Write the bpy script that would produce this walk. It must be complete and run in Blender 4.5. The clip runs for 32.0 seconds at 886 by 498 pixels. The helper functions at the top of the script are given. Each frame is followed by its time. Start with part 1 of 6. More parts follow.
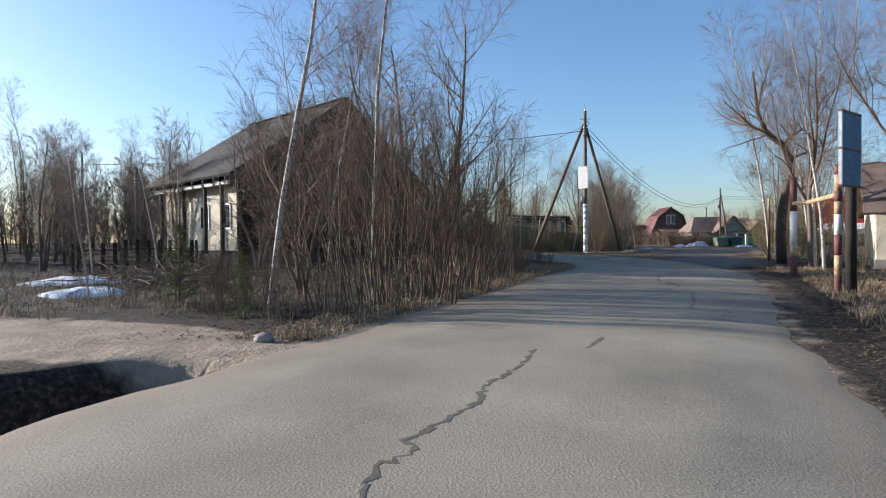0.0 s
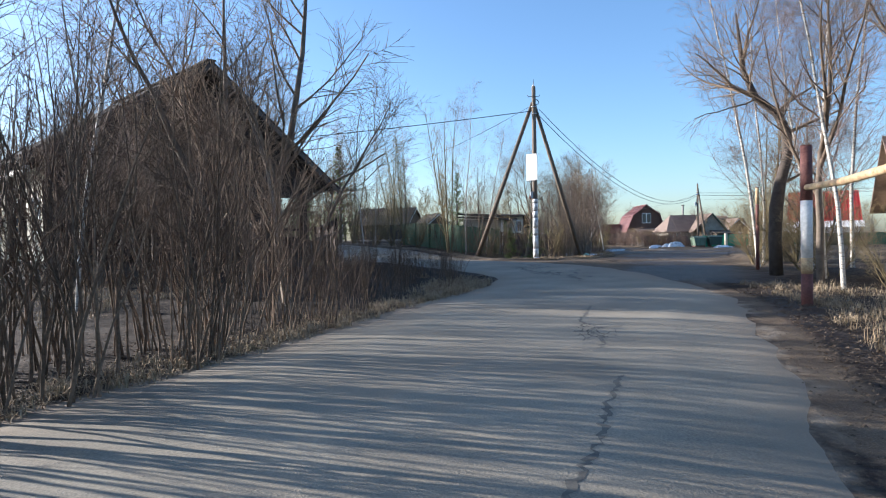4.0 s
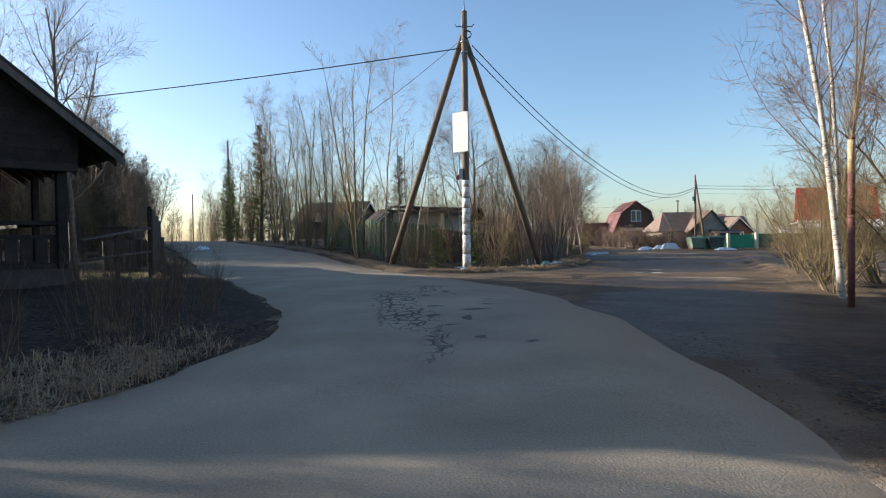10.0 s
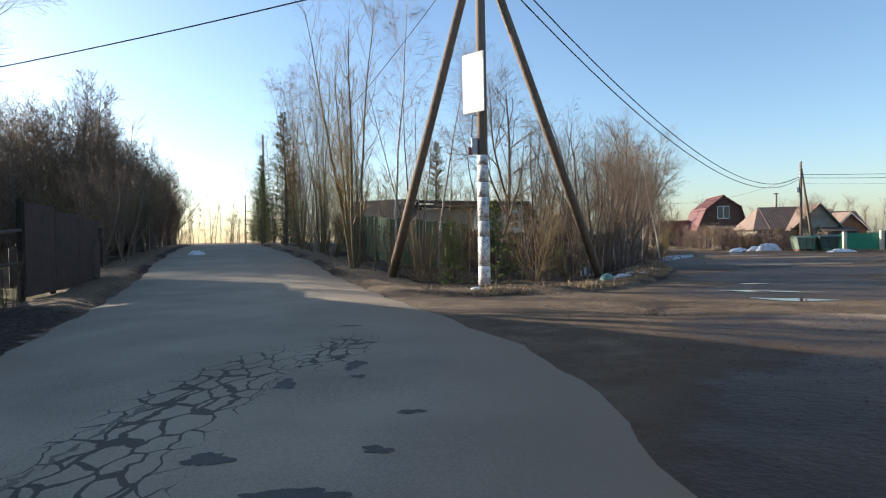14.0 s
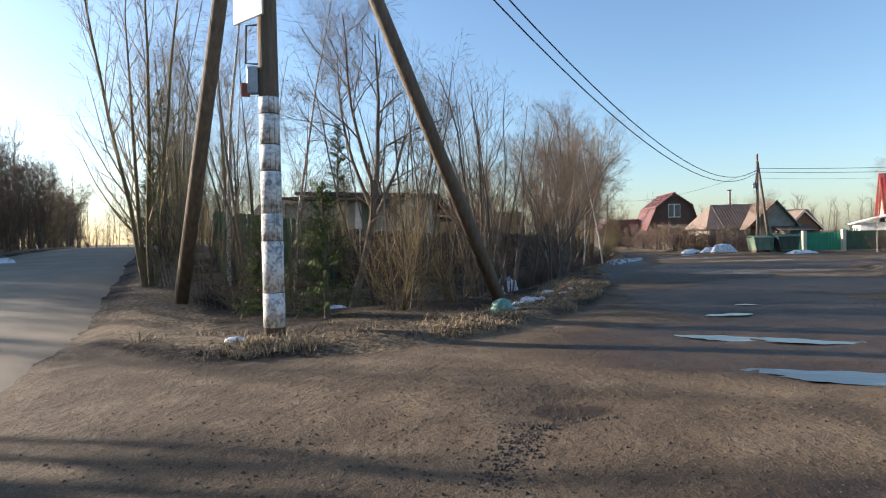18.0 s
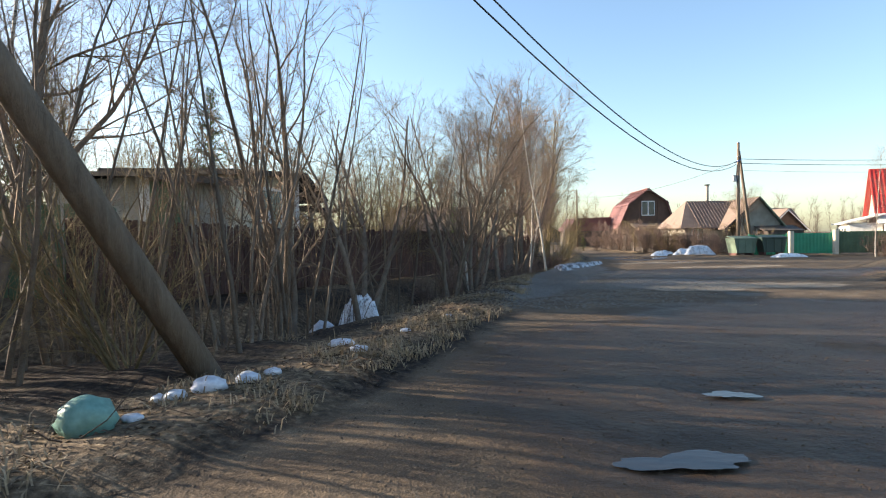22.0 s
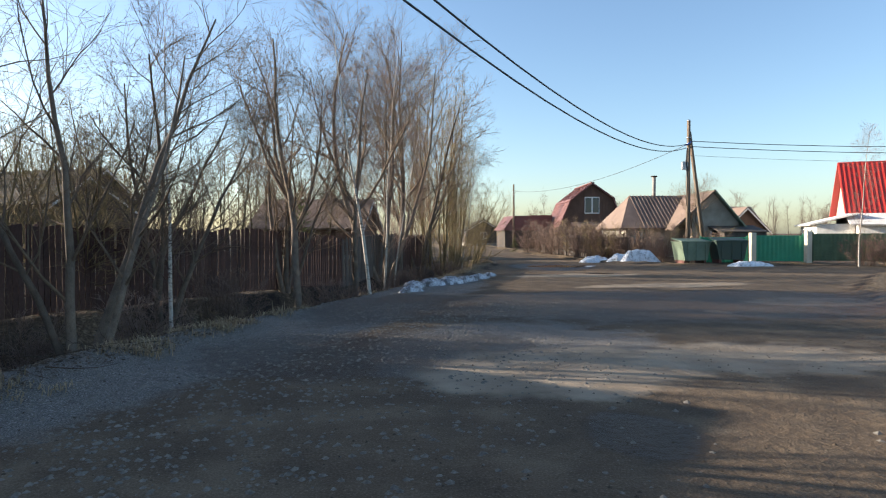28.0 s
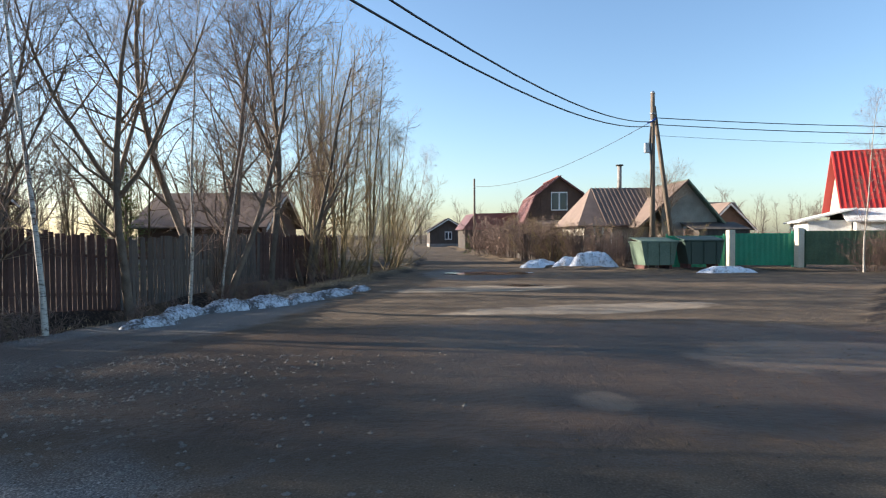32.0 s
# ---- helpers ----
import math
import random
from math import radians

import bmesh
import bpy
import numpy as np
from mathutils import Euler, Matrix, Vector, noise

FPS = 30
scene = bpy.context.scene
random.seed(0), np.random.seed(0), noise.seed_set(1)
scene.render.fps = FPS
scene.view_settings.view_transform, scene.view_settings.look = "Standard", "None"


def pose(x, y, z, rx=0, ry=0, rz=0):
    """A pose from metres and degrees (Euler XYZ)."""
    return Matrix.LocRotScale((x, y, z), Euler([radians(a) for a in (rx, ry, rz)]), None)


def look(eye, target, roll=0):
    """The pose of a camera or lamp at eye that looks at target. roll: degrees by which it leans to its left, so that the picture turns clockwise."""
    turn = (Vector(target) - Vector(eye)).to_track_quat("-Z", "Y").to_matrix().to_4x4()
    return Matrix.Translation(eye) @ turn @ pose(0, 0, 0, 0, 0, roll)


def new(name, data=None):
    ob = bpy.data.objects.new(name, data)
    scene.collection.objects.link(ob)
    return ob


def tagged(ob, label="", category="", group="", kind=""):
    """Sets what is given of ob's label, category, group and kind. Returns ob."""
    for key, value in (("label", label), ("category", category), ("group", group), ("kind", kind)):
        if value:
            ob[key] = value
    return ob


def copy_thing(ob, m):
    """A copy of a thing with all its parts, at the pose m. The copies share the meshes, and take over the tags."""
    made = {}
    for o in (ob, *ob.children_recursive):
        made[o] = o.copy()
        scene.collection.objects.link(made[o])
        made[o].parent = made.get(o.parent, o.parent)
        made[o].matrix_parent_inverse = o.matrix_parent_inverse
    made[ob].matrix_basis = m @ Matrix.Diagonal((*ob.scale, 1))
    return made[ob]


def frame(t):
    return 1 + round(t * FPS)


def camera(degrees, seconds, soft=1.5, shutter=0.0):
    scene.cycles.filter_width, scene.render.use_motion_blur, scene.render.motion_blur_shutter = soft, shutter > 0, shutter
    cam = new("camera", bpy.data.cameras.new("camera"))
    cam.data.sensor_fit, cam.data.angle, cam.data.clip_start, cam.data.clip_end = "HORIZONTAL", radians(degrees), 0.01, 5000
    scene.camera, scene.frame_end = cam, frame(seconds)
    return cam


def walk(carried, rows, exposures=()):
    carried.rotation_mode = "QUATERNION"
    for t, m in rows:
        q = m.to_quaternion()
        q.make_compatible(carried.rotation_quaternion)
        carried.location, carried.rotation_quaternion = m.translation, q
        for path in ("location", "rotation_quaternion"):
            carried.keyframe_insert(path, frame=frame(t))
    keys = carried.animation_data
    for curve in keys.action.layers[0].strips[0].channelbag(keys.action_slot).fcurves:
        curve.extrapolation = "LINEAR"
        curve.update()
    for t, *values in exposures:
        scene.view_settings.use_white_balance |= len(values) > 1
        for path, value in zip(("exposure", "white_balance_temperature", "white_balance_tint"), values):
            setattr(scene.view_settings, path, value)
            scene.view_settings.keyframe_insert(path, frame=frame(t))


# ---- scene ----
cam = camera(72.2, 32.0, 1.15)
PATH = [
    (0, (1.956, 0.452, 1.394), (1.934, 2.451, 1.36), -0.6),
    (0.5, (2.44, 1.375, 1.421), (2.428, 3.375, 1.386), -0.6),
    (1, (2.872, 2.314, 1.409), (2.867, 4.314, 1.376), -0.6),
    (1.5, (3.373, 3.175, 1.448), (3.399, 5.174, 1.413), -0.5),
    (2, (3.848, 4.121, 1.451), (3.872, 6.121, 1.415), -0.5),
    (2.5, (4.314, 5.018, 1.43), (4.353, 7.017, 1.397), -0.7),
    (3, (4.746, 5.959, 1.365), (4.781, 7.958, 1.337), -0.9),
    (3.5, (5.085, 6.855, 1.443), (5.124, 8.855, 1.412), -1.0),
    (5.5, (6.587, 11.061, 1.568), (6.576, 13.061, 1.529), -0.8),
    (6, (6.969, 11.959, 1.57), (6.941, 13.959, 1.529), -0.8),
    (6.5, (7.375, 12.904, 1.55), (7.345, 14.903, 1.513), -1.1),
    (7, (7.749, 13.94, 1.572), (7.716, 15.94, 1.533), -0.9),
    (7.5, (8.16, 14.871, 1.549), (8.127, 16.871, 1.513), -1.0),
    (8, (8.553, 15.77, 1.55), (8.531, 17.769, 1.511), -0.8),
    (8.5, (8.927, 16.618, 1.529), (8.936, 18.618, 1.492), -0.8),
    (9, (9.215, 17.517, 1.527), (9.267, 19.516, 1.489), -0.7),
    (9.5, (9.502, 18.408, 1.516), (9.573, 20.406, 1.481), -0.7),
    (10, (9.732, 19.328, 1.514), (9.794, 21.326, 1.476), -0.7),
    (10.5, (10.026, 20.197, 1.514), (10.058, 22.196, 1.477), -0.8),
    (11, (10.281, 21.26, 1.528), (10.283, 23.26, 1.487), -0.8),
    (11.5, (10.512, 22.268, 1.51), (10.46, 24.267, 1.473), -0.8),
    (12, (10.722, 23.347, 1.508), (10.62, 25.344, 1.472), -0.8),
    (12.5, (10.947, 24.35, 1.524), (10.802, 26.345, 1.49), -0.9),
    (13, (11.163, 25.232, 1.558), (11.001, 27.225, 1.524), -0.9),
    (13.5, (11.4, 26.047, 1.561), (11.227, 28.04, 1.527), -1.0),
    (15.5, (12.424, 29.506, 1.623), (12.321, 31.503, 1.587), -1.22),
    (16, (12.662, 30.294, 1.634), (12.636, 32.293, 1.595), -1.07),
    (16.5, (12.871, 31.110, 1.619), (12.870, 33.110, 1.582), -1.00),
    (17, (13.209, 31.975, 1.619), (13.194, 33.975, 1.583), -1.14),
    (17.5, (13.570, 32.843, 1.604), (13.544, 34.843, 1.570), -1.19),
    (18, (13.983, 33.734, 1.609), (13.951, 35.734, 1.572), -1.17),
    (18.5, (14.402, 34.597, 1.608), (14.370, 36.597, 1.573), -1.27),
    (19, (14.821, 35.458, 1.602), (14.807, 37.458, 1.566), -1.23),
    (19.5, (15.215, 36.304, 1.598), (15.202, 38.303, 1.567), -1.39),
    (20, (15.556, 37.138, 1.635), (15.538, 39.137, 1.591), -0.70),
    (20.5, (15.891, 38.034, 1.618), (15.864, 40.033, 1.576), -0.80),
    (21, (16.293, 38.968, 1.608), (16.263, 40.968, 1.565), -0.70),
    (21.5, (16.748, 39.847, 1.577), (16.721, 41.847, 1.531), -0.52),
    (22, (17.268, 40.680, 1.546), (17.294, 42.680, 1.501), -0.64),
    (22.5, (17.694, 41.402, 1.490), (17.751, 43.401, 1.449), -0.64),
    (23, (18.103, 42.197, 1.489), (18.172, 44.195, 1.440), -0.39),
    (23.5, (18.564, 43.023, 1.519), (18.635, 45.021, 1.471), -0.27),
    (24, (19.032, 43.883, 1.545), (19.115, 45.880, 1.496), -0.20),
    (24.5, (19.437, 44.627, 1.559), (19.528, 46.625, 1.512), -0.24),
    (25, (19.872, 45.339, 1.567), (19.966, 47.336, 1.516), -0.28),
    (25.5, (20.332, 46.041, 1.562), (20.420, 48.039, 1.513), -0.39),
    (27.5, (22.128, 49.494, 1.563), (22.257, 51.490, 1.514), -0.19),
    (28, (22.650, 50.301, 1.551), (22.788, 52.295, 1.501), -0.13),
    (28.5, (23.141, 51.088, 1.539), (23.282, 53.083, 1.491), -0.22),
    (29, (23.673, 51.857, 1.532), (23.823, 53.851, 1.484), -0.24),
    (29.5, (24.215, 52.612, 1.517), (24.360, 54.606, 1.471), -0.27),
    (30, (24.814, 53.361, 1.488), (24.967, 55.355, 1.442), -0.31),
    (30.5, (25.328, 54.080, 1.462), (25.480, 56.074, 1.417), -0.31),
    (31, (25.855, 54.838, 1.450), (26.026, 56.830, 1.404), -0.30),
    (31.5, (26.368, 55.665, 1.448), (26.537, 57.658, 1.402), -0.31),
    (32, (26.915, 56.519, 1.459), (27.079, 58.512, 1.411), -0.34),
]
EXPOSURES = [(0.0, 1.1, 5600, 10), (2.0, 1.4, 5500, 10), (3.0, 1.52, 5400, 10), (7.0, 1.45, 5750, 10), (9.0, 1.37, 5950, 10), (11.0, 1.3, 6150, 10), (13.0, 1.45, 6150, 10), (16.0, 1.45, 6300, 10), (19.0, 1.48, 6050, 10), (21.0, 1.9, 6500, 10), (25.0, 1.97, 6800, 10), (28.0, 1.6, 6400, 10), (32.0, 1.58, 6150, 10)]
walk(cam, [(t, look(eye, target, roll)) for t, eye, target, roll in PATH], EXPOSURES)

# ---- world and sun ----
SUN_AZ = 162.0      # direction towards the sun, degrees from +x counter-clockwise
SUN_EL = 14.9
world = bpy.data.worlds.new("sky_world")
scene.world = world
world.use_nodes = True
wn = world.node_tree.nodes
wl = world.node_tree.links
sky = wn.new("ShaderNodeTexSky")
sky.sky_type = "NISHITA"
sky.sun_disc = False
sky.sun_elevation = radians(SUN_EL)
sky.sun_rotation = radians(90 - SUN_AZ)
sky.air_density, sky.dust_density, sky.ozone_density = 1.0, 1.0, 2.4
wl.new(sky.outputs[0], wn["Background"].inputs[0])
wn["Background"].inputs[1].default_value = 0.09
sun = new("sun", bpy.data.lights.new("sun", "SUN"))
sun.data.energy, sun.data.angle, sun.data.color = 5.0, radians(0.5), (1.0, 0.86, 0.7)
ca, sa, ce, se = math.cos(radians(SUN_AZ)), math.sin(radians(SUN_AZ)), math.cos(radians(SUN_EL)), math.sin(radians(SUN_EL))
sun.matrix_basis = look((ca * ce * 60, sa * ce * 60, se * 60 + 2), (0, 0, 2))


# ---- materials ----
def material(name, dark, light, scale=3.0, fine=40.0, rough=0.85, bump=0.25, bump_fine=0.2, metal=0.0, stretch=(1, 1, 1), spread=0.0, contrast=(0.3, 0.7), coords="Object"):
    """Two colours mixed by a broad and a fine noise, with relief from both; spread varies whole objects."""
    m = bpy.data.materials.new(name)
    m.use_nodes = True
    n, l = m.node_tree.nodes, m.node_tree.links
    b = n["Principled BSDF"]
    b.inputs["Metallic"].default_value = metal
    tc = n.new("ShaderNodeTexCoord")
    mp = n.new("ShaderNodeMapping")
    mp.inputs["Scale"].default_value = stretch
    l.new(tc.outputs[coords], mp.inputs[0])
    big, small = n.new("ShaderNodeTexNoise"), n.new("ShaderNodeTexNoise")
    big.inputs["Scale"].default_value, big.inputs["Detail"].default_value = scale, 5
    small.inputs["Scale"].default_value, small.inputs["Detail"].default_value = fine, 3
    l.new(mp.outputs[0], big.inputs[0])
    l.new(mp.outputs[0], small.inputs[0])
    mix = n.new("ShaderNodeMath")
    mix.operation = "MULTIPLY_ADD"
    l.new(small.outputs[0], mix.inputs[0])
    mix.inputs[1].default_value = 0.45
    half = n.new("ShaderNodeMath")
    half.operation = "MULTIPLY"
    half.inputs[1].default_value = 0.55
    l.new(big.outputs[0], half.inputs[0])
    l.new(half.outputs[0], mix.inputs[2])
    ramp = n.new("ShaderNodeValToRGB")
    ramp.color_ramp.elements[0].position, ramp.color_ramp.elements[1].position = contrast
    ramp.color_ramp.elements[0].color, ramp.color_ramp.elements[1].color = (*dark, 1), (*light, 1)
    l.new(mix.outputs[0], ramp.inputs[0])
    out = ramp.outputs[0]
    if spread:
        info, hsv, mr = n.new("ShaderNodeObjectInfo"), n.new("ShaderNodeHueSaturation"), n.new("ShaderNodeMapRange")
        mr.inputs["To Min"].default_value, mr.inputs["To Max"].default_value = 1 - spread, 1 + spread
        l.new(info.outputs["Random"], mr.inputs[0])
        l.new(mr.outputs[0], hsv.inputs["Value"])
        l.new(out, hsv.inputs["Color"])
        out = hsv.outputs[0]
    l.new(out, b.inputs["Base Color"])
    rr = n.new("ShaderNodeMapRange")
    rr.inputs["To Min"].default_value, rr.inputs["To Max"].default_value = max(rough - 0.12, 0.02), min(rough + 0.1, 1)
    l.new(big.outputs[0], rr.inputs[0])
    l.new(rr.outputs[0], b.inputs["Roughness"])
    b.inputs["Specular IOR Level"].default_value = 0.25 if rough > 0.6 else 0.5
    if bump or bump_fine:
        b1, b2 = n.new("ShaderNodeBump"), n.new("ShaderNodeBump")
        b1.inputs["Strength"].default_value, b1.inputs["Distance"].default_value = bump, 0.3 / scale
        b2.inputs["Strength"].default_value, b2.inputs["Distance"].default_value = bump_fine, 0.3 / fine
        l.new(big.outputs[0], b1.inputs["Height"])
        l.new(small.outputs[0], b2.inputs["Height"])
        l.new(b1.outputs[0], b2.inputs["Normal"])
        l.new(b2.outputs[0], b.inputs["Normal"])
    return m


def plain(name, color, rough=0.5, metal=0.0):
    m = material(name, tuple(c * 0.85 for c in color), color, 2.0, 25, rough, 0.05, 0.05, metal)
    return m


M = {}
M["bark"] = material("bark_grey_brown", (0.08, 0.062, 0.047), (0.22, 0.175, 0.135), 5, 60, 0.9, 0.5, 0.4, spread=0.25)
M["bark_dark"] = material("dark_wet_bark", (0.03, 0.024, 0.02), (0.1, 0.08, 0.065), 5, 60, 0.9, 0.5, 0.4)
M["bark_olive"] = material("bark_olive", (0.09, 0.068, 0.036), (0.22, 0.17, 0.09), 5, 60, 0.9, 0.4, 0.3, spread=0.2)
M["twig_brown"] = material("twig_brown", (0.085, 0.061, 0.042), (0.25, 0.183, 0.128), 3, 30, 0.85, 0, 0, spread=0.2)
M["twig_red"] = material("twig_red", (0.11, 0.078, 0.064), (0.28, 0.195, 0.158), 3, 30, 0.85, 0, 0, spread=0.2)
M["twig_olive"] = material("twig_olive", (0.13, 0.1, 0.05), (0.34, 0.26, 0.135), 3, 30, 0.85, 0, 0, spread=0.2)
M["birch"] = material("birch_bark", (0.06, 0.05, 0.04), (0.46, 0.42, 0.36), 3.5, 14, 0.7, 0.2, 0.2, stretch=(1, 1, 3.5), contrast=(0.36, 0.5), spread=0.1)
M["needle"] = material("spruce_needles", (0.05, 0.075, 0.018), (0.17, 0.21, 0.05), 2, 30, 0.7, 0, 0, spread=0.15)
M["pole_wood"] = material("weathered_pole_wood", (0.1, 0.075, 0.055), (0.24, 0.19, 0.145), 2.5, 30, 0.9, 0.3, 0.4, stretch=(6, 6, 0.5))
M["grey_wood"] = material("grey_weathered_boards", (0.055, 0.046, 0.04), (0.145, 0.124, 0.108), 2.0, 25, 0.9, 0.25, 0.3, stretch=(4, 4, 0.6), spread=0.2)
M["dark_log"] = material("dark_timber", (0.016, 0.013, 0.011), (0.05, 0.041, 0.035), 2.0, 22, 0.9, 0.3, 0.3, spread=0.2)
M["white_paint"] = material("old_white_paint", (0.48, 0.46, 0.42), (0.78, 0.76, 0.72), 2.0, 20, 0.75, 0.1, 0.15)
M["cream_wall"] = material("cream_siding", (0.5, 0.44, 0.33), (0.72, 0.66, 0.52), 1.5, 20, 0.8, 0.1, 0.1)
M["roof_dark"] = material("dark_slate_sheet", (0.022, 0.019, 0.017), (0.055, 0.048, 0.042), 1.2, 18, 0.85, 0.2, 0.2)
M["roof_brown"] = material("brown_roof_sheet", (0.12, 0.085, 0.068), (0.23, 0.17, 0.135), 1.2, 18, 0.75, 0.15, 0.2)
M["roof_red"] = material("red_metal_roof", (0.34, 0.028, 0.022), (0.48, 0.046, 0.036), 0.8, 10, 0.45, 0.05, 0.05)
M["roof_maroon"] = material("maroon_roof", (0.11, 0.045, 0.04), (0.2, 0.085, 0.074), 1.0, 12, 0.55, 0.1, 0.1)
M["wall_brown"] = material("brown_plank_wall", (0.075, 0.045, 0.033), (0.16, 0.098, 0.07), 1.5, 20, 0.8, 0.15, 0.2)
M["fence_maroon"] = material("maroon_fence_paint", (0.045, 0.026, 0.022), (0.115, 0.066, 0.055), 2, 22, 0.85, 0.2, 0.2, spread=0.25)
M["fence_green"] = material("green_fence_sheet", (0.012, 0.19, 0.1), (0.03, 0.3, 0.16), 1.5, 15, 0.5, 0.05, 0.1)
M["green_dull"] = material("faded_green_paint", (0.06, 0.1, 0.06), (0.13, 0.19, 0.11), 1.5, 15, 0.75, 0.1, 0.15)
M["bin_green"] = material("dull_green_metal", (0.09, 0.13, 0.09), (0.19, 0.24, 0.175), 2, 18, 0.65, 0.1, 0.15)
M["damp"] = material("damp_asphalt", (0.045, 0.041, 0.036), (0.09, 0.083, 0.072), 6, 50, 0.7, 0.2, 0.3)
M["rust_sheet"] = material("rusty_dark_sheet", (0.03, 0.021, 0.018), (0.095, 0.066, 0.055), 3, 30, 0.8, 0.15, 0.2)
M["gravel"] = material("crushed_stone", (0.06, 0.053, 0.045), (0.26, 0.235, 0.2), 9, 50, 0.9, 0.2, 0.3)
M["pale_stem"] = material("pale_brush_stems", (0.042, 0.03, 0.021), (0.24, 0.17, 0.115), 4, 40, 0.9, 0.3, 0.3, spread=0.45)
M["stem"] = material("brown_brush_stems", (0.034, 0.023, 0.016), (0.145, 0.098, 0.066), 4, 40, 0.9, 0.3, 0.3, spread=0.3)
M["pale_boards"] = material("weathered_pale_boards", (0.22, 0.2, 0.165), (0.42, 0.385, 0.32), 1.8, 20, 0.85, 0.15, 0.2)
# Concrete with the shade under the old house put into its colour.
M["dark_plinth"] = material("shaded_dark_concrete", (0.04, 0.036, 0.032), (0.1, 0.092, 0.083), 3, 40, 0.9, 0.2, 0.3)
M["mud"] = material("dark_mud", (0.018, 0.014, 0.011), (0.06, 0.047, 0.036), 6, 60, 0.7, 0.3, 0.3)
M["clod"] = material("dry_clods", (0.035, 0.026, 0.018), (0.11, 0.083, 0.058), 4, 50, 0.95, 0.2, 0.3)
M["concrete"] = material("concrete", (0.17, 0.155, 0.14), (0.33, 0.31, 0.285), 3, 40, 0.9, 0.2, 0.3)
M["whitewash"] = material("peeling_paper", (0.25, 0.24, 0.23), (0.75, 0.74, 0.71), 6, 20, 0.85, 0.1, 0.2, contrast=(0.4, 0.55))
M["snow"] = material("old_snow", (0.2, 0.19, 0.185), (0.8, 0.82, 0.84), 5, 25, 0.6, 0.7, 0.6, contrast=(0.36, 0.52))
M["snow_dirty"] = material("dirty_melting_snow", (0.07, 0.06, 0.052), (0.62, 0.65, 0.69), 4, 20, 0.6, 0.7, 0.6, contrast=(0.42, 0.62))
M["rust_yellow"] = material("yellow_paint_rusty", (0.2, 0.1, 0.05), (0.58, 0.46, 0.27), 5, 30, 0.7, 0.1, 0.2)
M["rust_maroon"] = material("maroon_paint_rusty", (0.09, 0.035, 0.03), (0.19, 0.085, 0.07), 5, 30, 0.7, 0.1, 0.2)
M["steel"] = material("galvanised_steel", (0.25, 0.26, 0.28), (0.45, 0.46, 0.48), 4, 30, 0.45, 0.05, 0.05, metal=0.8)
M["cable"] = plain("black_cable", (0.025, 0.025, 0.027), 0.6)
M["dry_grass"] = material("dry_grass", (0.12, 0.085, 0.052), (0.48, 0.37, 0.235), 3, 30, 0.9, 0, 0)
M["board_white"] = material("white_board", (0.6, 0.57, 0.52), (0.8, 0.78, 0.74), 2, 15, 0.7, 0.05, 0.05)
M["frame_white"] = plain("white_window_frame", (0.78, 0.78, 0.76), 0.5)
M["tar"] = material("tar_crack", (0.095, 0.084, 0.066), (0.17, 0.15, 0.118), 6, 50, 0.75, 0.2, 0.3)
M["brick_red"] = material("red_brick", (0.22, 0.07, 0.045), (0.38, 0.14, 0.09), 3, 25, 0.85, 0.2, 0.3)
M["teal"] = material("teal_bag", (0.08, 0.2, 0.16), (0.22, 0.4, 0.34), 6, 20, 0.5, 0.3, 0.2)
M["plastic_white"] = material("crumpled_white_plastic", (0.36, 0.39, 0.44), (0.72, 0.75, 0.79), 6, 22, 0.45, 0.5, 0.3)


def glass(name, color):
    m = bpy.data.materials.new(name)
    m.use_nodes = True
    b = m.node_tree.nodes["Principled BSDF"]
    b.inputs["Base Color"].default_value = (*color, 1)
    b.inputs["Roughness"].default_value = 0.05
    b.inputs["Specular IOR Level"].default_value = 0.6
    return m


M["pane"] = glass("dark_window_glass", (0.03, 0.045, 0.06))


# ---- plan ----
def base_z(y):
    """Gentle rise and fall of the ground along the way."""
    return np.interp(y, (-50, 0, 13, 24, 32, 38, 44, 52, 60, 70, 85, 200), (0, 0, 0.1, 0.12, 0.22, 0.28, 0.2, 0.15, 0.05, -0.05, -0.1, -0.1))


def lane_rise(x, y):
    """The far lane climbs a low crest beside the garden plots."""
    return np.interp(y, (43, 47.5, 53, 59, 68, 79, 92, 130), (0, 0.27, 0.58, 0.86, 1.15, 1.4, 1.4, 0.7)) * step(13.0, 4.0, x)


ROAD_L = np.array([(-30, -62), (-10.5, -17), (-3.4, -1), (-1.0, 5.2), (0.2, 8.2), (1.7, 12.0), (3.3, 15.6), (5.1, 20.6), (6.9, 24.6), (7.45, 27.0), (7.4, 29.0), (6.3, 32.6), (2.9, 39.5), (-1.2, 48.0), (-6.0, 58.0), (-15.5, 78.0), (-36, 121), (-75, 205)], float)
ROAD_R = np.array([(-22.5, -64), (-4.0, -18), (2.6, -1), (4.9, 4.6), (6.1, 7.5), (7.4, 10.4), (9.1, 14.2), (10.9, 18.0), (11.9, 21.0), (12.7, 25.0), (13.0, 29.0), (12.4, 33.0), (9.4, 40.4), (5.7, 48.4), (1.0, 58.0), (-8.6, 78.0), (-29, 121), (-68, 205)], float)
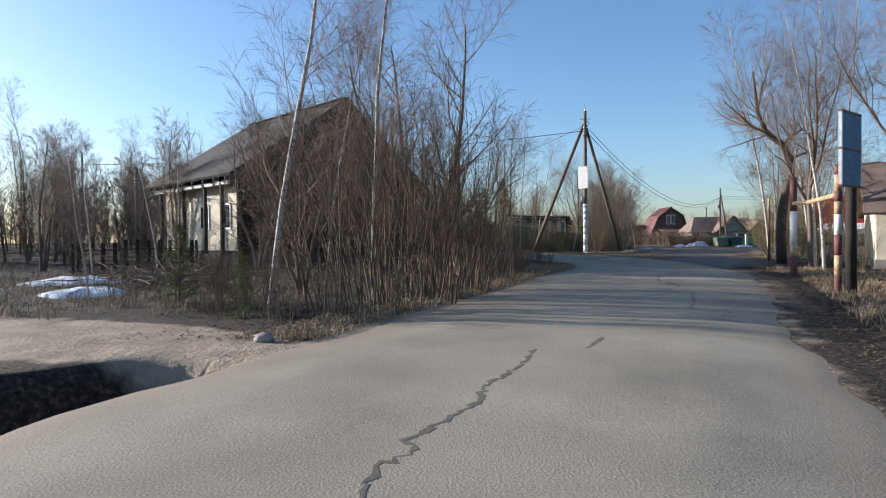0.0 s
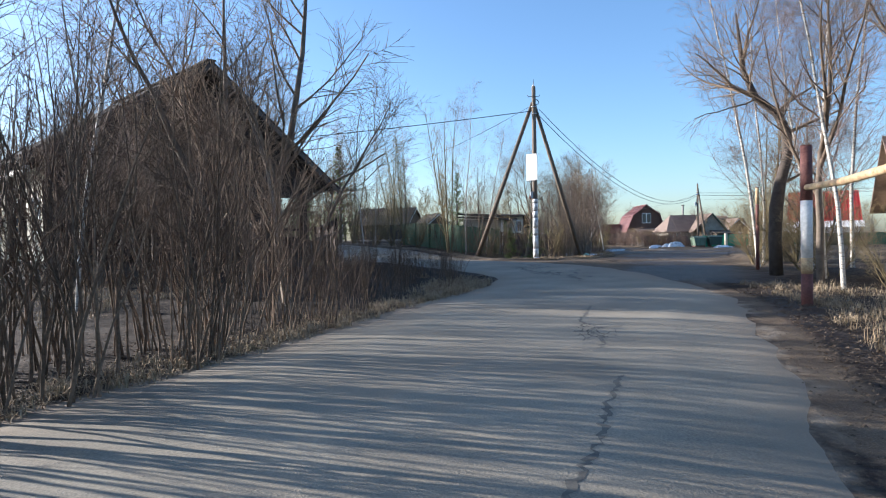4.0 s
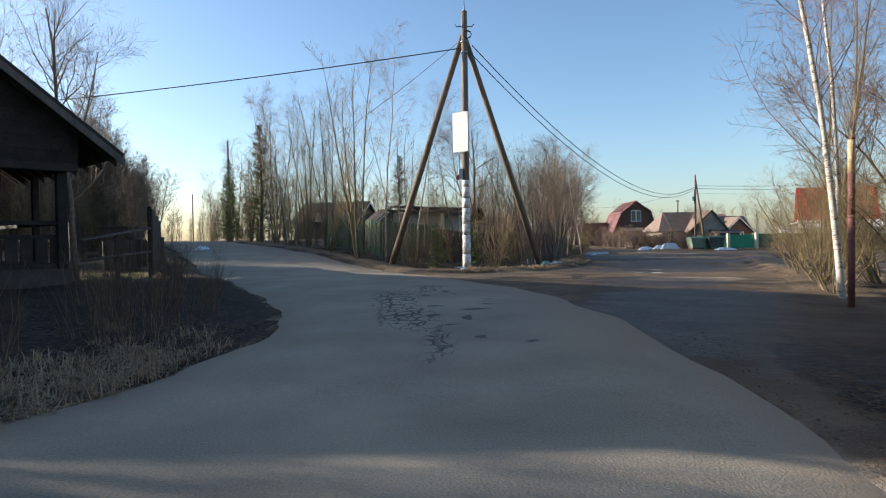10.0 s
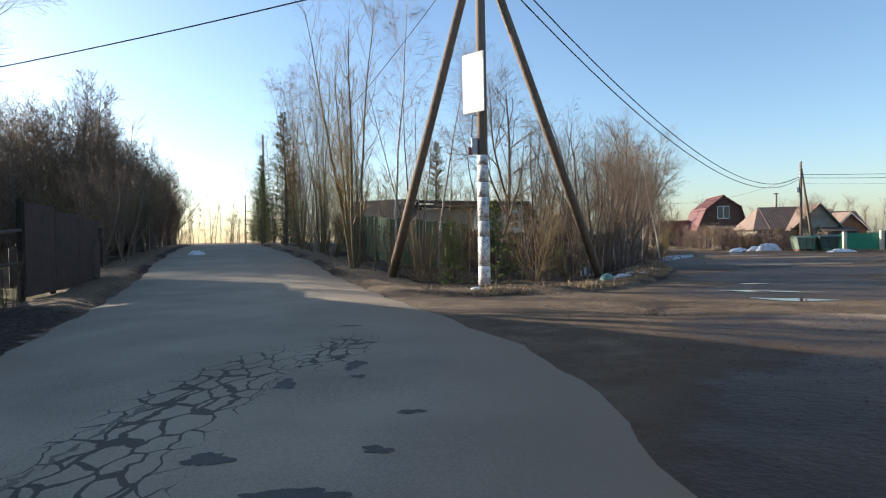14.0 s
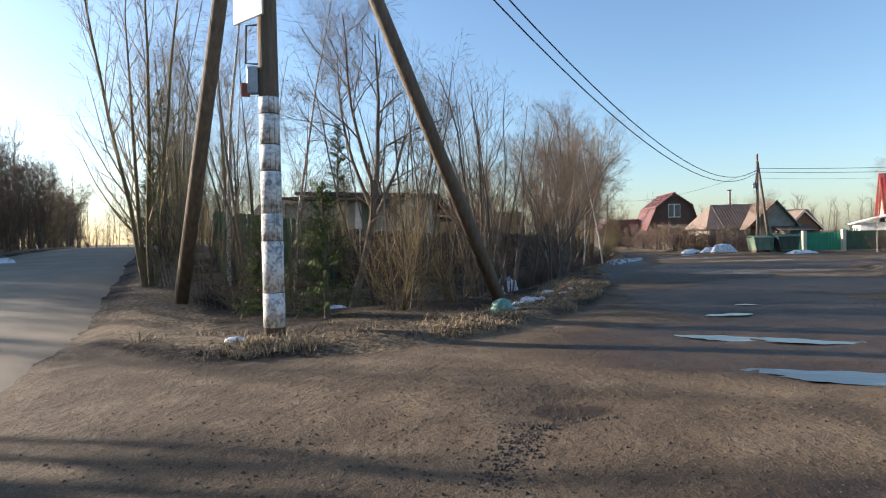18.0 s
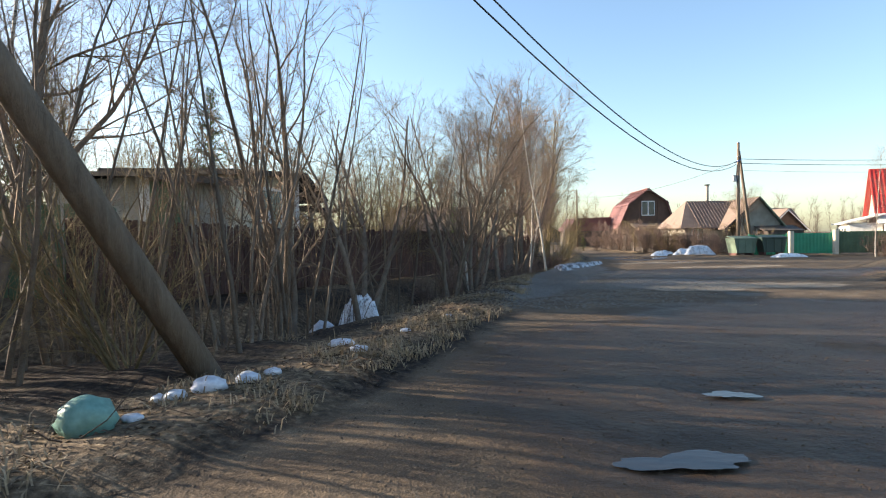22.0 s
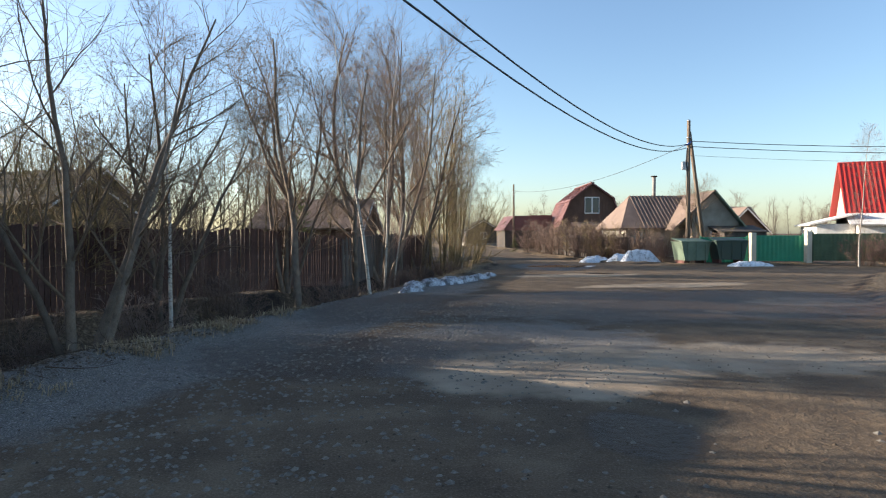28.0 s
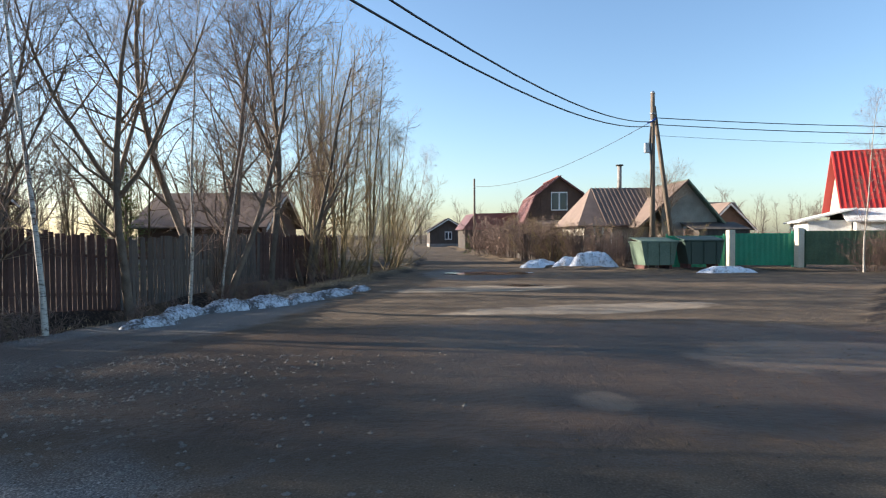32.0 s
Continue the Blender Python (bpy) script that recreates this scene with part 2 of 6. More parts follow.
DIRT = np.array([(12.7, 25.0), (15.2, 29.0), (17.2, 32.5), (19.5, 35.5), (22.5, 43.0), (27.37, 52.78), (31.37, 60.28), (34.57, 65.78), (40.37, 72.28), (72.0, 86.0), (72.0, 91.5), (44.87, 79.98), (36.87, 79.38), (33.57, 83.78), (32.87, 96.78), (33.5, 140.0), (29.0, 140.0), (28.97, 95.78), (27.97, 82.78), (25.57, 73.78), (22.77, 67.78), (20.67, 60.78), (19.57, 55.38), (18.67, 51.38), (16.84, 46.08), (15.7, 43.8), (14.5, 42.2), (13.1, 41.1), (11.4, 40.5), (9.6, 41.0), (9.3, 40.5), (12.3, 33.0), (12.9, 29.0)], float)
DRIVE = np.array([(0.1, 8.4), (-2.2, 9.9), (-8.0, 12.0), (-20.0, 12.0), (-20.0, 7.5), (-7.0, 8.0), (-3.2, 7.3), (-0.5, 6.9)], float)
DITCH_ROAD = np.array([(-14.5, -22), (-6.2, -3.0), (-2.7, 4.2), (-1.2, 6.3)], float)
DITCH_FENCE = np.array([(9.77, 47.77), (12.9, 49.23), (15.17, 52.78), (16.97, 57.78), (19.17, 62.78), (21.17, 68.28), (23.37, 75.28), (25.77, 84.78)], float)


def seg_dist(px, py, line):
    d = np.full(px.shape, 1e9)
    for (ax, ay), (bx, by) in zip(line[:-1], line[1:]):
        vx, vy = bx - ax, by - ay
        u = np.clip(((px - ax) * vx + (py - ay) * vy) / (vx * vx + vy * vy), 0, 1)
        d = np.minimum(d, np.hypot(px - ax - u * vx, py - ay - u * vy))
    return d


def inside(px, py, poly):
    c = np.zeros(px.shape, bool)
    for (ax, ay), (bx, by) in zip(poly, np.roll(poly, -1, 0)):
        if ay != by:
            c ^= ((ay > py) != (by > py)) & (px < (bx - ax) * (py - ay) / (by - ay) + ax)
    return c


def signed(px, py, poly):
    """Distance to the edge of an area, positive inside."""
    d = seg_dist(px, py, np.vstack([poly, poly[:1]]))
    return np.where(inside(px, py, poly), d, -d)


def step(a, b, v):
    u = np.clip((v - a) / (b - a), 0, 1)
    return u * u * (3 - 2 * u)


ROAD = np.vstack([ROAD_L, ROAD_R[::-1]])


def lumps(px, py, f, seed=0.0):
    """Cheap smooth unevenness."""
    return (np.sin(px * f + 1.3 * np.sin(py * f * 0.7 + seed)) + np.sin(py * f * 1.1 + 1.7 * np.sin(px * f * 0.8 + seed * 2)) + np.sin((px + py) * f * 1.9 + seed * 3) * 0.5) / 2.5


PUDDLES = [(17.5, 41.75, 0.36, 0.2, -15), (18.35, 41.4, 0.42, 0.16, -20), (17.55, 39.4, 0.62, 0.2, -12), (18.75, 44.25, 0.32, 0.12, 0), (19.75, 45.75, 0.16, 0.09, 0), (30.57, 80.28, 1.2, 1.0, 0), (30.77, 74.38, 0.5, 0.3, 0)]


def ground_z(px, py):
    px, py = np.asarray(px, float), np.asarray(py, float)
    z = base_z(py) + lane_rise(px, py)
    dr, dd, dv = signed(px, py, ROAD), signed(px, py, DIRT), signed(px, py, DRIVE)
    hard = np.maximum(np.maximum(dr, dd), dv)
    soft = step(0.0, 1.5, -hard)
    z = z + soft * (0.05 * lumps(px, py, 1.1) + 0.035 * lumps(px, py, 3.7, 2.0))
    z = z + 0.02 * step(0, 0.8, dd) * lumps(px, py, 1.6, 4.0) * (dr < -0.3)
    z = z + 0.12 * step(0.0, 0.5, -hard) * (1 - step(0.8, 1.8, -hard)) * step(30, 40, py)
    z = z - 1.0 * (1 - step(0.45, 1.15, seg_dist(px, py, DITCH_ROAD))) * (1 - step(-0.3, 0.5, dv)) * (1 - step(-0.1, 0.12, dr))
    z = z - 0.8 * (1 - step(0.3, 1.9, seg_dist(px, py, DITCH_FENCE))) * (1 - step(-0.9, 0.0, dd))
    z = z - 0.03 * step(0.05, 0.5, dr)
    for x, y, rx, ry, _ in PUDDLES:
        rx, ry = max(rx, 0.55), max(ry, 0.42)
        near = 1 - step(0.9, 2.2, np.hypot((px - x) / rx, (py - y) / ry))
        hole = 1 - step(0.5, 1.35, np.hypot((px - x) / rx, (py - y) / ry))
        z = z * (1 - near) + near * base_z(py) - 0.04 * hole
    for x, y, rx, ry, h in ((14.75, 38.5, 0.8, 0.5, -0.07), (14.3, 38.9, 0.7, 0.2, 0.05), (28.77, 64.98, 1.0, 0.5, -0.04), (23.18, 47.89, 1.2, 0.5, -0.03), (21.77, 53.28, 0.9, 0.5, -0.04)):
        z = z + h * (1 - step(0.2, 1.2, np.hypot((px - x) / rx, (py - y) / ry))) * (1 + 0.5 * lumps(px, py, 9.0))
    return z


def axis(stops):
    """Grid lines whose spacing is given stretch by stretch."""
    out = [stops[0][0]]
    for (a, s), (b, _) in zip(stops[:-1], stops[1:]):
        n = max(1, round((b - a) / s))
        out += [a + (b - a) * (i + 1) / n for i in range(n)]
    return np.array(out)


GX = axis([(-1500, 300), (-300, 40), (-100, 10), (-40, 2), (-14, 0.25), (34, 0.6), (48, 2), (90, 10), (200, 60), (500, 300), (1500, 1)])
GY = axis([(-300, 60), (-60, 8), (-12, 0.6), (0, 0.25), (78, 0.6), (95, 2), (140, 10), (300, 60), (800, 300), (2000, 1)])
GRID_X, GRID_Y = np.meshgrid(GX, GY)
GRID_Z = ground_z(GRID_X.ravel(), GRID_Y.ravel()).reshape(GRID_X.shape)


def gz(x, y):
    """Height of the ground sheet at a place."""
    i = min(max(int(np.searchsorted(GX, x)) - 1, 0), len(GX) - 2)
    j = min(max(int(np.searchsorted(GY, y)) - 1, 0), len(GY) - 2)
    u, v = (x - GX[i]) / (GX[i + 1] - GX[i]), (y - GY[j]) / (GY[j + 1] - GY[j])
    a, b, c, d = GRID_Z[j, i], GRID_Z[j, i + 1], GRID_Z[j + 1, i], GRID_Z[j + 1, i + 1]
    return float((a * (1 - u) + b * u) * (1 - v) + (c * (1 - u) + d * u) * v)


# ---- mesh helpers ----
def mesh_object(name, verts, faces, mat=None, smooth=False, parent=None, label=""):
    me = bpy.data.meshes.new(name)
    me.from_pydata([tuple(v) for v in verts], [], faces)
    if mat:
        me.materials.append(mat)
    if smooth:
        me.polygons.foreach_set("use_smooth", [True] * len(me.polygons))
    me.update()
    ob = new(name, me)
    if parent:
        ob.parent = parent
    if label:
        ob["label"] = label
    return ob


def part(name, bm, mat, parent=None, label=""):
    me = bpy.data.meshes.new(name)
    bm.to_mesh(me)
    bm.free()
    me.materials.append(mat)
    ob = new(name, me)
    if parent:
        ob.parent = parent
    if label:
        ob["label"] = label
    return ob


def thing(name, m, label, category, group="", kind=""):
    ob = new(name)
    ob.empty_display_size = 0.2
    ob.matrix_basis = m
    return tagged(ob, label, category, group, kind)


def box(sx, sy, sz, m=None, bevel=0.0, bm=None):
    """A box of that size with its base at the origin, edges eased by bevel."""
    own = bm is None
    bm = bm or bmesh.new()
    r = bmesh.ops.create_cube(bm, size=1, matrix=(m or Matrix()) @ Matrix.Translation((0, 0, sz / 2)) @ Matrix.Diagonal((sx, sy, sz, 1)))
    if bevel and own:
        bmesh.ops.bevel(bm, geom=list(bm.edges), offset=bevel, segments=1, affect="EDGES")
    return bm


def rod(points, radii, sides=8, bm=None):
    """A tapering round bar through the points, closed at its ends."""
    bm = bm or bmesh.new()
    pts = [Vector(p) for p in points]
    rings = []
    for i, p in enumerate(pts):
        d = (pts[min(i + 1, len(pts) - 1)] - pts[max(i - 1, 0)]).normalized()
        a = d.orthogonal().normalized() if i == 0 else (prev - d * prev.dot(d)).normalized()
        prev = a
        b = d.cross(a)
        r = radii[i] if not isinstance(radii, (int, float)) else radii
        rings.append([bm.verts.new(p + (a * math.cos(t) + b * math.sin(t)) * r) for t in (k * math.tau / sides for k in range(sides))])
    for q, w in zip(rings[:-1], rings[1:]):
        for k in range(sides):
            f = bm.faces.new((q[k], q[(k + 1) % sides], w[(k + 1) % sides], w[k]))
            f.smooth = sides > 5
    bm.faces.new(rings[0][::-1])
    bm.faces.new(rings[-1])
    return bm


def prism(outline, depth, m=None):
    """An outline in x and z pushed out along y."""
    bm = bmesh.new()
    front = [bm.verts.new((x, 0, z)) for x, z in outline]
    back = [bm.verts.new((x, depth, z)) for x, z in outline]
    bm.faces.new(front)
    bm.faces.new(back[::-1])
    for i in range(len(outline)):
        j = (i + 1) % len(outline)
        bm.faces.new((front[j], front[i], back[i], back[j]))
    bmesh.ops.recalc_face_normals(bm, faces=list(bm.faces))
    if m:
        bm.transform(m)
    return bm


def slab(corners, thick):
    """A sheet of that thickness over four or more corners in one plane."""
    bm = bmesh.new()
    c = [Vector(p) for p in corners]
    n = (c[1] - c[0]).cross(c[2] - c[0]).normalized()
    top = [bm.verts.new(p) for p in c]
    low = [bm.verts.new(p - n * thick) for p in c]
    bm.faces.new(top)
    bm.faces.new(low[::-1])
    for i in range(len(c)):
        j = (i + 1) % len(c)
        bm.faces.new((top[j], top[i], low[i], low[j]))
    return bm


# ---- ground, road, water ----
def ground_material():
    m = bpy.data.materials.new("bare_spring_ground")
    m.use_nodes = True
    n, l = m.node_tree.nodes, m.node_tree.links
    b = n["Principled BSDF"]
    tc = n.new("ShaderNodeTexCoord")

    def tex(scale, detail=5, rough=0.55):
        t = n.new("ShaderNodeTexNoise")
        t.inputs["Scale"].default_value, t.inputs["Detail"].default_value, t.inputs["Roughness"].default_value = scale, detail, rough
        l.new(tc.outputs["Object"], t.inputs[0])
        return t

    def ramp(source, stops):
        r = n.new("ShaderNodeValToRGB")
        while len(r.color_ramp.elements) < len(stops):
            r.color_ramp.elements.new(0.5)
        for e, (p, c) in zip(r.color_ramp.elements, stops):
            e.position, e.color = p, (*c, 1)
        l.new(source, r.inputs[0])
        return r

    def blend(fac, a, c):
        x = n.new("ShaderNodeMix")
        x.data_type = "RGBA"
        l.new(fac, x.inputs[0])
        l.new(a, x.inputs[6])
        l.new(c, x.inputs[7])
        return x.outputs[2]

    def ragged(name, amount):
        at, ma, su, cl = n.new("ShaderNodeAttribute"), n.new("ShaderNodeMath"), n.new("ShaderNodeMath"), n.new("ShaderNodeMapRange")
        at.attribute_name = name
        ma.operation = "MULTIPLY_ADD"
        l.new(mid.outputs[0], ma.inputs[0])
        ma.inputs[1].default_value, ma.inputs[2].default_value = amount, -amount / 2
        su.operation = "ADD"
        l.new(at.outputs["Fac"], su.inputs[0])
        l.new(ma.outputs[0], su.inputs[1])
        cl.inputs["From Min"].default_value, cl.inputs["From Max"].default_value = 0.38, 0.62
        l.new(su.outputs[0], cl.inputs[0])
        return cl.outputs[0]

    broad, mid, fine, grit = tex(0.35), tex(1.7, 6), tex(14, 4), tex(70, 3)
    # Leaf litter colour, taken darker to include the shade on the left bank.
    litter = ramp(fine.outputs[0], [(0.3, (0.012, 0.009, 0.007)), (0.5, (0.032, 0.023, 0.017)), (0.72, (0.1, 0.073, 0.05))])
    straw = ramp(fine.outputs[0], [(0.3, (0.06, 0.042, 0.026)), (0.55, (0.18, 0.13, 0.08)), (0.75, (0.4, 0.3, 0.19))])
    moss = ramp(fine.outputs[0], [(0.3, (0.06, 0.06, 0.02)), (0.7, (0.24, 0.21, 0.075))])
    dirt = ramp(mid.outputs[0], [(0.3, (0.07, 0.046, 0.026)), (0.5, (0.135, 0.093, 0.054)), (0.7, (0.235, 0.17, 0.105))])
    grits = ramp(grit.outputs[0], [(0.35, (0.045, 0.034, 0.025)), (0.6, (0.13, 0.1, 0.074)), (0.75, (0.27, 0.22, 0.165))])
    gravel = ramp(grit.outputs[0], [(0.35, (0.075, 0.068, 0.06)), (0.55, (0.17, 0.156, 0.138)), (0.72, (0.39, 0.36, 0.32))])
    sand = ramp(mid.outputs[0], [(0.3, (0.2, 0.155, 0.11)), (0.7, (0.34, 0.275, 0.2))])
    half = n.new("ShaderNodeValue")
    half.outputs[0].default_value = 0.5
    dirt_c = blend(half.outputs[0], dirt.outputs[0], grits.outputs[0])
    col = blend(ramp(broad.outputs[0], [(0.45, (0, 0, 0)), (0.6, (1, 1, 1))]).outputs[0], litter.outputs[0], straw.outputs[0])
    col = blend(ragged("moss", 0.6), col, moss.outputs[0])
    col = blend(ragged("straw", 0.7), col, straw.outputs[0])
    col = blend(ragged("litter", 0.5), col, litter.outputs[0])
    col = blend(ragged("dirt", 0.9), col, dirt_c)
    col = blend(ragged("gravel", 0.9), col, gravel.outputs[0])
    col = blend(ragged("sand", 0.7), col, sand.outputs[0])
    # Darkens damp soil, and paints shade on parts of the track and verge.
    wet_shade = ragged("wet_shade", 0.8)
    dk = n.new("ShaderNodeMix")
    dk.data_type, dk.blend_type = "RGBA", "MULTIPLY"
    l.new(wet_shade, dk.inputs[0])
    l.new(col, dk.inputs[6])
    dk.inputs[7].default_value = (0.44, 0.385, 0.35, 1)
    l.new(dk.outputs[2], b.inputs["Base Color"])
    ro = n.new("ShaderNodeMapRange")
    ro.inputs["To Min"].default_value, ro.inputs["To Max"].default_value = 0.95, 0.55
    l.new(wet_shade, ro.inputs[0])
    l.new(ro.outputs[0], b.inputs["Roughness"])
    b.inputs["Specular IOR Level"].default_value = 0.2
    b1, b2, b3 = n.new("ShaderNodeBump"), n.new("ShaderNodeBump"), n.new("ShaderNodeBump")
    dm, ds = ragged("dirt", 0.9), n.new("ShaderNodeMapRange")
    ds.inputs["To Min"].default_value, ds.inputs["To Max"].default_value = 0.65, 0.42
    l.new(dm, ds.inputs[0])
    for bp, src, st, di in ((b1, mid, 0.5, 0.12), (b2, fine, 0.7, 0.05), (b3, grit, 0.6, 0.015)):
        bp.inputs["Strength"].default_value, bp.inputs["Distance"].default_value = st, di
        l.new(src.outputs[0], bp.inputs["Height"])
    for bp in (b1, b2):
        l.new(ds.outputs[0], bp.inputs["Strength"])
    l.new(b1.outputs[0], b2.inputs["Normal"])
    l.new(b2.outputs[0], b3.inputs["Normal"])
    l.new(b3.outputs[0], b.inputs["Normal"])
    return m


def spot(px, py, x, y, rx, ry, turn=0.0):
    c, s = math.cos(radians(turn)), math.sin(radians(turn))
    u, v = (px - x) * c + (py - y) * s, -(px - x) * s + (py - y) * c
    return np.clip(1.5 - np.hypot(u / rx, v / ry), 0, 1)


def build_ground():
    px, py, z = GRID_X.ravel(), GRID_Y.ravel(), GRID_Z.ravel()
    w, gy = len(GX), GY
    idx = np.arange(len(px)).reshape(len(gy), w)
    faces = np.stack([idx[:-1, :-1], idx[:-1, 1:], idx[1:, 1:], idx[1:, :-1]], -1).reshape(-1, 4)
    ob = mesh_object("ground", np.stack([px, py, z], 1).tolist(), faces.tolist(), ground_material(), True)
    me = ob.data
    dr, dd, dv = signed(px, py, ROAD), signed(px, py, DIRT), signed(px, py, DRIVE)
    beside = np.interp(py, ROAD_L[:, 1], ROAD_L[:, 0])
    beside_r = np.interp(py, ROAD_R[:, 1], ROAD_R[:, 0])
    masks = {
        "litter": np.clip(np.maximum((px < beside) * step(42, 34, py) * step(-40, -10, py) * step(-45, -15, px), 0.62 * (px > beside_r) * step(36, 28, py) * step(42, 20, px)) * 1.0, 0, 1) * (1 - spot(px, py, 6.0, 24.6, 0.9, 0.8)),
        "dirt": np.clip(0.5 + dd / 0.9, 0, 1) + spot(px, py, 16.5, 29.5, 2.0, 3.5, -25) + 0.9 * np.clip(1 - np.abs(dr + 0.3) / 0.7, 0, 1) * (px > 8),
        "gravel": np.maximum.reduce([spot(px, py, 20.87, 60.28, 1.3, 7, -18), spot(px, py, 24.2, 58.2, 1.8, 2.4, -20), spot(px, py, 23.37, 66.78, 1.2, 5, -20)]),
        "sand": np.maximum.reduce([np.clip(0.5 + dv / 0.8, 0, 1), np.clip(1.1 - np.abs(dr) / 0.55, 0, 1) * np.where(px > beside_r - 1, 0.5, 0.8) * (1 - step(22, 27, py)), spot(px, py, 17.2, 36.2, 1.6, 0.8), spot(px, py, 28.7, 61.5, 0.26, 0.36), spot(px, py, 24.37, 56.78, 1.6, 1.2, 20), spot(px, py, 26.97, 57.18, 1.4, 1.0), spot(px, py, 30.87, 68.28, 3.0, 0.7, 10), spot(px, py, 31.87, 63.28, 1.5, 1.0), spot(px, py, 29.37, 73.28, 2.6, 0.9, 10)]),
        "straw": np.clip(1.25 - np.abs(np.maximum(dd, dr) + 1.1) / 1.0, 0, 1) * (py > 24) + spot(px, py, 6.0, 24.3, 1.6, 1.0),
        "moss": np.maximum(spot(px, py, -2.5, 42.0, 3.0, 2.5), spot(px, py, -9, 16, 4, 3)),
        # Damp spots; those at (28.37, 63.38) and (14.8, 29.5) also paint in shade.
        "wet_shade": np.maximum.reduce([spot(px, py, 14.9, 38.5, 0.35, 0.25), spot(px, py, 18.3, 41.3, 3.2, 2.2), spot(px, py, 24.35, 54.5, 0.42, 0.6), spot(px, py, 23.9, 58.4, 0.55, 0.7), spot(px, py, 21.77, 57.98, 1.6, 1.6), spot(px, py, 24.36, 50.26, 4.0, 3.0), spot(px, py, 28.37, 63.38, 7.0, 3.2), spot(px, py, 22.37, 63.28, 1.2, 3.0, -20), spot(px, py, 29.87, 79.78, 2.0, 3.5), spot(px, py, 14.8, 29.5, 2.4, 5.0, -15), spot(px, py, 16.0, 35.5, 2.0, 1.5), spot(px, py, 20.04, 46.08, 2.5, 4.0), spot(px, py, 12.6, 19.0, 0.8, 5.0, -25)]),
    }
    for k, v in masks.items():
        a = me.attributes.new(k, "FLOAT", "POINT")
        a.data.foreach_set("value", np.clip(v, 0, 1).astype(np.float32))
    return tagged(ob, "bare spring ground with dirt tracks, leaf litter and dry grass", "ground", kind="structure")


ground = build_ground()


def asphalt_material():
    m = material("dusty_asphalt", (0.185, 0.16, 0.12), (0.345, 0.3, 0.226), 0.6, 55, 0.88, 0.03, 0.9, contrast=(0.36, 0.64))
    n, l = m.node_tree.nodes, m.node_tree.links
    b = n["Principled BSDF"]
    src = b.inputs["Base Color"].links[0].from_socket
    tc = n["Texture Coordinate"]
    vor = n.new("ShaderNodeTexVoronoi")
    vor.feature = "DISTANCE_TO_EDGE"
    vor.inputs["Scale"].default_value = 5.4
    warp = n.new("ShaderNodeTexNoise")
    warp.inputs["Scale"].default_value = 2.5
    add = n.new("ShaderNodeVectorMath")
    add.operation = "MULTIPLY_ADD"
    l.new(tc.outputs["Object"], warp.inputs[0])
    l.new(warp.outputs["Color"], add.inputs[0])
    add.inputs[1].default_value = (0.35, 0.35, 0.0)
    l.new(tc.outputs["Object"], add.inputs[2])
    long_cells = n.new("ShaderNodeMapping")
    long_cells.inputs["Scale"].default_value = (1.0, 0.5, 1.0)
    l.new(add.outputs[0], long_cells.inputs[0])
    l.new(long_cells.outputs[0], vor.inputs["Vector"])
    at = n.new("ShaderNodeAttribute")
    at.attribute_name = "cracked"
    wid = n.new("ShaderNodeMath")
    wid.operation = "MULTIPLY"
    wid.inputs[1].default_value = 0.105
    l.new(at.outputs["Fac"], wid.inputs[0])
    sub = n.new("ShaderNodeMath")
    sub.operation = "SUBTRACT"
    l.new(wid.outputs[0], sub.inputs[0])
    l.new(vor.outputs["Distance"], sub.inputs[1])
    mr = n.new("ShaderNodeMapRange")
    mr.inputs["From Min"].default_value, mr.inputs["From Max"].default_value = 0.0, 0.02
    l.new(sub.outputs[0], mr.inputs[0])
    dk = n.new("ShaderNodeMix")
    dk.data_type, dk.blend_type = "RGBA", "MULTIPLY"
    l.new(mr.outputs[0], dk.inputs[0])
    l.new(src, dk.inputs[6])
    dk.inputs[7].default_value = (0.26, 0.27, 0.28, 1)
    ed = n.new("ShaderNodeAttribute")
    ed.attribute_name = "dust"
    du = n.new("ShaderNodeMix")
    du.data_type = "RGBA"
    l.new(ed.outputs["Fac"], du.inputs[0])
    l.new(dk.outputs[2], du.inputs[6])
    du.inputs[7].default_value = (0.235, 0.187, 0.133, 1)
    l.new(du.outputs[2], b.inputs["Base Color"])
    return m


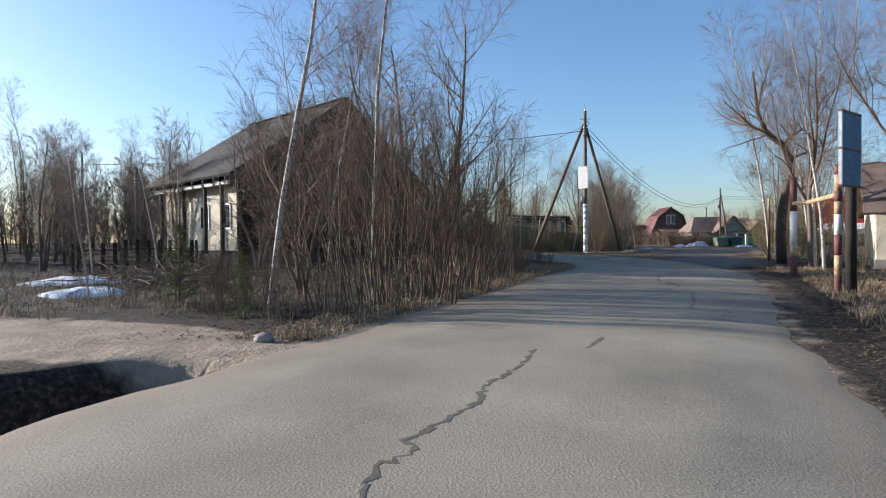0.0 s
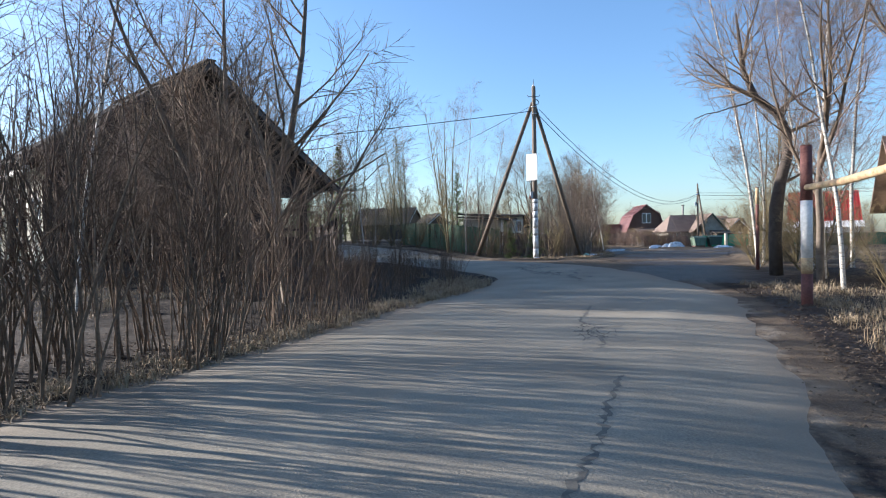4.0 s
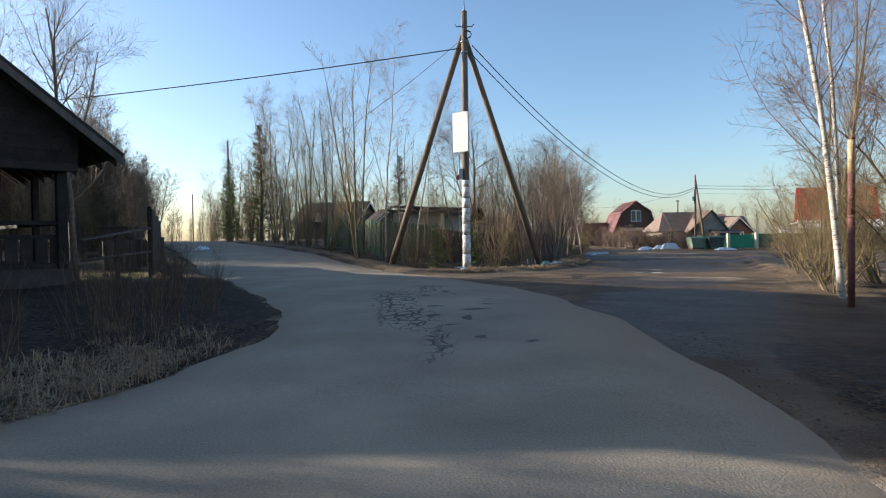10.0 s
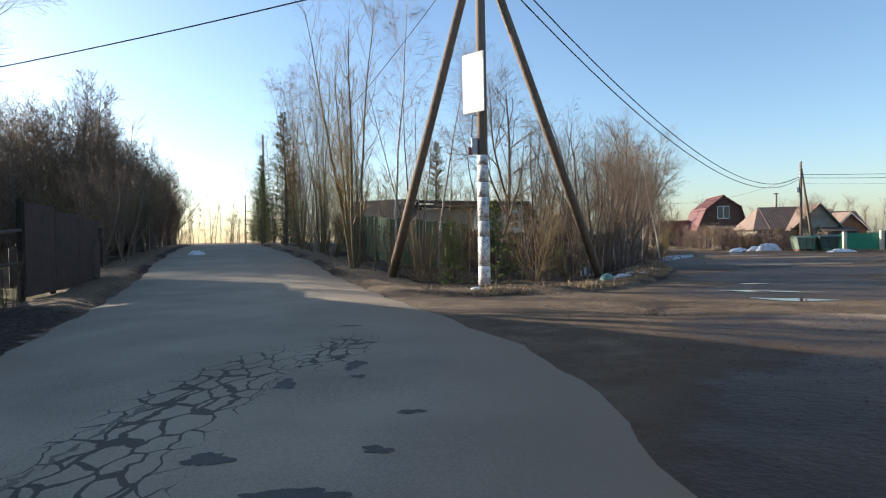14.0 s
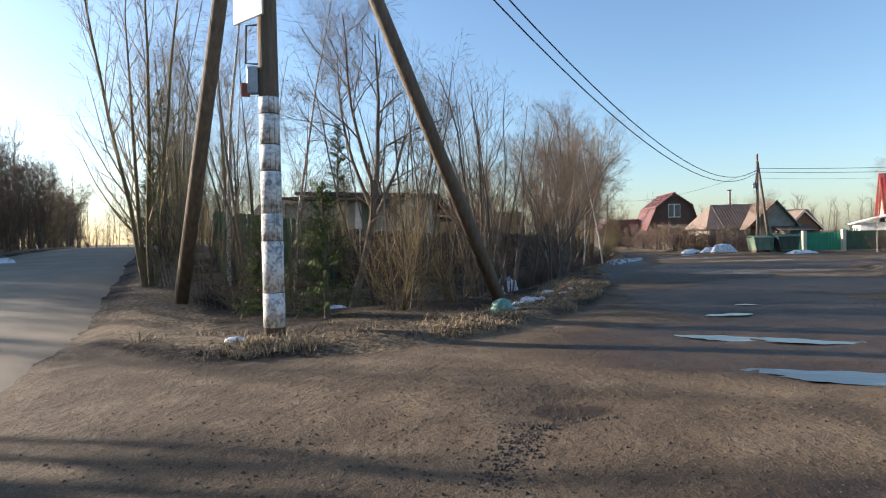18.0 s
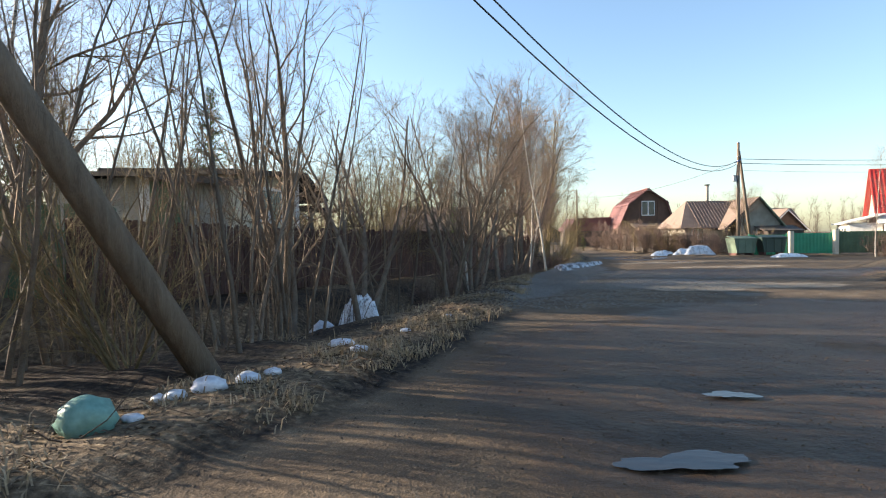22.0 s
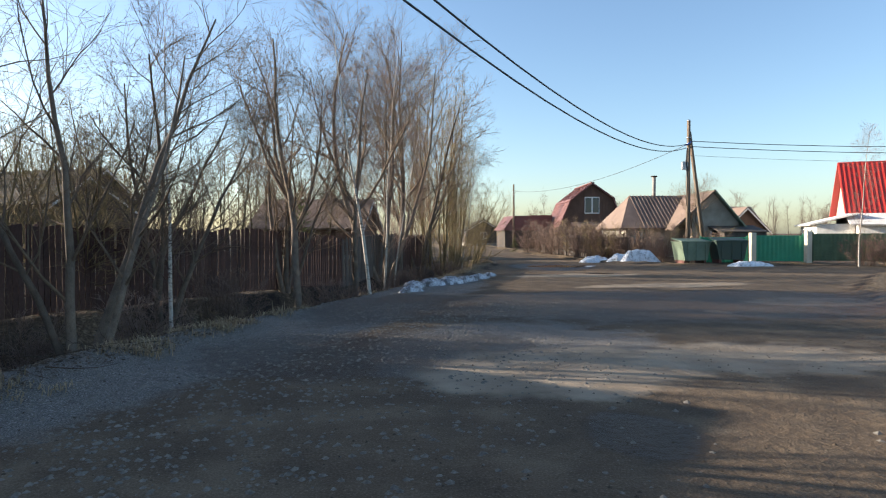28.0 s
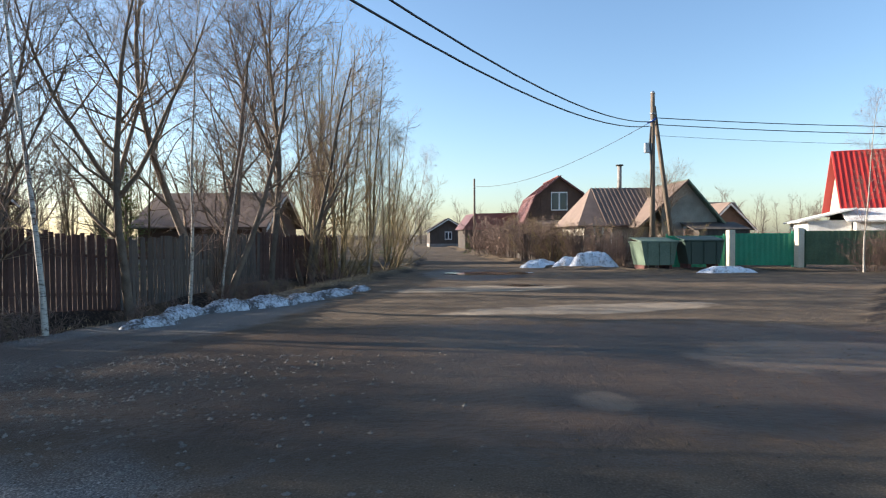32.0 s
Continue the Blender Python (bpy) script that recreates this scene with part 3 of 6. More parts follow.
def build_road():
    rows, L, R = [], [], []
    for a, b, c, d in zip(ROAD_L[:-1], ROAD_L[1:], ROAD_R[:-1], ROAD_R[1:]):
        n = max(1, int(np.hypot(*(b - a)) / 0.35)) if -5 < a[1] < 60 else max(4, int(np.hypot(*(b - a)) / 2.0))
        for i in range(n):
            L.append(a + (b - a) * i / n)
            R.append(c + (d - c) * i / n)
    for _ in range(6):
        for e in (L, R):
            e[1:-1] = [(p + q * 2 + r) / 4 for p, q, r in zip(e[:-2], e[1:-1], e[2:])]
    L, R = np.array(L), np.array(R)
    k = np.arange(len(L))
    for e, s in ((L, -1), (R, 1)):
        e[:, 0] += s * (0.07 * np.sin(k * 0.9) + 0.02 * np.sin(k * 2.3 + 1) + 0.12 * np.sin(k * 0.23 + 2))
    cols = 40
    V, cr, du = [], [], []
    for i in range(len(L)):
        for j in range(cols + 1):
            u = j / cols
            p = L[i] * (1 - u) + R[i] * u
            edge = min(u, 1 - u) * np.hypot(*(R[i] - L[i]))
            z = float(base_z(p[1])) + float(lane_rise(p[0], p[1])) + 0.006 + 0.056 * min(1, edge / 1.2) - 0.012 * (edge < 0.01)
            V.append((p[0], p[1], z))
            cr.append(float(np.maximum.reduce([spot(p[:1], p[1:], 9.45, 29.3, 0.42, 1.3, 6), spot(p[:1], p[1:], 9.15, 31.6, 0.42, 1.8, 2), spot(p[:1], p[1:], 9.9, 26.9, 0.16, 0.9, 0) * 0.9, spot(p[:1], p[1:], 7.7, 16.4, 0.3, 0.7, 0) * 0.5, spot(p[:1], p[1:], 9.8, 33.8, 0.35, 0.9) * 0.8])[0]))
            wheel = 0.25 * (0.5 + 0.5 * math.cos(u * math.tau * 2))
            side = u > 0.5 and 26 < p[1] < 52
            du.append(min(1.0, max(0, 1 - edge / (2.0 if side else 0.7)) * (0.95 if side else 0.8) + wheel * 0.3 + (0.25 if p[1] > 36 and u > 0.6 else 0)))
    w = cols + 1
    F = [(i * w + j, i * w + j + 1, (i + 1) * w + j + 1, (i + 1) * w + j) for i in range(len(L) - 1) for j in range(cols)]
    ob = mesh_object("road", V, F, asphalt_material(), True)
    for name, vals in (("cracked", cr), ("dust", du)):
        a = ob.data.attributes.new(name, "FLOAT", "POINT")
        a.data.foreach_set("value", np.array(vals, np.float32))
    return tagged(ob, "dusty grey asphalt lane with worn ragged edges", "road", kind="structure")


road = build_road()


def road_z(y):
    return float(base_z(y)) + 0.062


def crack(points, width, seed, label):
    """A meandering tar-dark crack, laid just proud of the asphalt."""
    rng = random.Random(seed)
    pts = [Vector((*p, 0)) for p in points]
    dense = []
    for a, b in zip(pts[:-1], pts[1:]):
        n = max(2, int((b - a).length / 0.06))
        dense += [a.lerp(b, i / n) + Vector((rng.uniform(-0.035, 0.035), rng.uniform(-0.035, 0.035), 0)) for i in range(n)]
    V, F = [], []
    for i, p in enumerate(dense):
        d = (dense[min(i + 1, len(dense) - 1)] - dense[max(i - 1, 0)]).normalized()
        s = Vector((-d.y, d.x, 0)) * width * (0.15 + 1.1 * rng.random()) * min(1, (min(i, len(dense) - 1 - i) + 0.3) / 2) * 0.5
        for q in (p - s, p + s):
            V.append((q.x, q.y, road_z(q.y) + 0.0025))
    F = [(2 * i, 2 * i + 1, 2 * i + 3, 2 * i + 2) for i in range(len(dense) - 1)]
    ob = mesh_object("road_crack", V, F, M["tar"])
    tagged(ob, label, "crack", kind="structure")


crack([(1.48, 3.45), (1.52, 3.9), (1.76, 4.2), (1.66, 4.36), (1.95, 4.85), (2.19, 5.25), (2.24, 5.75), (2.48, 6.2), (2.68, 6.58), (2.95, 7.5)], 0.06, 1, "long dark tar-filled crack meandering along the asphalt")
crack([(3.5, 7.4), (3.68, 7.75), (3.92, 8.2)], 0.055, 2, "short dark crack in the asphalt")
crack([(7.45, 15.1), (7.56, 15.45), (7.68, 16.05), (7.62, 16.35), (7.85, 16.75), (7.74, 17.45), (8.1, 18.4), (8.5, 19.6)], 0.06, 3, "long dark branching crack in the asphalt")
crack([(7.85, 16.75), (8.1, 16.84), (8.4, 16.86)], 0.05, 4, "side branch of a crack in the asphalt")
crack([(7.66, 16.1), (7.52, 15.95), (7.36, 15.6)], 0.05, 8, "side branch of a crack in the asphalt")
crack([(9.75, 25.6), (9.9, 26.5), (9.86, 27.3), (9.95, 28.2)], 0.07, 5, "dark crack in the worn asphalt")
crack([(9.1, 28.1), (9.0, 29.2), (8.95, 30.3), (8.85, 31.6)], 0.06, 9, "dark crack along the edge of the worn asphalt")
crack([(6.05, 10.7), (6.15, 11.1), (6.5, 11.8), (6.65, 12.2), (6.9, 12.9), (7.3, 13.8)], 0.06, 6, "long dark crack in the asphalt")
crack([(6.56, 10.9), (6.54, 10.4), (6.3, 10.1), (6.15, 9.85)], 0.06, 7, "short dark crack in the asphalt")
crack([(4.6, 9.45), (4.72, 9.65), (4.8, 9.9)], 0.06, 10, "short dark crack in the asphalt")
PATCH = [(11.06, 26.8, 0.1, 0.06, 10), (10.46, 27.15, 0.06, 0.13, -10), (10.2, 33.0, 0.1, 0.2, 10), (9.9, 33.4, 0.14, 0.06, 40), (10.35, 32.5, 0.09, 0.05, 0), (9.7, 33.9, 0.07, 0.05, 0), (10.6, 29.9, 0.3, 0.1, 10), (10.4, 28.9, 0.1, 0.22, -10), (10.0, 34.2, 0.16, 0.07, 20), (9.75, 32.2, 0.1, 0.16, 0), (10.9, 30.6, 0.1, 0.06, 0), (11.0, 31.4, 0.1, 0.05, 0), (10.1, 28.2, 0.08, 0.08, 0), (9.9, 30.4, 0.14, 0.1, 30), (9.5, 35.6, 0.18, 0.05, 20)]


def blob(name, x, y, rx, ry, turn, z, mat, seed, label, category, lift=0.004, n=64, kind="structure"):
    """A flat irregular patch lying on the surface."""
    rng = random.Random(seed)
    ph = [rng.uniform(0, 6.3) for _ in range(4)]
    c, s = math.cos(radians(turn)), math.sin(radians(turn))
    V = [(x, y, z(x, y) + lift)]
    for k in range(n):
        a = k * math.tau / n
        q = 1 + 0.22 * math.sin(2 * a + ph[0]) + 0.16 * math.sin(3 * a + ph[1]) + 0.13 * math.sin(5 * a + ph[2]) + 0.08 * math.sin(9 * a + ph[3]) + 0.04 * math.sin(17 * a + ph[0]) + 0.03 * math.sin(29 * a + ph[1])
        u, v = rx * q * math.cos(a), ry * q * math.sin(a)
        px, py = x + u * c - v * s, y + u * s + v * c
        V.append((px, py, z(px, py) + lift))
    F = [(0, k + 1, (k + 1) % n + 1) for k in range(n)]
    return tagged(mesh_object(name, V, F, mat), label, category, kind=kind)


for i, (x, y, rx, ry, a) in enumerate(PATCH):
    blob("damp_patch", x, y, rx, ry, a, lambda x, y: road_z(y), M["damp"], 20 + i, "dark damp patch on the worn asphalt", "patch")

water = bpy.data.materials.new("puddle_water")
water.use_nodes = True
wb = water.node_tree.nodes["Principled BSDF"]
wb.inputs["Base Color"].default_value = (0.022, 0.02, 0.019, 1)
wb.inputs["Roughness"].default_value = 0.03
wb.inputs["IOR"].default_value = 1.33
wb.inputs["Specular IOR Level"].default_value = 0.5
ripple, ripple_bump = water.node_tree.nodes.new("ShaderNodeTexNoise"), water.node_tree.nodes.new("ShaderNodeBump")
ripple.inputs["Scale"].default_value = 7.0
ripple_bump.inputs["Strength"].default_value, ripple_bump.inputs["Distance"].default_value = 0.1, 0.02
water.node_tree.links.new(ripple.outputs[0], ripple_bump.inputs["Height"])
water.node_tree.links.new(ripple_bump.outputs[0], wb.inputs["Normal"])
def puddle(x, y, rx, ry, turn, seed):
    """Still water: level in the hollow, thinning out onto the mud at its ragged rim."""
    rng = random.Random(seed)
    ph = [rng.uniform(0, 6.3) for _ in range(5)]
    c, s = math.cos(radians(turn)), math.sin(radians(turn))
    level, n = float(base_z(y)) - 0.012, 80
    V, F = [(x, y, max(level, gz(x, y) + 0.003))], []
    for ring in (0.3, 0.55, 0.8, 1.0):
        for k in range(n):
            a = k * math.tau / n
            q = ring * (1 + 0.2 * math.sin(2 * a + ph[0]) + 0.15 * math.sin(3 * a + ph[1]) + 0.1 * math.sin(5 * a + ph[2]) + 0.06 * math.sin(9 * a + ph[3]) + 0.03 * math.sin(17 * a + ph[4]) + 0.02 * math.sin(29 * a + ph[1]))
            u, v = rx * q * math.cos(a), ry * q * math.sin(a)
            px, py = x + u * c - v * s, y + u * s + v * c
            V.append((px, py, max(level, gz(px, py) + 0.003)))
    F += [(0, k + 1, (k + 1) % n + 1) for k in range(n)]
    for r in range(3):
        o = 1 + r * n
        F += [(o + k, o + n + k, o + n + (k + 1) % n, o + (k + 1) % n) for k in range(n)]
    return tagged(mesh_object("puddle", V, F, water, True), "shallow rain puddle reflecting the sky on the dirt track", "puddle", kind="structure")


for i, (x, y, rx, ry, a) in enumerate(PUDDLES):
    puddle(x, y, rx * 1.2, ry * 1.2, a, 40 + i)


def mound(name, x, y, rx, ry, h, turn, mat, seed, label, category, group="", n=28, rings=7, rough=0.13):
    """A low lumpy heap that follows the ground at its rim."""
    rng = random.Random(seed)
    ph = [rng.uniform(0, 6.3) for _ in range(6)]
    c, s = math.cos(radians(turn)), math.sin(radians(turn))
    V = [(0, 0, h)]
    z0 = gz(x, y)
    for r in range(1, rings + 1):
        t = r / rings
        for k in range(n):
            a = k * math.tau / n
            q = t * (1 + 0.18 * math.sin(2 * a + ph[0]) + 0.14 * math.sin(3 * a + ph[1]) + 0.1 * math.sin(7 * a + ph[2]))
            u, v = rx * q * math.cos(a), ry * q * math.sin(a)
            px, py = u * c - v * s, u * s + v * c
            top = h * (1 - t ** 2.2) * (1 + rough * min(1, 2 * t) * (math.sin(a * 3 + 9 * t + ph[3]) + math.sin(a * 5 - 11 * t + ph[4]) + rng.uniform(-0.15, 0.15)))
            V.append((px, py, max(top, 0) + min(gz(x + px, y + py) - z0, 0.04) - (0.05 if r == rings else 0)))
    F = [(0, k + 1, (k + 1) % n + 1) for k in range(n)]
    for r in range(rings - 1):
        o = 1 + r * n
        F += [(o + k, o + n + k, o + n + (k + 1) % n, o + (k + 1) % n) for k in range(n)]
    ob = mesh_object(name, V, F, mat, True)
    ob.location = (x, y, z0)
    return tagged(ob, label, category, group)


SNOW = [(35.97, 83.48, 1.05, 0.7, 0.7, 0), (35.07, 83.68, 0.9, 0.5, 0.4, 10), (33.57, 84.18, 1, 0.5, 0.34, 10), (39.67, 78.98, 1.1, 0.4, 0.25, 0), (15.65, 53.6, 0.5, 0.55, 0.95, 20), (15.27, 51.98, 0.5, 0.5, 0.3, 0), (-7, 15.4, 0.9, 0.7, 0.2, 0), (-9.6, 19.3, 1.5, 1.2, 0.2, 20), (-6.8, 9.8, 0.9, 0.5, 0.15, 0), (11.31, 47.03, 0.5, 0.3, 0.2, 0), (-4.2, 58, 0.5, 0.4, 0.3, 0), (22.9, 66.9, 0.45, 0.28, 0.2, 60), (23, 68.1, 0.7, 0.35, 0.26, 70), (23.6, 69, 0.6, 0.4, 0.3, 50), (24.2, 69.7, 0.8, 0.4, 0.3, 50), (24.8, 70.6, 0.6, 0.3, 0.24, 60), (25.4, 71.8, 0.8, 0.3, 0.22, 60), (26, 73.2, 0.5, 0.25, 0.18, 60)]
for i, (x, y, rx, ry, h, a) in enumerate(SNOW):
    mound("snow_patch", x, y, rx, ry, h * (0.75 if 22 < x < 27 else 1), a, M["snow_dirty"] if 22 < x < 27 else M["snow"], 60 + i, "dirty strip of melting snow beside the track" if 22 < x < 27 else "leftover heap of grainy old snow on the verge" if h > 0.5 else "thin melting patch of old snow on the ground", "snow", "melting snow")


# ---- trees ----
class Wood:
    """Collects tapering twigs into one mesh."""

    def __init__(self):
        self.v, self.f = [], []

    def tube(self, pts, r0, r1, sides):
        base = len(self.v)
        n = len(pts)
        for i, p in enumerate(pts):
            d = pts[min(i + 1, n - 1)] - pts[max(i - 1, 0)]
            a = d.orthogonal().normalized()
            b = d.normalized().cross(a)
            r = r0 + (r1 - r0) * i / (n - 1)
            for k in range(sides):
                t = k * math.tau / sides
                self.v.append(p + a * (r * math.cos(t)) + b * (r * math.sin(t)))
        for i in range(n - 1):
            o = base + i * sides
            for k in range(sides):
                self.f.append((o + k, o + (k + 1) % sides, o + sides + (k + 1) % sides, o + sides + k))

    def object(self, name, mat, parent, label="", smooth=True):
        return mesh_object(name, self.v, self.f, mat, smooth, parent, label)


def limb(p, d, length, seg, wander, lift, rng):
    pts = [p.copy()]
    for _ in range(seg):
        d = (d + Vector((rng.gauss(0, wander), rng.gauss(0, wander), rng.gauss(0, wander) + lift))).normalized()
        p = p + d * (length / seg)
        pts.append(p.copy())
    return pts, d


def aside(d, angle, rng):
    a = d.orthogonal().normalized()
    a.rotate(Matrix.Rotation(rng.uniform(0, math.tau), 3, d))
    return (d * math.cos(angle) + a * math.sin(angle)).normalized()


def along(pts, u):
    x = u * (len(pts) - 1)
    i = min(int(x), len(pts) - 2)
    return pts[i].lerp(pts[i + 1], x - i), (pts[i + 1] - pts[i]).normalized()


def grow(w, pts, r, levels, rng, thin=0.5, fine=0.003):
    """Side shoots along a limb. levels: (count, length, angle, lift, first, segments, sides, wander) from the thickest down."""
    if not levels:
        return
    count, length, angle, lift, first, seg, sides, wander = levels[0]
    for i in range(count):
        u = first + (1 - first) * (i + rng.random()) / count
        p, d = along(pts, u)
        rr = max(r * (1 - 0.75 * u) * thin, fine)
        ln = length * (1.15 - 0.65 * u) * rng.uniform(0.65, 1.2)
        q, _ = limb(p, aside(d, radians(angle) * rng.uniform(0.7, 1.25), rng), ln, seg, wander, lift, rng)
        w.tube(q, rr, max(rr * 0.3, fine * 0.55), sides)
        grow(w, q, rr, levels[1:], rng, max(thin, 0.45), fine)


def bare_tree(name, seed, height, radius, stems, lean, levels, bark, twig, label, wander=0.06, lift=0.05, category="tree", fork=0.0, thin=0.5, base=0.12, fine=0.003):
    rng = random.Random(seed)
    t = thing(name, Matrix(), label, category)
    crown = Wood()
    for s in range(stems):
        trunk = Wood()
        a = rng.uniform(0, math.tau)
        d = Vector((math.cos(a) * lean, math.sin(a) * lean, 1)).normalized()
        o = base * math.sqrt(rng.random()) if base > 0.12 else base * (stems > 1)
        p = Vector((math.cos(a) * o, math.sin(a) * o, -0.15))
        h = height * (rng.uniform(0.6 if stems > 12 else 0.75, 1.05) if stems > 1 else 1)
        r = radius * (rng.uniform(0.65, 1.1) if stems > 1 else 1)
        pts, _ = limb(p, d, h, 9, wander, lift * (stems > 1), rng)
        trunk.tube(pts, r, r * 0.18, 8)
        trunk.object("trunk", bark, t)
        grow(crown, pts, r, levels, rng, thin, fine)
        if fork:
            for _ in range(3):
                q0, qd = along(pts, rng.uniform(0.3, 0.5))
                q, _ = limb(q0, aside(qd, radians(fork), rng), h * 0.55, 6, wander, 0.12, rng)
                trunk2 = r * 0.5
                crown.tube(q, trunk2, trunk2 * 0.2, 6)
                grow(crown, q, trunk2, levels, rng, 0.5, fine)
    crown.object("crown", twig, t, "bare leafless twigs")
    return t


BIRCH_LEVELS = [(30, 2.5, 46, 0.10, 0.2, 4, 3, 0.10), (11, 0.95, 45, 0.0, 0.12, 2, 3, 0.14), (7, 0.45, 40, -0.08, 0.2, 1, 3, 0.2)]
ALDER_LEVELS = [(12, 2.8, 42, 0.10, 0.2, 5, 4, 0.12), (10, 1.25, 42, 0.06, 0.15, 2, 3, 0.15), (6, 0.55, 40, 0.05, 0.2, 1, 3, 0.2)]
MAPLE_LEVELS = [(11, 3.0, 46, 0.08, 0.3, 5, 4, 0.14), (10, 1.4, 42, 0.06, 0.15, 2, 3, 0.16), (7, 0.6, 40, 0.05, 0.2, 1, 3, 0.2)]
ASPEN_LEVELS = [(18, 2.2, 30, 0.16, 0.15, 3, 3, 0.07), (8, 0.85, 35, 0.1, 0.15, 2, 3, 0.12), (4, 0.4, 38, 0.05, 0.2, 1, 3, 0.2)]
SHRUB_LEVELS = [(7, 0.9, 30, 0.13, 0.25, 3, 3, 0.16), (3, 0.38, 40, 0.06, 0.15, 1, 3, 0.2)]
SAPLING_LEVELS = [(8, 1.5, 34, 0.12, 0.3, 3, 3, 0.1), (5, 0.65, 40, 0.06, 0.15, 2, 3, 0.15), (2, 0.32, 40, 0.0, 0.2, 1, 3, 0.2)]
WILLOW_LEVELS = [(9, 1.4, 36, 0.1, 0.12, 3, 3, 0.14), (7, 0.6, 42, 0.08, 0.15, 1, 3, 0.2), (3, 0.28, 40, 0.0, 0.3, 1, 3, 0.2)]

FAR = Matrix.Translation((0, -400, -60))
PROTO = {
    "birch": [bare_tree("birch_tree", 11 + i, 9.5 + i, 0.064, 1, 0.035, BIRCH_LEVELS, M["birch"], M["twig_red"], "slender leafless birch with white bark and reddish twigs", 0.045, 0.02, thin=0.26) for i in range(3)],
    "alder": [bare_tree("alder_tree", 21 + i, 7.5, 0.1, 4, 0.3, ALDER_LEVELS, M["bark"], M["twig_brown"], "leafless many-stemmed alder with a spreading grey-brown crown", 0.09, 0.03, fine=0.0045) for i in range(3)],
    "ditch_alder": [bare_tree("alder_tree", 24 + i, 7.5, 0.09, 4, 0.32, [(10, 2.8, 42, 0.10, 0.2, 5, 4, 0.12), (8, 1.25, 42, 0.06, 0.15, 2, 3, 0.15), (4, 0.55, 40, 0.05, 0.2, 1, 3, 0.2)], M["bark"], M["twig_brown"], "leafless many-stemmed alder with bare curving limbs beside the ditch", 0.1, 0.03, fine=0.003) for i in range(3)],
    "aspen": [bare_tree("aspen_tree", 31 + i, 10.0, 0.075, 4, 0.1, ASPEN_LEVELS, M["bark_olive"], M["twig_olive"], "clump of slim upright leafless stems with pale bark", 0.035, 0.02) for i in range(2)],
    "willow": [bare_tree("willow_bush", 41 + i, 4.2, 0.035, 11, 0.55, WILLOW_LEVELS, M["bark_olive"], M["twig_olive"], "dense leafless olive-brown willow bush", 0.08, 0.04, "bush", base=0.35) for i in range(3)],
    "shrub": [bare_tree("brushwood_bush", 51 + i, 3.6, 0.016, 16, 0.15, SHRUB_LEVELS, M["pale_stem"], M["stem"], "thicket of thin upright leafless brown stems", 0.085, 0.012, "bush", base=0.8) for i in range(4)],
    "sapling": [bare_tree("alder_sapling", 131 + i, 6.6, 0.04, 5, 0.17, SAPLING_LEVELS, M["bark"], M["twig_brown"], "clump of slim leafless alder stems with fine upright twigs", 0.05, 0.02, base=0.6) for i in range(3)],
    "wood": [bare_tree("wood_tree", 91 + i, 8.0, 0.1, 3, 0.16, [(14, 2.4, 36, 0.1, 0.15, 4, 3, 0.12), (9, 1.1, 42, 0.06, 0.15, 1, 3, 0.15), (5, 0.5, 40, 0.05, 0.2, 1, 3, 0.2)], M["bark"], M["twig_brown"], "leafless grey-brown tree at the edge of the woods", 0.07, 0.03, fine=0.0085) for i in range(3)],
    "bush": [bare_tree("garden_bush", 81 + i, 2.5, 0.014, 26, 0.45, [(8, 0.8, 38, 0.06, 0.1, 2, 3, 0.16), (7, 0.4, 42, 0.02, 0.1, 1, 3, 0.2)], M["stem"], M["twig_red"], "dense leafless reddish-brown garden bush", 0.09, 0.03, "bush", base=0.7, fine=0.0075) for i in range(2)],
    "street_tree": [bare_tree("maple_tree", 61 + i, 9.0, 0.13, 1, 0.06, MAPLE_LEVELS, M["bark"], M["twig_brown"], "leafless tree with a dark trunk and forked limbs", 0.07, 0.0, "tree", 32) for i in range(3)],
}


def spruce(name, seed, height, spread, label):
    rng = random.Random(seed)
    t = thing(name, Matrix(), label, "tree")
    trunk, wood = Wood(), Wood()
    pts, _ = limb(Vector((0, 0, -0.15)), Vector((0, 0, 1)), height, 8, 0.01, 0, rng)
    trunk.tube(pts, 0.035 * height ** 0.7, 0.01, 7)
    trunk.object("trunk", M["bark"], t)
    v, f = [], []
    n = int(26 * height)
    for i in range(n):
        u = 0.05 + 0.94 * (i / n) ** 0.9
        p, _ = along(pts, u)
        a = rng.uniform(0, math.tau)
        ln = spread * (1 - u) ** 0.8 * rng.uniform(0.75, 1.15) + 0.12
        q, _ = limb(p, Vector((math.cos(a), math.sin(a), 0.15 + 0.6 * u)).normalized(), ln, 4, 0.05, -0.06, rng)
        wood.tube(q, 0.012, 0.004, 3)
        for _ in range(int(14 + ln * 42)):
            w = rng.uniform(0.12, 1)
            c, d = along(q, w)
            s = aside(d, radians(rng.uniform(25, 75)), rng)
            s.z -= 0.25
            side = s.cross(Vector((0, 0, 1))).normalized() * rng.uniform(0.012, 0.03)
            tip = c + s * rng.uniform(0.1, 0.26) * (1.25 - w * 0.5)
            o = len(v)
            v += [c - side * 0.5, c + side, tip]
            f.append((o, o + 1, o + 2))
    wood.object("bough", M["bark"], t)
    mesh_object("crown", v, f, M["needle"], False, t, "dark green needle sprays")
    return t


PROTO["spruce"] = [spruce("spruce_tree", 71, 4.0, 1.3, "young green spruce with drooping needle branches"), spruce("spruce_tree", 72, 9.0, 2.0, "tall dark green spruce with drooping needle branches")]
for group in PROTO.values():
    for o in group:
        o.matrix_basis = Matrix.Translation((0, 0, -500))


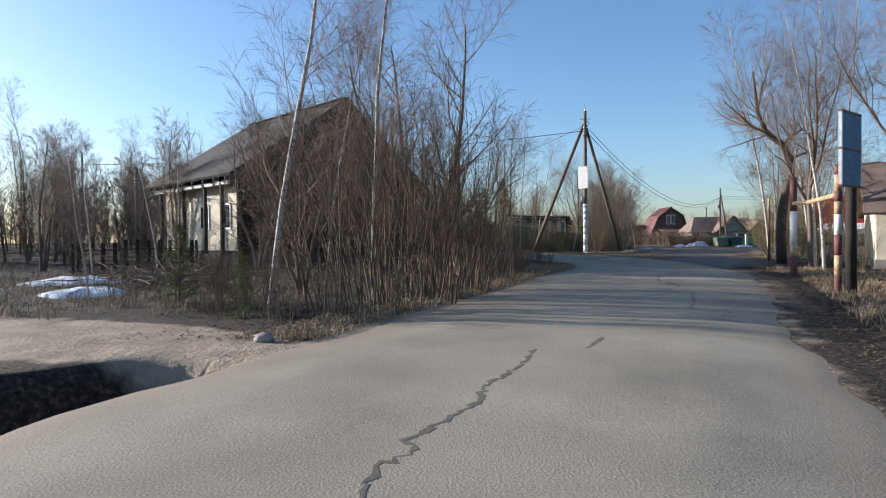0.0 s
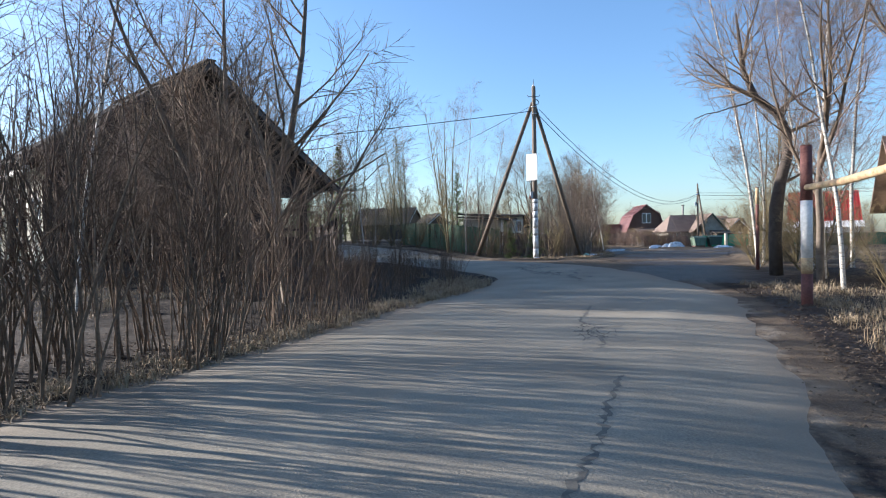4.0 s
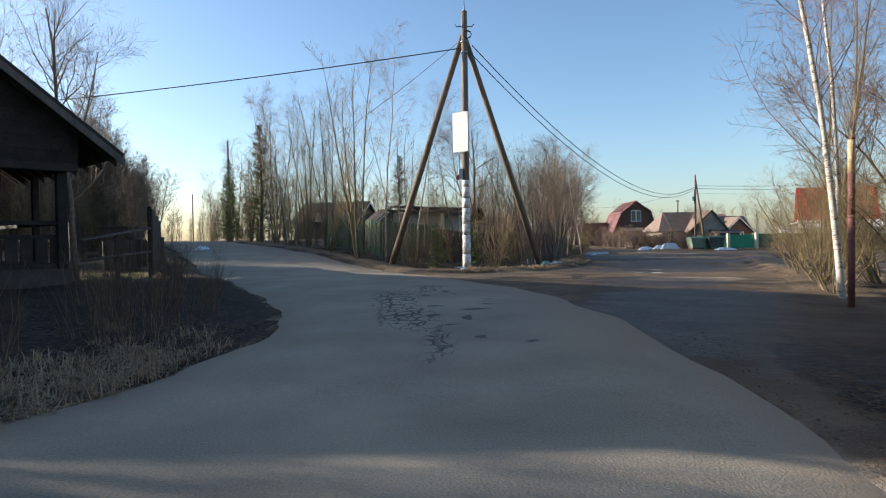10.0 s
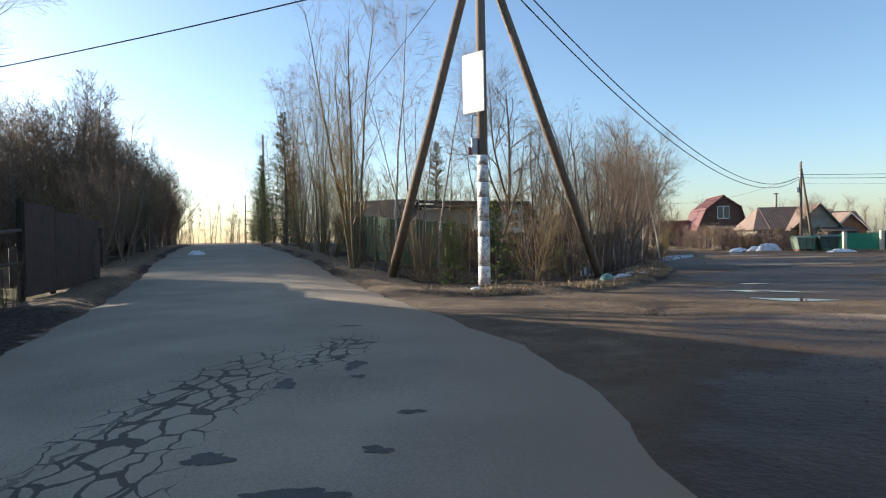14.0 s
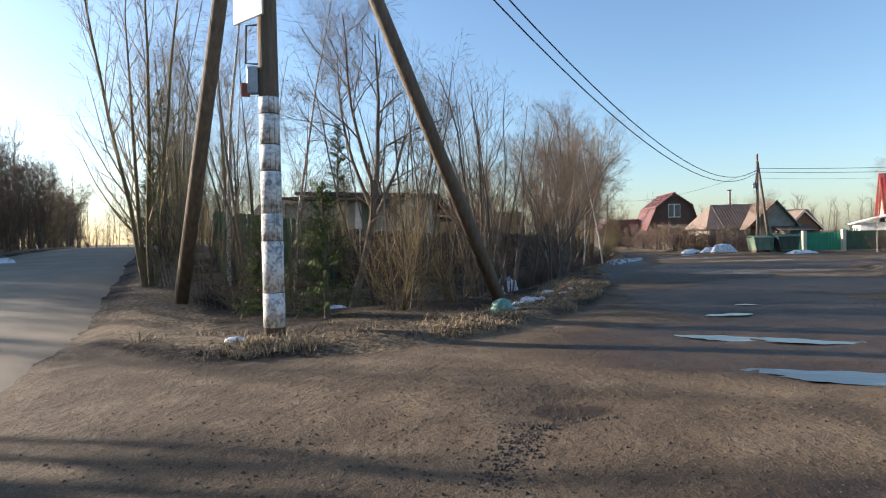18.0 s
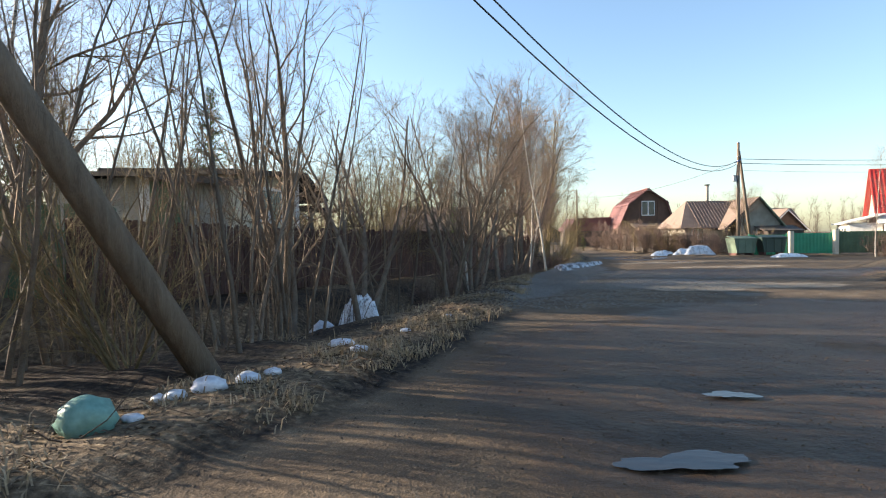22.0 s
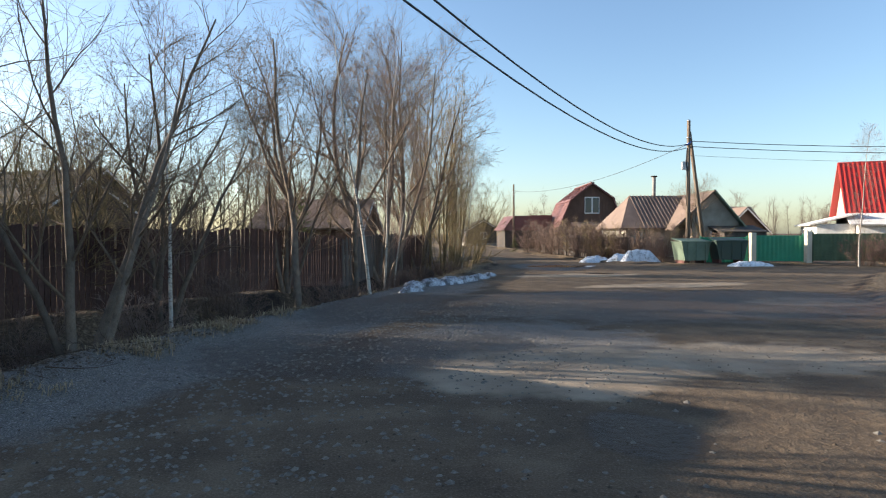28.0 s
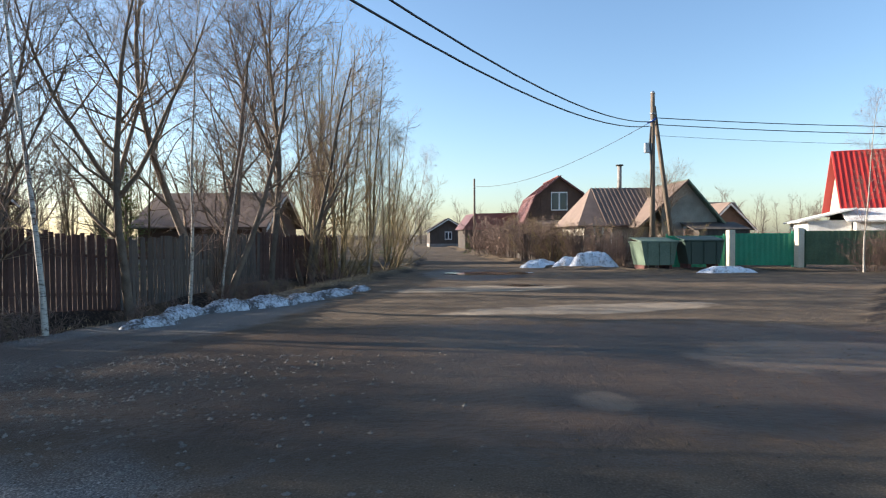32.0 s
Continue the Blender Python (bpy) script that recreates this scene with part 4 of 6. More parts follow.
def plant(kind, x, y, scale=1.0, turn=None, which=None, group="", tilt=0.0, label="", high=1.0, sink=0.0):
    rng = random.Random(int(x * 97 + y * 131))
    src = PROTO[kind][rng.randrange(len(PROTO[kind])) if which is None else which]
    turn = rng.uniform(0, 360) if turn is None else turn
    o = copy_thing(src, pose(x, y, gz(x, y) - sink, 0, tilt, turn))
    o.scale = (scale, scale, scale * high)
    o["group"] = group or kind + " growth"
    if label:
        o["label"] = label
    return o


def bent_tree(x, y):
    """A tree whose trunk kinks aside at head height and arches back over the verge."""
    rng = random.Random(15)
    t = thing("bent_tree", Matrix.Translation((x, y, gz(x, y))), "leafless tree with a dark crooked trunk arching over the verge", "tree", "trees along the verge")
    line = [Vector(p) for p in ((0, 0, -0.2), (-0.05, 0, 1.2), (0, 0, 2.2), (0.14, 0, 3.0), (0.45, 0.1, 3.9), (0.42, 0.1, 4.6), (0.05, 0, 5.2), (-0.7, -0.1, 5.7), (-1.1, -0.1, 6.6), (-1.25, 0, 8.4))]
    part("trunk", rod(line, [0.21, 0.19, 0.2, 0.17, 0.15, 0.15, 0.13, 0.11, 0.08, 0.03], 10), M["bark_dark"], t)
    w = Wood()
    for p, d, n in ((line[7], Vector((-1, -0.1, 0.35)), 2.5), (line[6], Vector((0.7, 0.2, 0.8)), 3.0), (line[5], Vector((0.9, -0.2, 0.4)), 2.6), (line[3], Vector((0.8, 0.1, 0.1)), 1.6), (line[8], Vector((0.3, 0.3, 1)), 2.4), (line[7], Vector((-0.6, 0.6, 0.6)), 2.8)):
        q, _ = limb(p, d.normalized(), n, 6, 0.12, 0.05, rng)
        w.tube(q, 0.07, 0.012, 6)
        grow(w, q, 0.07, MAPLE_LEVELS[1:], rng)
    grow(w, line[6:], 0.1, MAPLE_LEVELS, rng)
    w.object("crown", M["twig_brown"], t, "bare leafless twigs")


bent_tree(16.5, 27.2)


# ---- thicket along the lane ----
rng = random.Random(5)
for i in range(13):
    u = i / 12
    y = 11.1 + 6.9 * u
    edge = float(np.interp(y, ROAD_L[:, 1], ROAD_L[:, 0]))
    plant("shrub", max(edge - rng.uniform(0.8, 1.3), 2.75 - 0.303 * y), y + rng.uniform(-0.2, 0.2), rng.uniform(0.9, 1.25) * (1.15 - 0.9 * max(0, u - 0.55)) * min(1, 0.78 + 1.2 * u), group="roadside thicket")
for i in range(2):
    y = 15.5 + i * 1.8
    edge = float(np.interp(y, ROAD_L[:, 1], ROAD_L[:, 0]))
    plant("shrub", max(edge - rng.uniform(1.7, 2.6), 2.4 - 0.303 * y), y, rng.uniform(0.85, 1.05), group="roadside thicket")
for x, y, s in ((3.4, 18.6, 0.5), (2.6, 18.9, 0.6), (3.9, 19.4, 0.4), (2.0, 19.6, 0.6), (3.2, 19.9, 0.45), (1.6, 18.4, 0.7), (-0.7, 10.4, 0.42), (-1.4, 10.9, 0.48), (-2.2, 11.3, 0.45), (-0.2, 11.0, 0.45), (3.9, 20.4, 0.45), (4.4, 22.6, 0.34), (2.9, 21.8, 0.45), (4.6, 24.8, 0.3), (3.4, 27.0, 0.34), (1.2, 26.0, 0.45)):
    plant("shrub", x, y, s, group="roadside weeds")
plant("alder", 0.95, 22.8, 1.35, 40, 0, "trees by the old house")
plant("alder", 2.3, 21.2, 0.8, 140, 1, "trees by the old house")
for x, y, s, k in ((-2.6, 25.6, 0.85, 1), (-4.8, 26.7, 0.95, 2), (-6.6, 27.6, 0.8, 0), (-0.8, 24.2, 0.62, 0)):
    plant("alder", x, y, s, which=k, group="trees by the old house")
for x, y, s in ((2.2, 23.6, 0.6), (0.6, 24.4, 0.7), (3.2, 22.4, 0.55), (-1.2, 25.6, 0.75), (1.6, 25.4, 0.6)):
    plant("shrub", x, y, s, group="roadside weeds")
plant("alder", -1.6, 15.2, 0.6, group="roadside thicket")
rng = random.Random(17)
for _ in range(9):
    y = rng.uniform(11.4, 13.8)
    plant("shrub", rng.uniform(-4.2, -1.6), y, rng.uniform(0.26, 0.42), group="roadside weeds", label="low tangled brown brushwood beside the lane")
plant("spruce", -1.6, 10.9, 0.3, 50, 0, "young spruces")
plant("street_tree", -2.5, 41.0, 1.1, 10, 2, "trees by the old house")
plant("birch", -1.5, 12.0, 1.0, 150, 0, "trees by the old house")
plant("birch", -2.2, 21.0, 0.95, 130, 1, "trees by the old house")
plant("birch", 0.3, 13.5, 0.9, 220, 2, "trees by the old house")
for x, y, s in ((-5.2, 16.5, 0.35), (-6.5, 14.6, 0.4), (-8.2, 21.5, 0.5), (-12.0, 24.0, 0.6)):
    plant("birch", x, y, s, group="saplings in the clearing")
plant("spruce", -3.4, 12.4, 0.42, 0, 0, "young spruces")

rng = random.Random(61)
for _ in range(46):
    y = rng.uniform(22.5, 39)
    edge = float(np.interp(y, ROAD_L[:, 1], ROAD_L[:, 0]))
    x = edge - rng.uniform(0.9, 4.5)
    if x > (y - 29.4) * 1.0 - 7.0 and x > 1.0 - 0.1 * y:
        plant("shrub", x, y, rng.uniform(0.2, 0.42), group="roadside weeds", label="dead brown weed stalks on the verge by the old house")

rng = random.Random(52)
for _ in range(20):
    plant("shrub", rng.uniform(-14, -4.5), rng.uniform(11.5, 27), rng.uniform(0.22, 0.45), group="weeds in the clearing", label="low dead brown weeds and brushwood in the clearing")

# ---- trees along the right-hand verge ----
for kind, x, y, s, k in (("birch", 18.1, 31.2, 1.15, 1), ("birch", 18.6, 28.6, 1.1, 0), ("street_tree", 16.0, 24.2, 0.9, 0), ("birch", 15.4, 22.4, 0.95, 1), ("birch", 16.9, 25.4, 1.05, 2), ("birch", 19.6, 33.6, 1.0, 2), ("aspen", 20.6, 35.2, 0.85, 0), ("birch", 20.6, 29.5, 1.2, 2), ("street_tree", 19.0, 22.0, 1.1, 2), ("alder", 21.5, 32.6, 0.9, 1), ("birch", 17.6, 19.5, 1.1, 0), ("birch", 21.0, 25.5, 1.1, 1)):
    plant(kind, x, y, s, which=k, group="trees along the verge")
for x, y, s in ((19.8, 34.4, 0.8), (20.8, 36.6, 0.75), (18.6, 32.2, 0.6), (21.8, 38.6, 0.65), (18.4, 28.6, 0.7), (17.4, 25.8, 0.55), (22.6, 36.0, 0.9), (16.6, 22.2, 0.5), (21.2, 34.0, 0.9)):
    plant("willow", x, y, s, group="bushes along the verge")
plant("spruce", 13.4, 11.6, 0.85, 60, 1, "spruces by the notice board")

# ---- thicket between the lanes ----
for x, y, q in ((8.8, 46.9, 0.6), (14.2, 47.8, 0.75), (15.4, 51.9, 0.6), (12.2, 49.6, 0.8), (10.0, 48.2, 0.85), (7.6, 48.6, 0.9), (6.2, 51.8, 0.8), (13.0, 45.4, 0.55), (10.4, 46.0, 0.6), (15.0, 49.4, 0.7), (16.3, 55.2, 0.5), (17.6, 59.0, 0.55), (18.6, 62.6, 0.5)):
    plant("shrub", x, y, q, group="thicket between the lanes")
for x, y, q in ((12.9, 46.0, 0.55), (14.1, 47.0, 0.5), (4.2, 54.0, 0.8), (2.4, 58.2, 0.9), (0.2, 62.6, 0.9), (9.6, 47.4, 0.75), (11.4, 51.0, 0.8)):
    plant("willow", x, y, q, group="thicket between the lanes")
for x, y, q, k in ((13.3, 47.6, 0.9, 0), (14.9, 48.4, 0.85, 1), (14.0, 50.6, 0.9, 0), (16.2, 54.9, 0.8, 1), (9.0, 49.6, 1.1, 0), (12.2, 50.2, 1.0, 1), (15.1, 49.8, 0.85, 2), (12.9, 46.6, 0.8, 2)):
    plant("sapling", x, y, q, which=k, group="thicket between the lanes")
# The willow at (12.0, 68.8) is an extra, added to shade the track.
for kind, x, y, q, k in (("street_tree", 11.45, 48.1, 0.85, 1), ("aspen", 6.6, 48.4, 1.0, 0), ("birch", 9.3, 51.6, 0.85, 1), ("birch", 7.8, 50.4, 0.95, 2), ("ditch_alder", 14.7, 51.1, 0.92, 0), ("ditch_alder", 15.8, 53.3, 0.85, 1), ("ditch_alder", 17.6, 55.9, 0.74, 2), ("ditch_alder", 18.4, 58.7, 0.8, 0), ("willow", 14.3, 62.4, 1.25, 2), ("willow", 15.7, 63.8, 1.1, 0), ("willow", 13.8, 66.8, 1.15, 1), ("willow", 12.0, 68.8, 1.25, 0), ("birch", 18.4, 61.8, 0.7, 0), ("aspen", 2.0, 60.0, 1.0, 1), ("birch", 0.0, 66.0, 1.1, 0), ("aspen", -2.6, 70.5, 1.1, 0), ("birch", -4.5, 76.0, 1.2, 2), ("aspen", -6.6, 80.0, 1.2, 1), ("birch", 3.0, 64.5, 1.05, 1)):
    plant(kind, x, y, q, which=k, group="thicket between the lanes")
plant("spruce", 11.7, 44.6, 0.64, 20, 0, "young spruces")
plant("spruce", 10.3, 45.4, 0.5, 140, 0, "young spruces")
plant("spruce", -4.2, 72.0, 1.15, 20, 1, "tall spruces")
plant("spruce", -10.4, 83.0, 0.95, 80, 1, "tall spruces")
plant("spruce", -12.2, 88.0, 0.85, 10, 1, "tall spruces")
plant("spruce", -9.2, 80.0, 0.7, 130, 1, "tall spruces")
plant("spruce", 7.9, 66.4, 0.82, 200, 1, "tall spruces")

# ---- trees along the garden fence ----
for kind, x, y, s, k in (("alder", 17.87, 62.78, 0.75, 0), ("alder", 19.37, 67.98, 0.8, 1), ("street_tree", 19.97, 66.38, 0.9, 0), ("street_tree", 21.17, 70.38, 0.85, 2), ("birch", 21.87, 65.78, 0.75, 0), ("birch", 22.07, 71.38, 0.75, 2), ("alder", 21.97, 74.58, 1.3, 2), ("birch", 22.37, 72.98, 0.6, 1), ("street_tree", 22.57, 78.38, 1.2, 1), ("alder", 23.57, 80.38, 1.2, 0), ("aspen", 24.67, 81.38, 1.05, 1), ("aspen", 22.97, 85.38, 1.15, 0), ("birch", 25.77, 82.18, 0.7, 0), ("aspen", 24.17, 83.38, 1.1, 0), ("aspen", 25.67, 86.78, 1.1, 1), ("willow", 26.27, 84.78, 1.3, 0), ("aspen", 26.57, 91.78, 0.9, 0), ("birch", 28.97, 118.78, 0.95, 1), ("willow", 24.77, 79.78, 0.9, 1)):
    plant(kind, x, y, s, which=k, group="trees along the garden fence")
plant("spruce", 26.67, 95.78, 0.42, 30, 1, "garden conifers")
plant("spruce", 18.37, 76.78, 0.45, 30, 1, "garden conifers")
plant("spruce", 32.97, 104.78, 0.4, 30, 0, "garden conifers")
for x, y, s in ((34.97, 87.18, 0.6), (36.37, 86.38, 0.55), (38.37, 86.58, 0.6), (40.57, 85.38, 0.55), (34.57, 90.78, 0.6), (46.77, 78.98, 0.5), (48.77, 78.18, 0.55), (35.57, 95.78, 0.7)):
    plant("willow", x, y, s, group="garden bushes", label="leafless tangled garden bush beside a fence")
for x, y, s in ((34.27, 93.78, 1.1), (34.67, 90.78, 1.0), (33.77, 96.78, 1.1), (33.57, 100.28, 1.0), (35.37, 87.18, 0.95), (36.57, 85.98, 0.9), (37.87, 84.38, 0.85), (39.97, 83.98, 0.75), (34.57, 88.58, 1.0), (46.97, 78.38, 0.75), (48.97, 77.58, 0.8), (51.37, 76.58, 0.85), (53.87, 75.78, 0.8), (45.37, 78.58, 0.6)):
    plant("bush", x, y, s, group="garden bushes")
plant("birch", 44.57, 77.98, 0.6, 10, 1, "garden trees")
plant("street_tree", 41.97, 87.78, 0.55, 10, 2, "garden trees")


# ---- trees along the far lane ----
rng = random.Random(44)
for i in range(24):
    y = 58 + i * 3.4
    x = float(np.interp(y, ROAD_L[:, 1], ROAD_L[:, 0])) - rng.uniform(2.5, 9.5)
    plant(("wood", "wood", "willow")[i % 3], x, y, rng.uniform(0.9, 1.15) * (1.4 if i % 3 == 2 else 1), group="trees along the far lane")
for i in range(12):
    y = 64 + i * 6
    x = float(np.interp(y, ROAD_R[:, 1], ROAD_R[:, 0])) + rng.uniform(2.0, 5.5)
    plant(("aspen", "birch", "willow")[i % 3], x, y, rng.uniform(0.9, 1.2), group="trees along the far lane")
for x, y, k, s in ((-16, 27, "alder", 0.8), (-20, 33, "birch", 0.9), (-13, 34, "alder", 0.9), (-24, 40, "alder", 1.0), (-17, 45, "aspen", 0.9), (-13, 43.5, "willow", 0.9), (-27, 30, "birch", 0.8), (-33, 36, "alder", 1.0), (-22, 24, "willow", 0.9), (-30, 46, "aspen", 1.0), (-38, 44, "birch", 0.9)):
    plant("wood" if k == "alder" else k, x, y, s, group="trees beyond the clearing")
rng = random.Random(73)
for _ in range(16):
    y = rng.uniform(57, 84)
    x = float(np.interp(y, ROAD_L[:, 1], ROAD_L[:, 0])) - rng.uniform(3.5, 14)
    plant("wood", x, y, rng.uniform(1.05, 1.3), group="trees along the far lane")
rng = random.Random(75)
for k in range(13):
    y = 50.5 + 3.1 * k
    plant("wood", float(np.interp(y, ROAD_L[:, 1], ROAD_L[:, 0])) - rng.uniform(1.5, 2.8), y, rng.uniform(0.85, 1.1) * (0.58 + 0.03 * k), group="trees along the far lane")
rng = random.Random(71)
for _ in range(22):
    y = rng.uniform(50, 90)
    x = float(np.interp(y, ROAD_L[:, 1], ROAD_L[:, 0])) - rng.uniform(8, 24)
    plant("wood", x, y, rng.uniform(0.8, 1.1), group="trees beyond the clearing")


for x, y, q in ((-9.6, 57.5, 0.85), (-10.8, 61, 0.9), (-12, 64.5, 0.9)):
    plant("wood", x, y, q, group="trees along the far lane")
for x, y, s in ((-7.5, 54, 1.0), (-9.5, 57, 1.1), (-12, 59.5, 1.1), (-10.5, 53, 0.9), (-14, 56, 1.1), (-17, 60, 1.2), (-13, 63.5, 1.2)):
    plant("willow", x, y, s, group="trees along the far lane")
rng = random.Random(64)
for k in range(8):
    u = k / 7
    plant("bush", 17.2 + 7.4 * u + rng.uniform(-0.5, 0.5), 59.0 + 19 * u, rng.uniform(0.38, 0.55), group="brush along the garden fence", label="tangled leafless brush in the ditch by the garden fence")


# ---- poles and wires ----
def catenary(a, b, sag, n=24):
    a, b = Vector(a), Vector(b)
    return [a.lerp(b, i / n) - Vector((0, 0, sag * 4 * (i / n) * (1 - i / n))) for i in range(n + 1)]


def utility_pole(name, x, y, height, r, struts, label):
    z = gz(x, y)
    t = thing(name, Matrix.Translation((x, y, z)), label, "utility pole", "utility poles")
    part("pole", rod([(0, 0, -0.4), (0, 0, height * 0.5), (0, 0, height)], [r, r * 0.88, r * 0.72], 12), M["pole_wood"], t)
    for sx, sy, top in struts:
        end = Vector((0, 0, top)) + Vector((sx, sy, 0)).normalized() * r * 1.3
        foot = Vector((sx, sy, gz(x + sx, y + sy) - z - 0.3))
        part("strut", rod([foot, foot.lerp(end, 0.5), end + (end - foot).normalized() * 0.25], [r * 0.95, r * 0.85, r * 0.7], 10), M["pole_wood"], t, "leaning timber strut")
    for h in (height * 0.88, height * 0.84):
        part("band", rod([(0, 0, h), (0, 0, h + 0.06)], r * 0.95, 12), M["steel"], t)
    return t, z


P1 = (11.36, 42.55)
pole1, z1 = utility_pole("utility_pole", *P1, 9.85, 0.155, [(-3.16, 3.85, 8.75), (3.74, 4.3, 8.6)], "tall timber utility pole with two struts and peeling paper notices")
part("pole_cap", rod([(0, 0, 9.85), (0, 0, 9.95), (0, 0, 10.3)], [0.09, 0.03, 0.008], 8), M["steel"], pole1, "thin metal spike on the pole head")
for k, (h0, h1) in enumerate(((0.12, 0.62), (0.63, 1.37), (1.38, 1.77), (1.78, 2.38), (2.4, 2.76), (2.78, 3.2), (3.22, 3.45))):
    part("paper_notice", rod([(0, 0, h0), (0, 0, h1)], 0.153 - 0.004 * h0 + 0.004, 14), M["whitewash"], pole1, "wrapped peeling paper notices")
nb = part("name_board", box(0.7, 0.03, 1.5, pose(-0.2, -0.22, 4.5, 0, 0, -38), 0.008), M["board_white"], pole1, "blank white rectangular board")
part("board_bracket", rod([(-0.1, -0.16, 4.45), (-0.24, -0.2, 4.43), (-0.26, -0.2, 3.9), (-0.1, -0.14, 3.9)], 0.014, 6), M["cable"], pole1, "black bent wire bracket")
part("meter_box", box(0.16, 0.12, 0.38, pose(-0.2, -0.06, 3.5), 0.01), M["steel"], pole1, "small grey metal box")
part("red_tag", box(0.12, 0.02, 0.2, pose(-0.3, -0.1, 3.45, 0, 0, 20), 0.004), M["brick_red"], pole1, "small faded red tag")
for k, a in enumerate((0, 180)):
    part("hook", rod([(0, 0, 9.3), (0.3 * math.cos(radians(a)), 0, 9.28), (0.36 * math.cos(radians(a)), 0, 9.38)], 0.018, 6), M["cable"], pole1, "black steel hook")
part("cable_coil", rod([(0.1 + 0.16 * math.cos(q * 0.7), -0.12 + 0.05 * math.sin(q), 8.95 + 0.14 * math.sin(q * 0.7)) for q in range(19)], 0.016, 5), M["cable"], pole1, "loop of slack black cable")

P2 = (38.72, 83.38)
pole2, z2 = utility_pole("utility_pole", *P2, 7.9, 0.13, [(1.9, 1.6, 7.1)], "timber utility pole with one leaning strut and tangled cables")
part("pole_cap", rod([(0, 0, 7.9), (0, 0, 8.0)], [0.12, 0.05], 8), M["steel"], pole2)
part("slack_cable", rod([(-0.12, -0.1, 6.4), (-0.18, -0.12, 5.6), (-0.1, -0.13, 4.6), (-0.15, -0.1, 3.2)], [0.03, 0.06, 0.04, 0.02], 6), M["cable"], pole2, "dark hanging bundle of cables")
part("junction_box", box(0.3, 0.2, 0.45, pose(-0.25, -0.05, 5.2), 0.02), M["steel"], pole2, "grey weathered junction box")
part("blue_tape", rod([(-0.3, -0.1, 6.55), (-0.1, -0.12, 6.6), (0.1, -0.12, 6.75)], 0.04, 6), plain("blue_tape", (0.02, 0.07, 0.3), 0.5), pole2, "scrap of blue tape")
for x, y, h in ((34.97, 116.18, 7.0), (-11.7, 87.0, 11.0), (-31.0, 128.0, 9.0), (-30.5, 54.0, 8.6), (76.0, 89.0, 8.5)):
    utility_pole("utility_pole", x, y, h, 0.12, [], "plain timber utility pole")
utility_pole("utility_pole", -19.5, 42.0, 6.2, 0.13, [(0.9, 0.9, 5.4)], "timber utility pole with a leaning strut by the woods")


def wire(a, b, sag, r=0.016, label="black overhead cable slung between poles"):
    o = part("overhead_cable", rod(catenary(a, b, sag), r, 5), M["cable"])
    tagged(o, label, "cable", "overhead cables")


wire((P1[0] + 0.3, P1[1], 8.8), (P2[0] - 0.2, P2[1] - 0.1, 6.5), 2.6, 0.02)
wire((P1[0] + 0.15, P1[1], 8.6), (P2[0] - 0.2, P2[1] - 0.1, 6.3), 2.7, 0.02)
wire((P1[0] - 0.2, P1[1], 8.7), (-30.5, 54.0, 8.3), 0.6, 0.022)
wire((P1[0] - 0.1, P1[1], z1 + 8.8), (-11.7, 87.0, 10.4), 2.2, 0.012)
wire((-11.7, 87.0, 10.4), (-31.0, 128.0, 8.6), 1.0, 0.012)
wire((P2[0] + 0.1, P2[1], z2 + 6.8), (76.0, 89.0, 8.2), 0.5, 0.02)
wire((P2[0] + 0.1, P2[1], z2 + 6.5), (76.0, 89.0, 7.7), 0.5, 0.02)
wire((P2[0] + 0.1, P2[1], z2 + 6.0), (76.0, 89.0, 7.1), 0.5, 0.008)
wire((P2[0] - 0.1, P2[1], z2 + 6.6), (34.97, 116.18, 6.2), 0.9, 0.014)


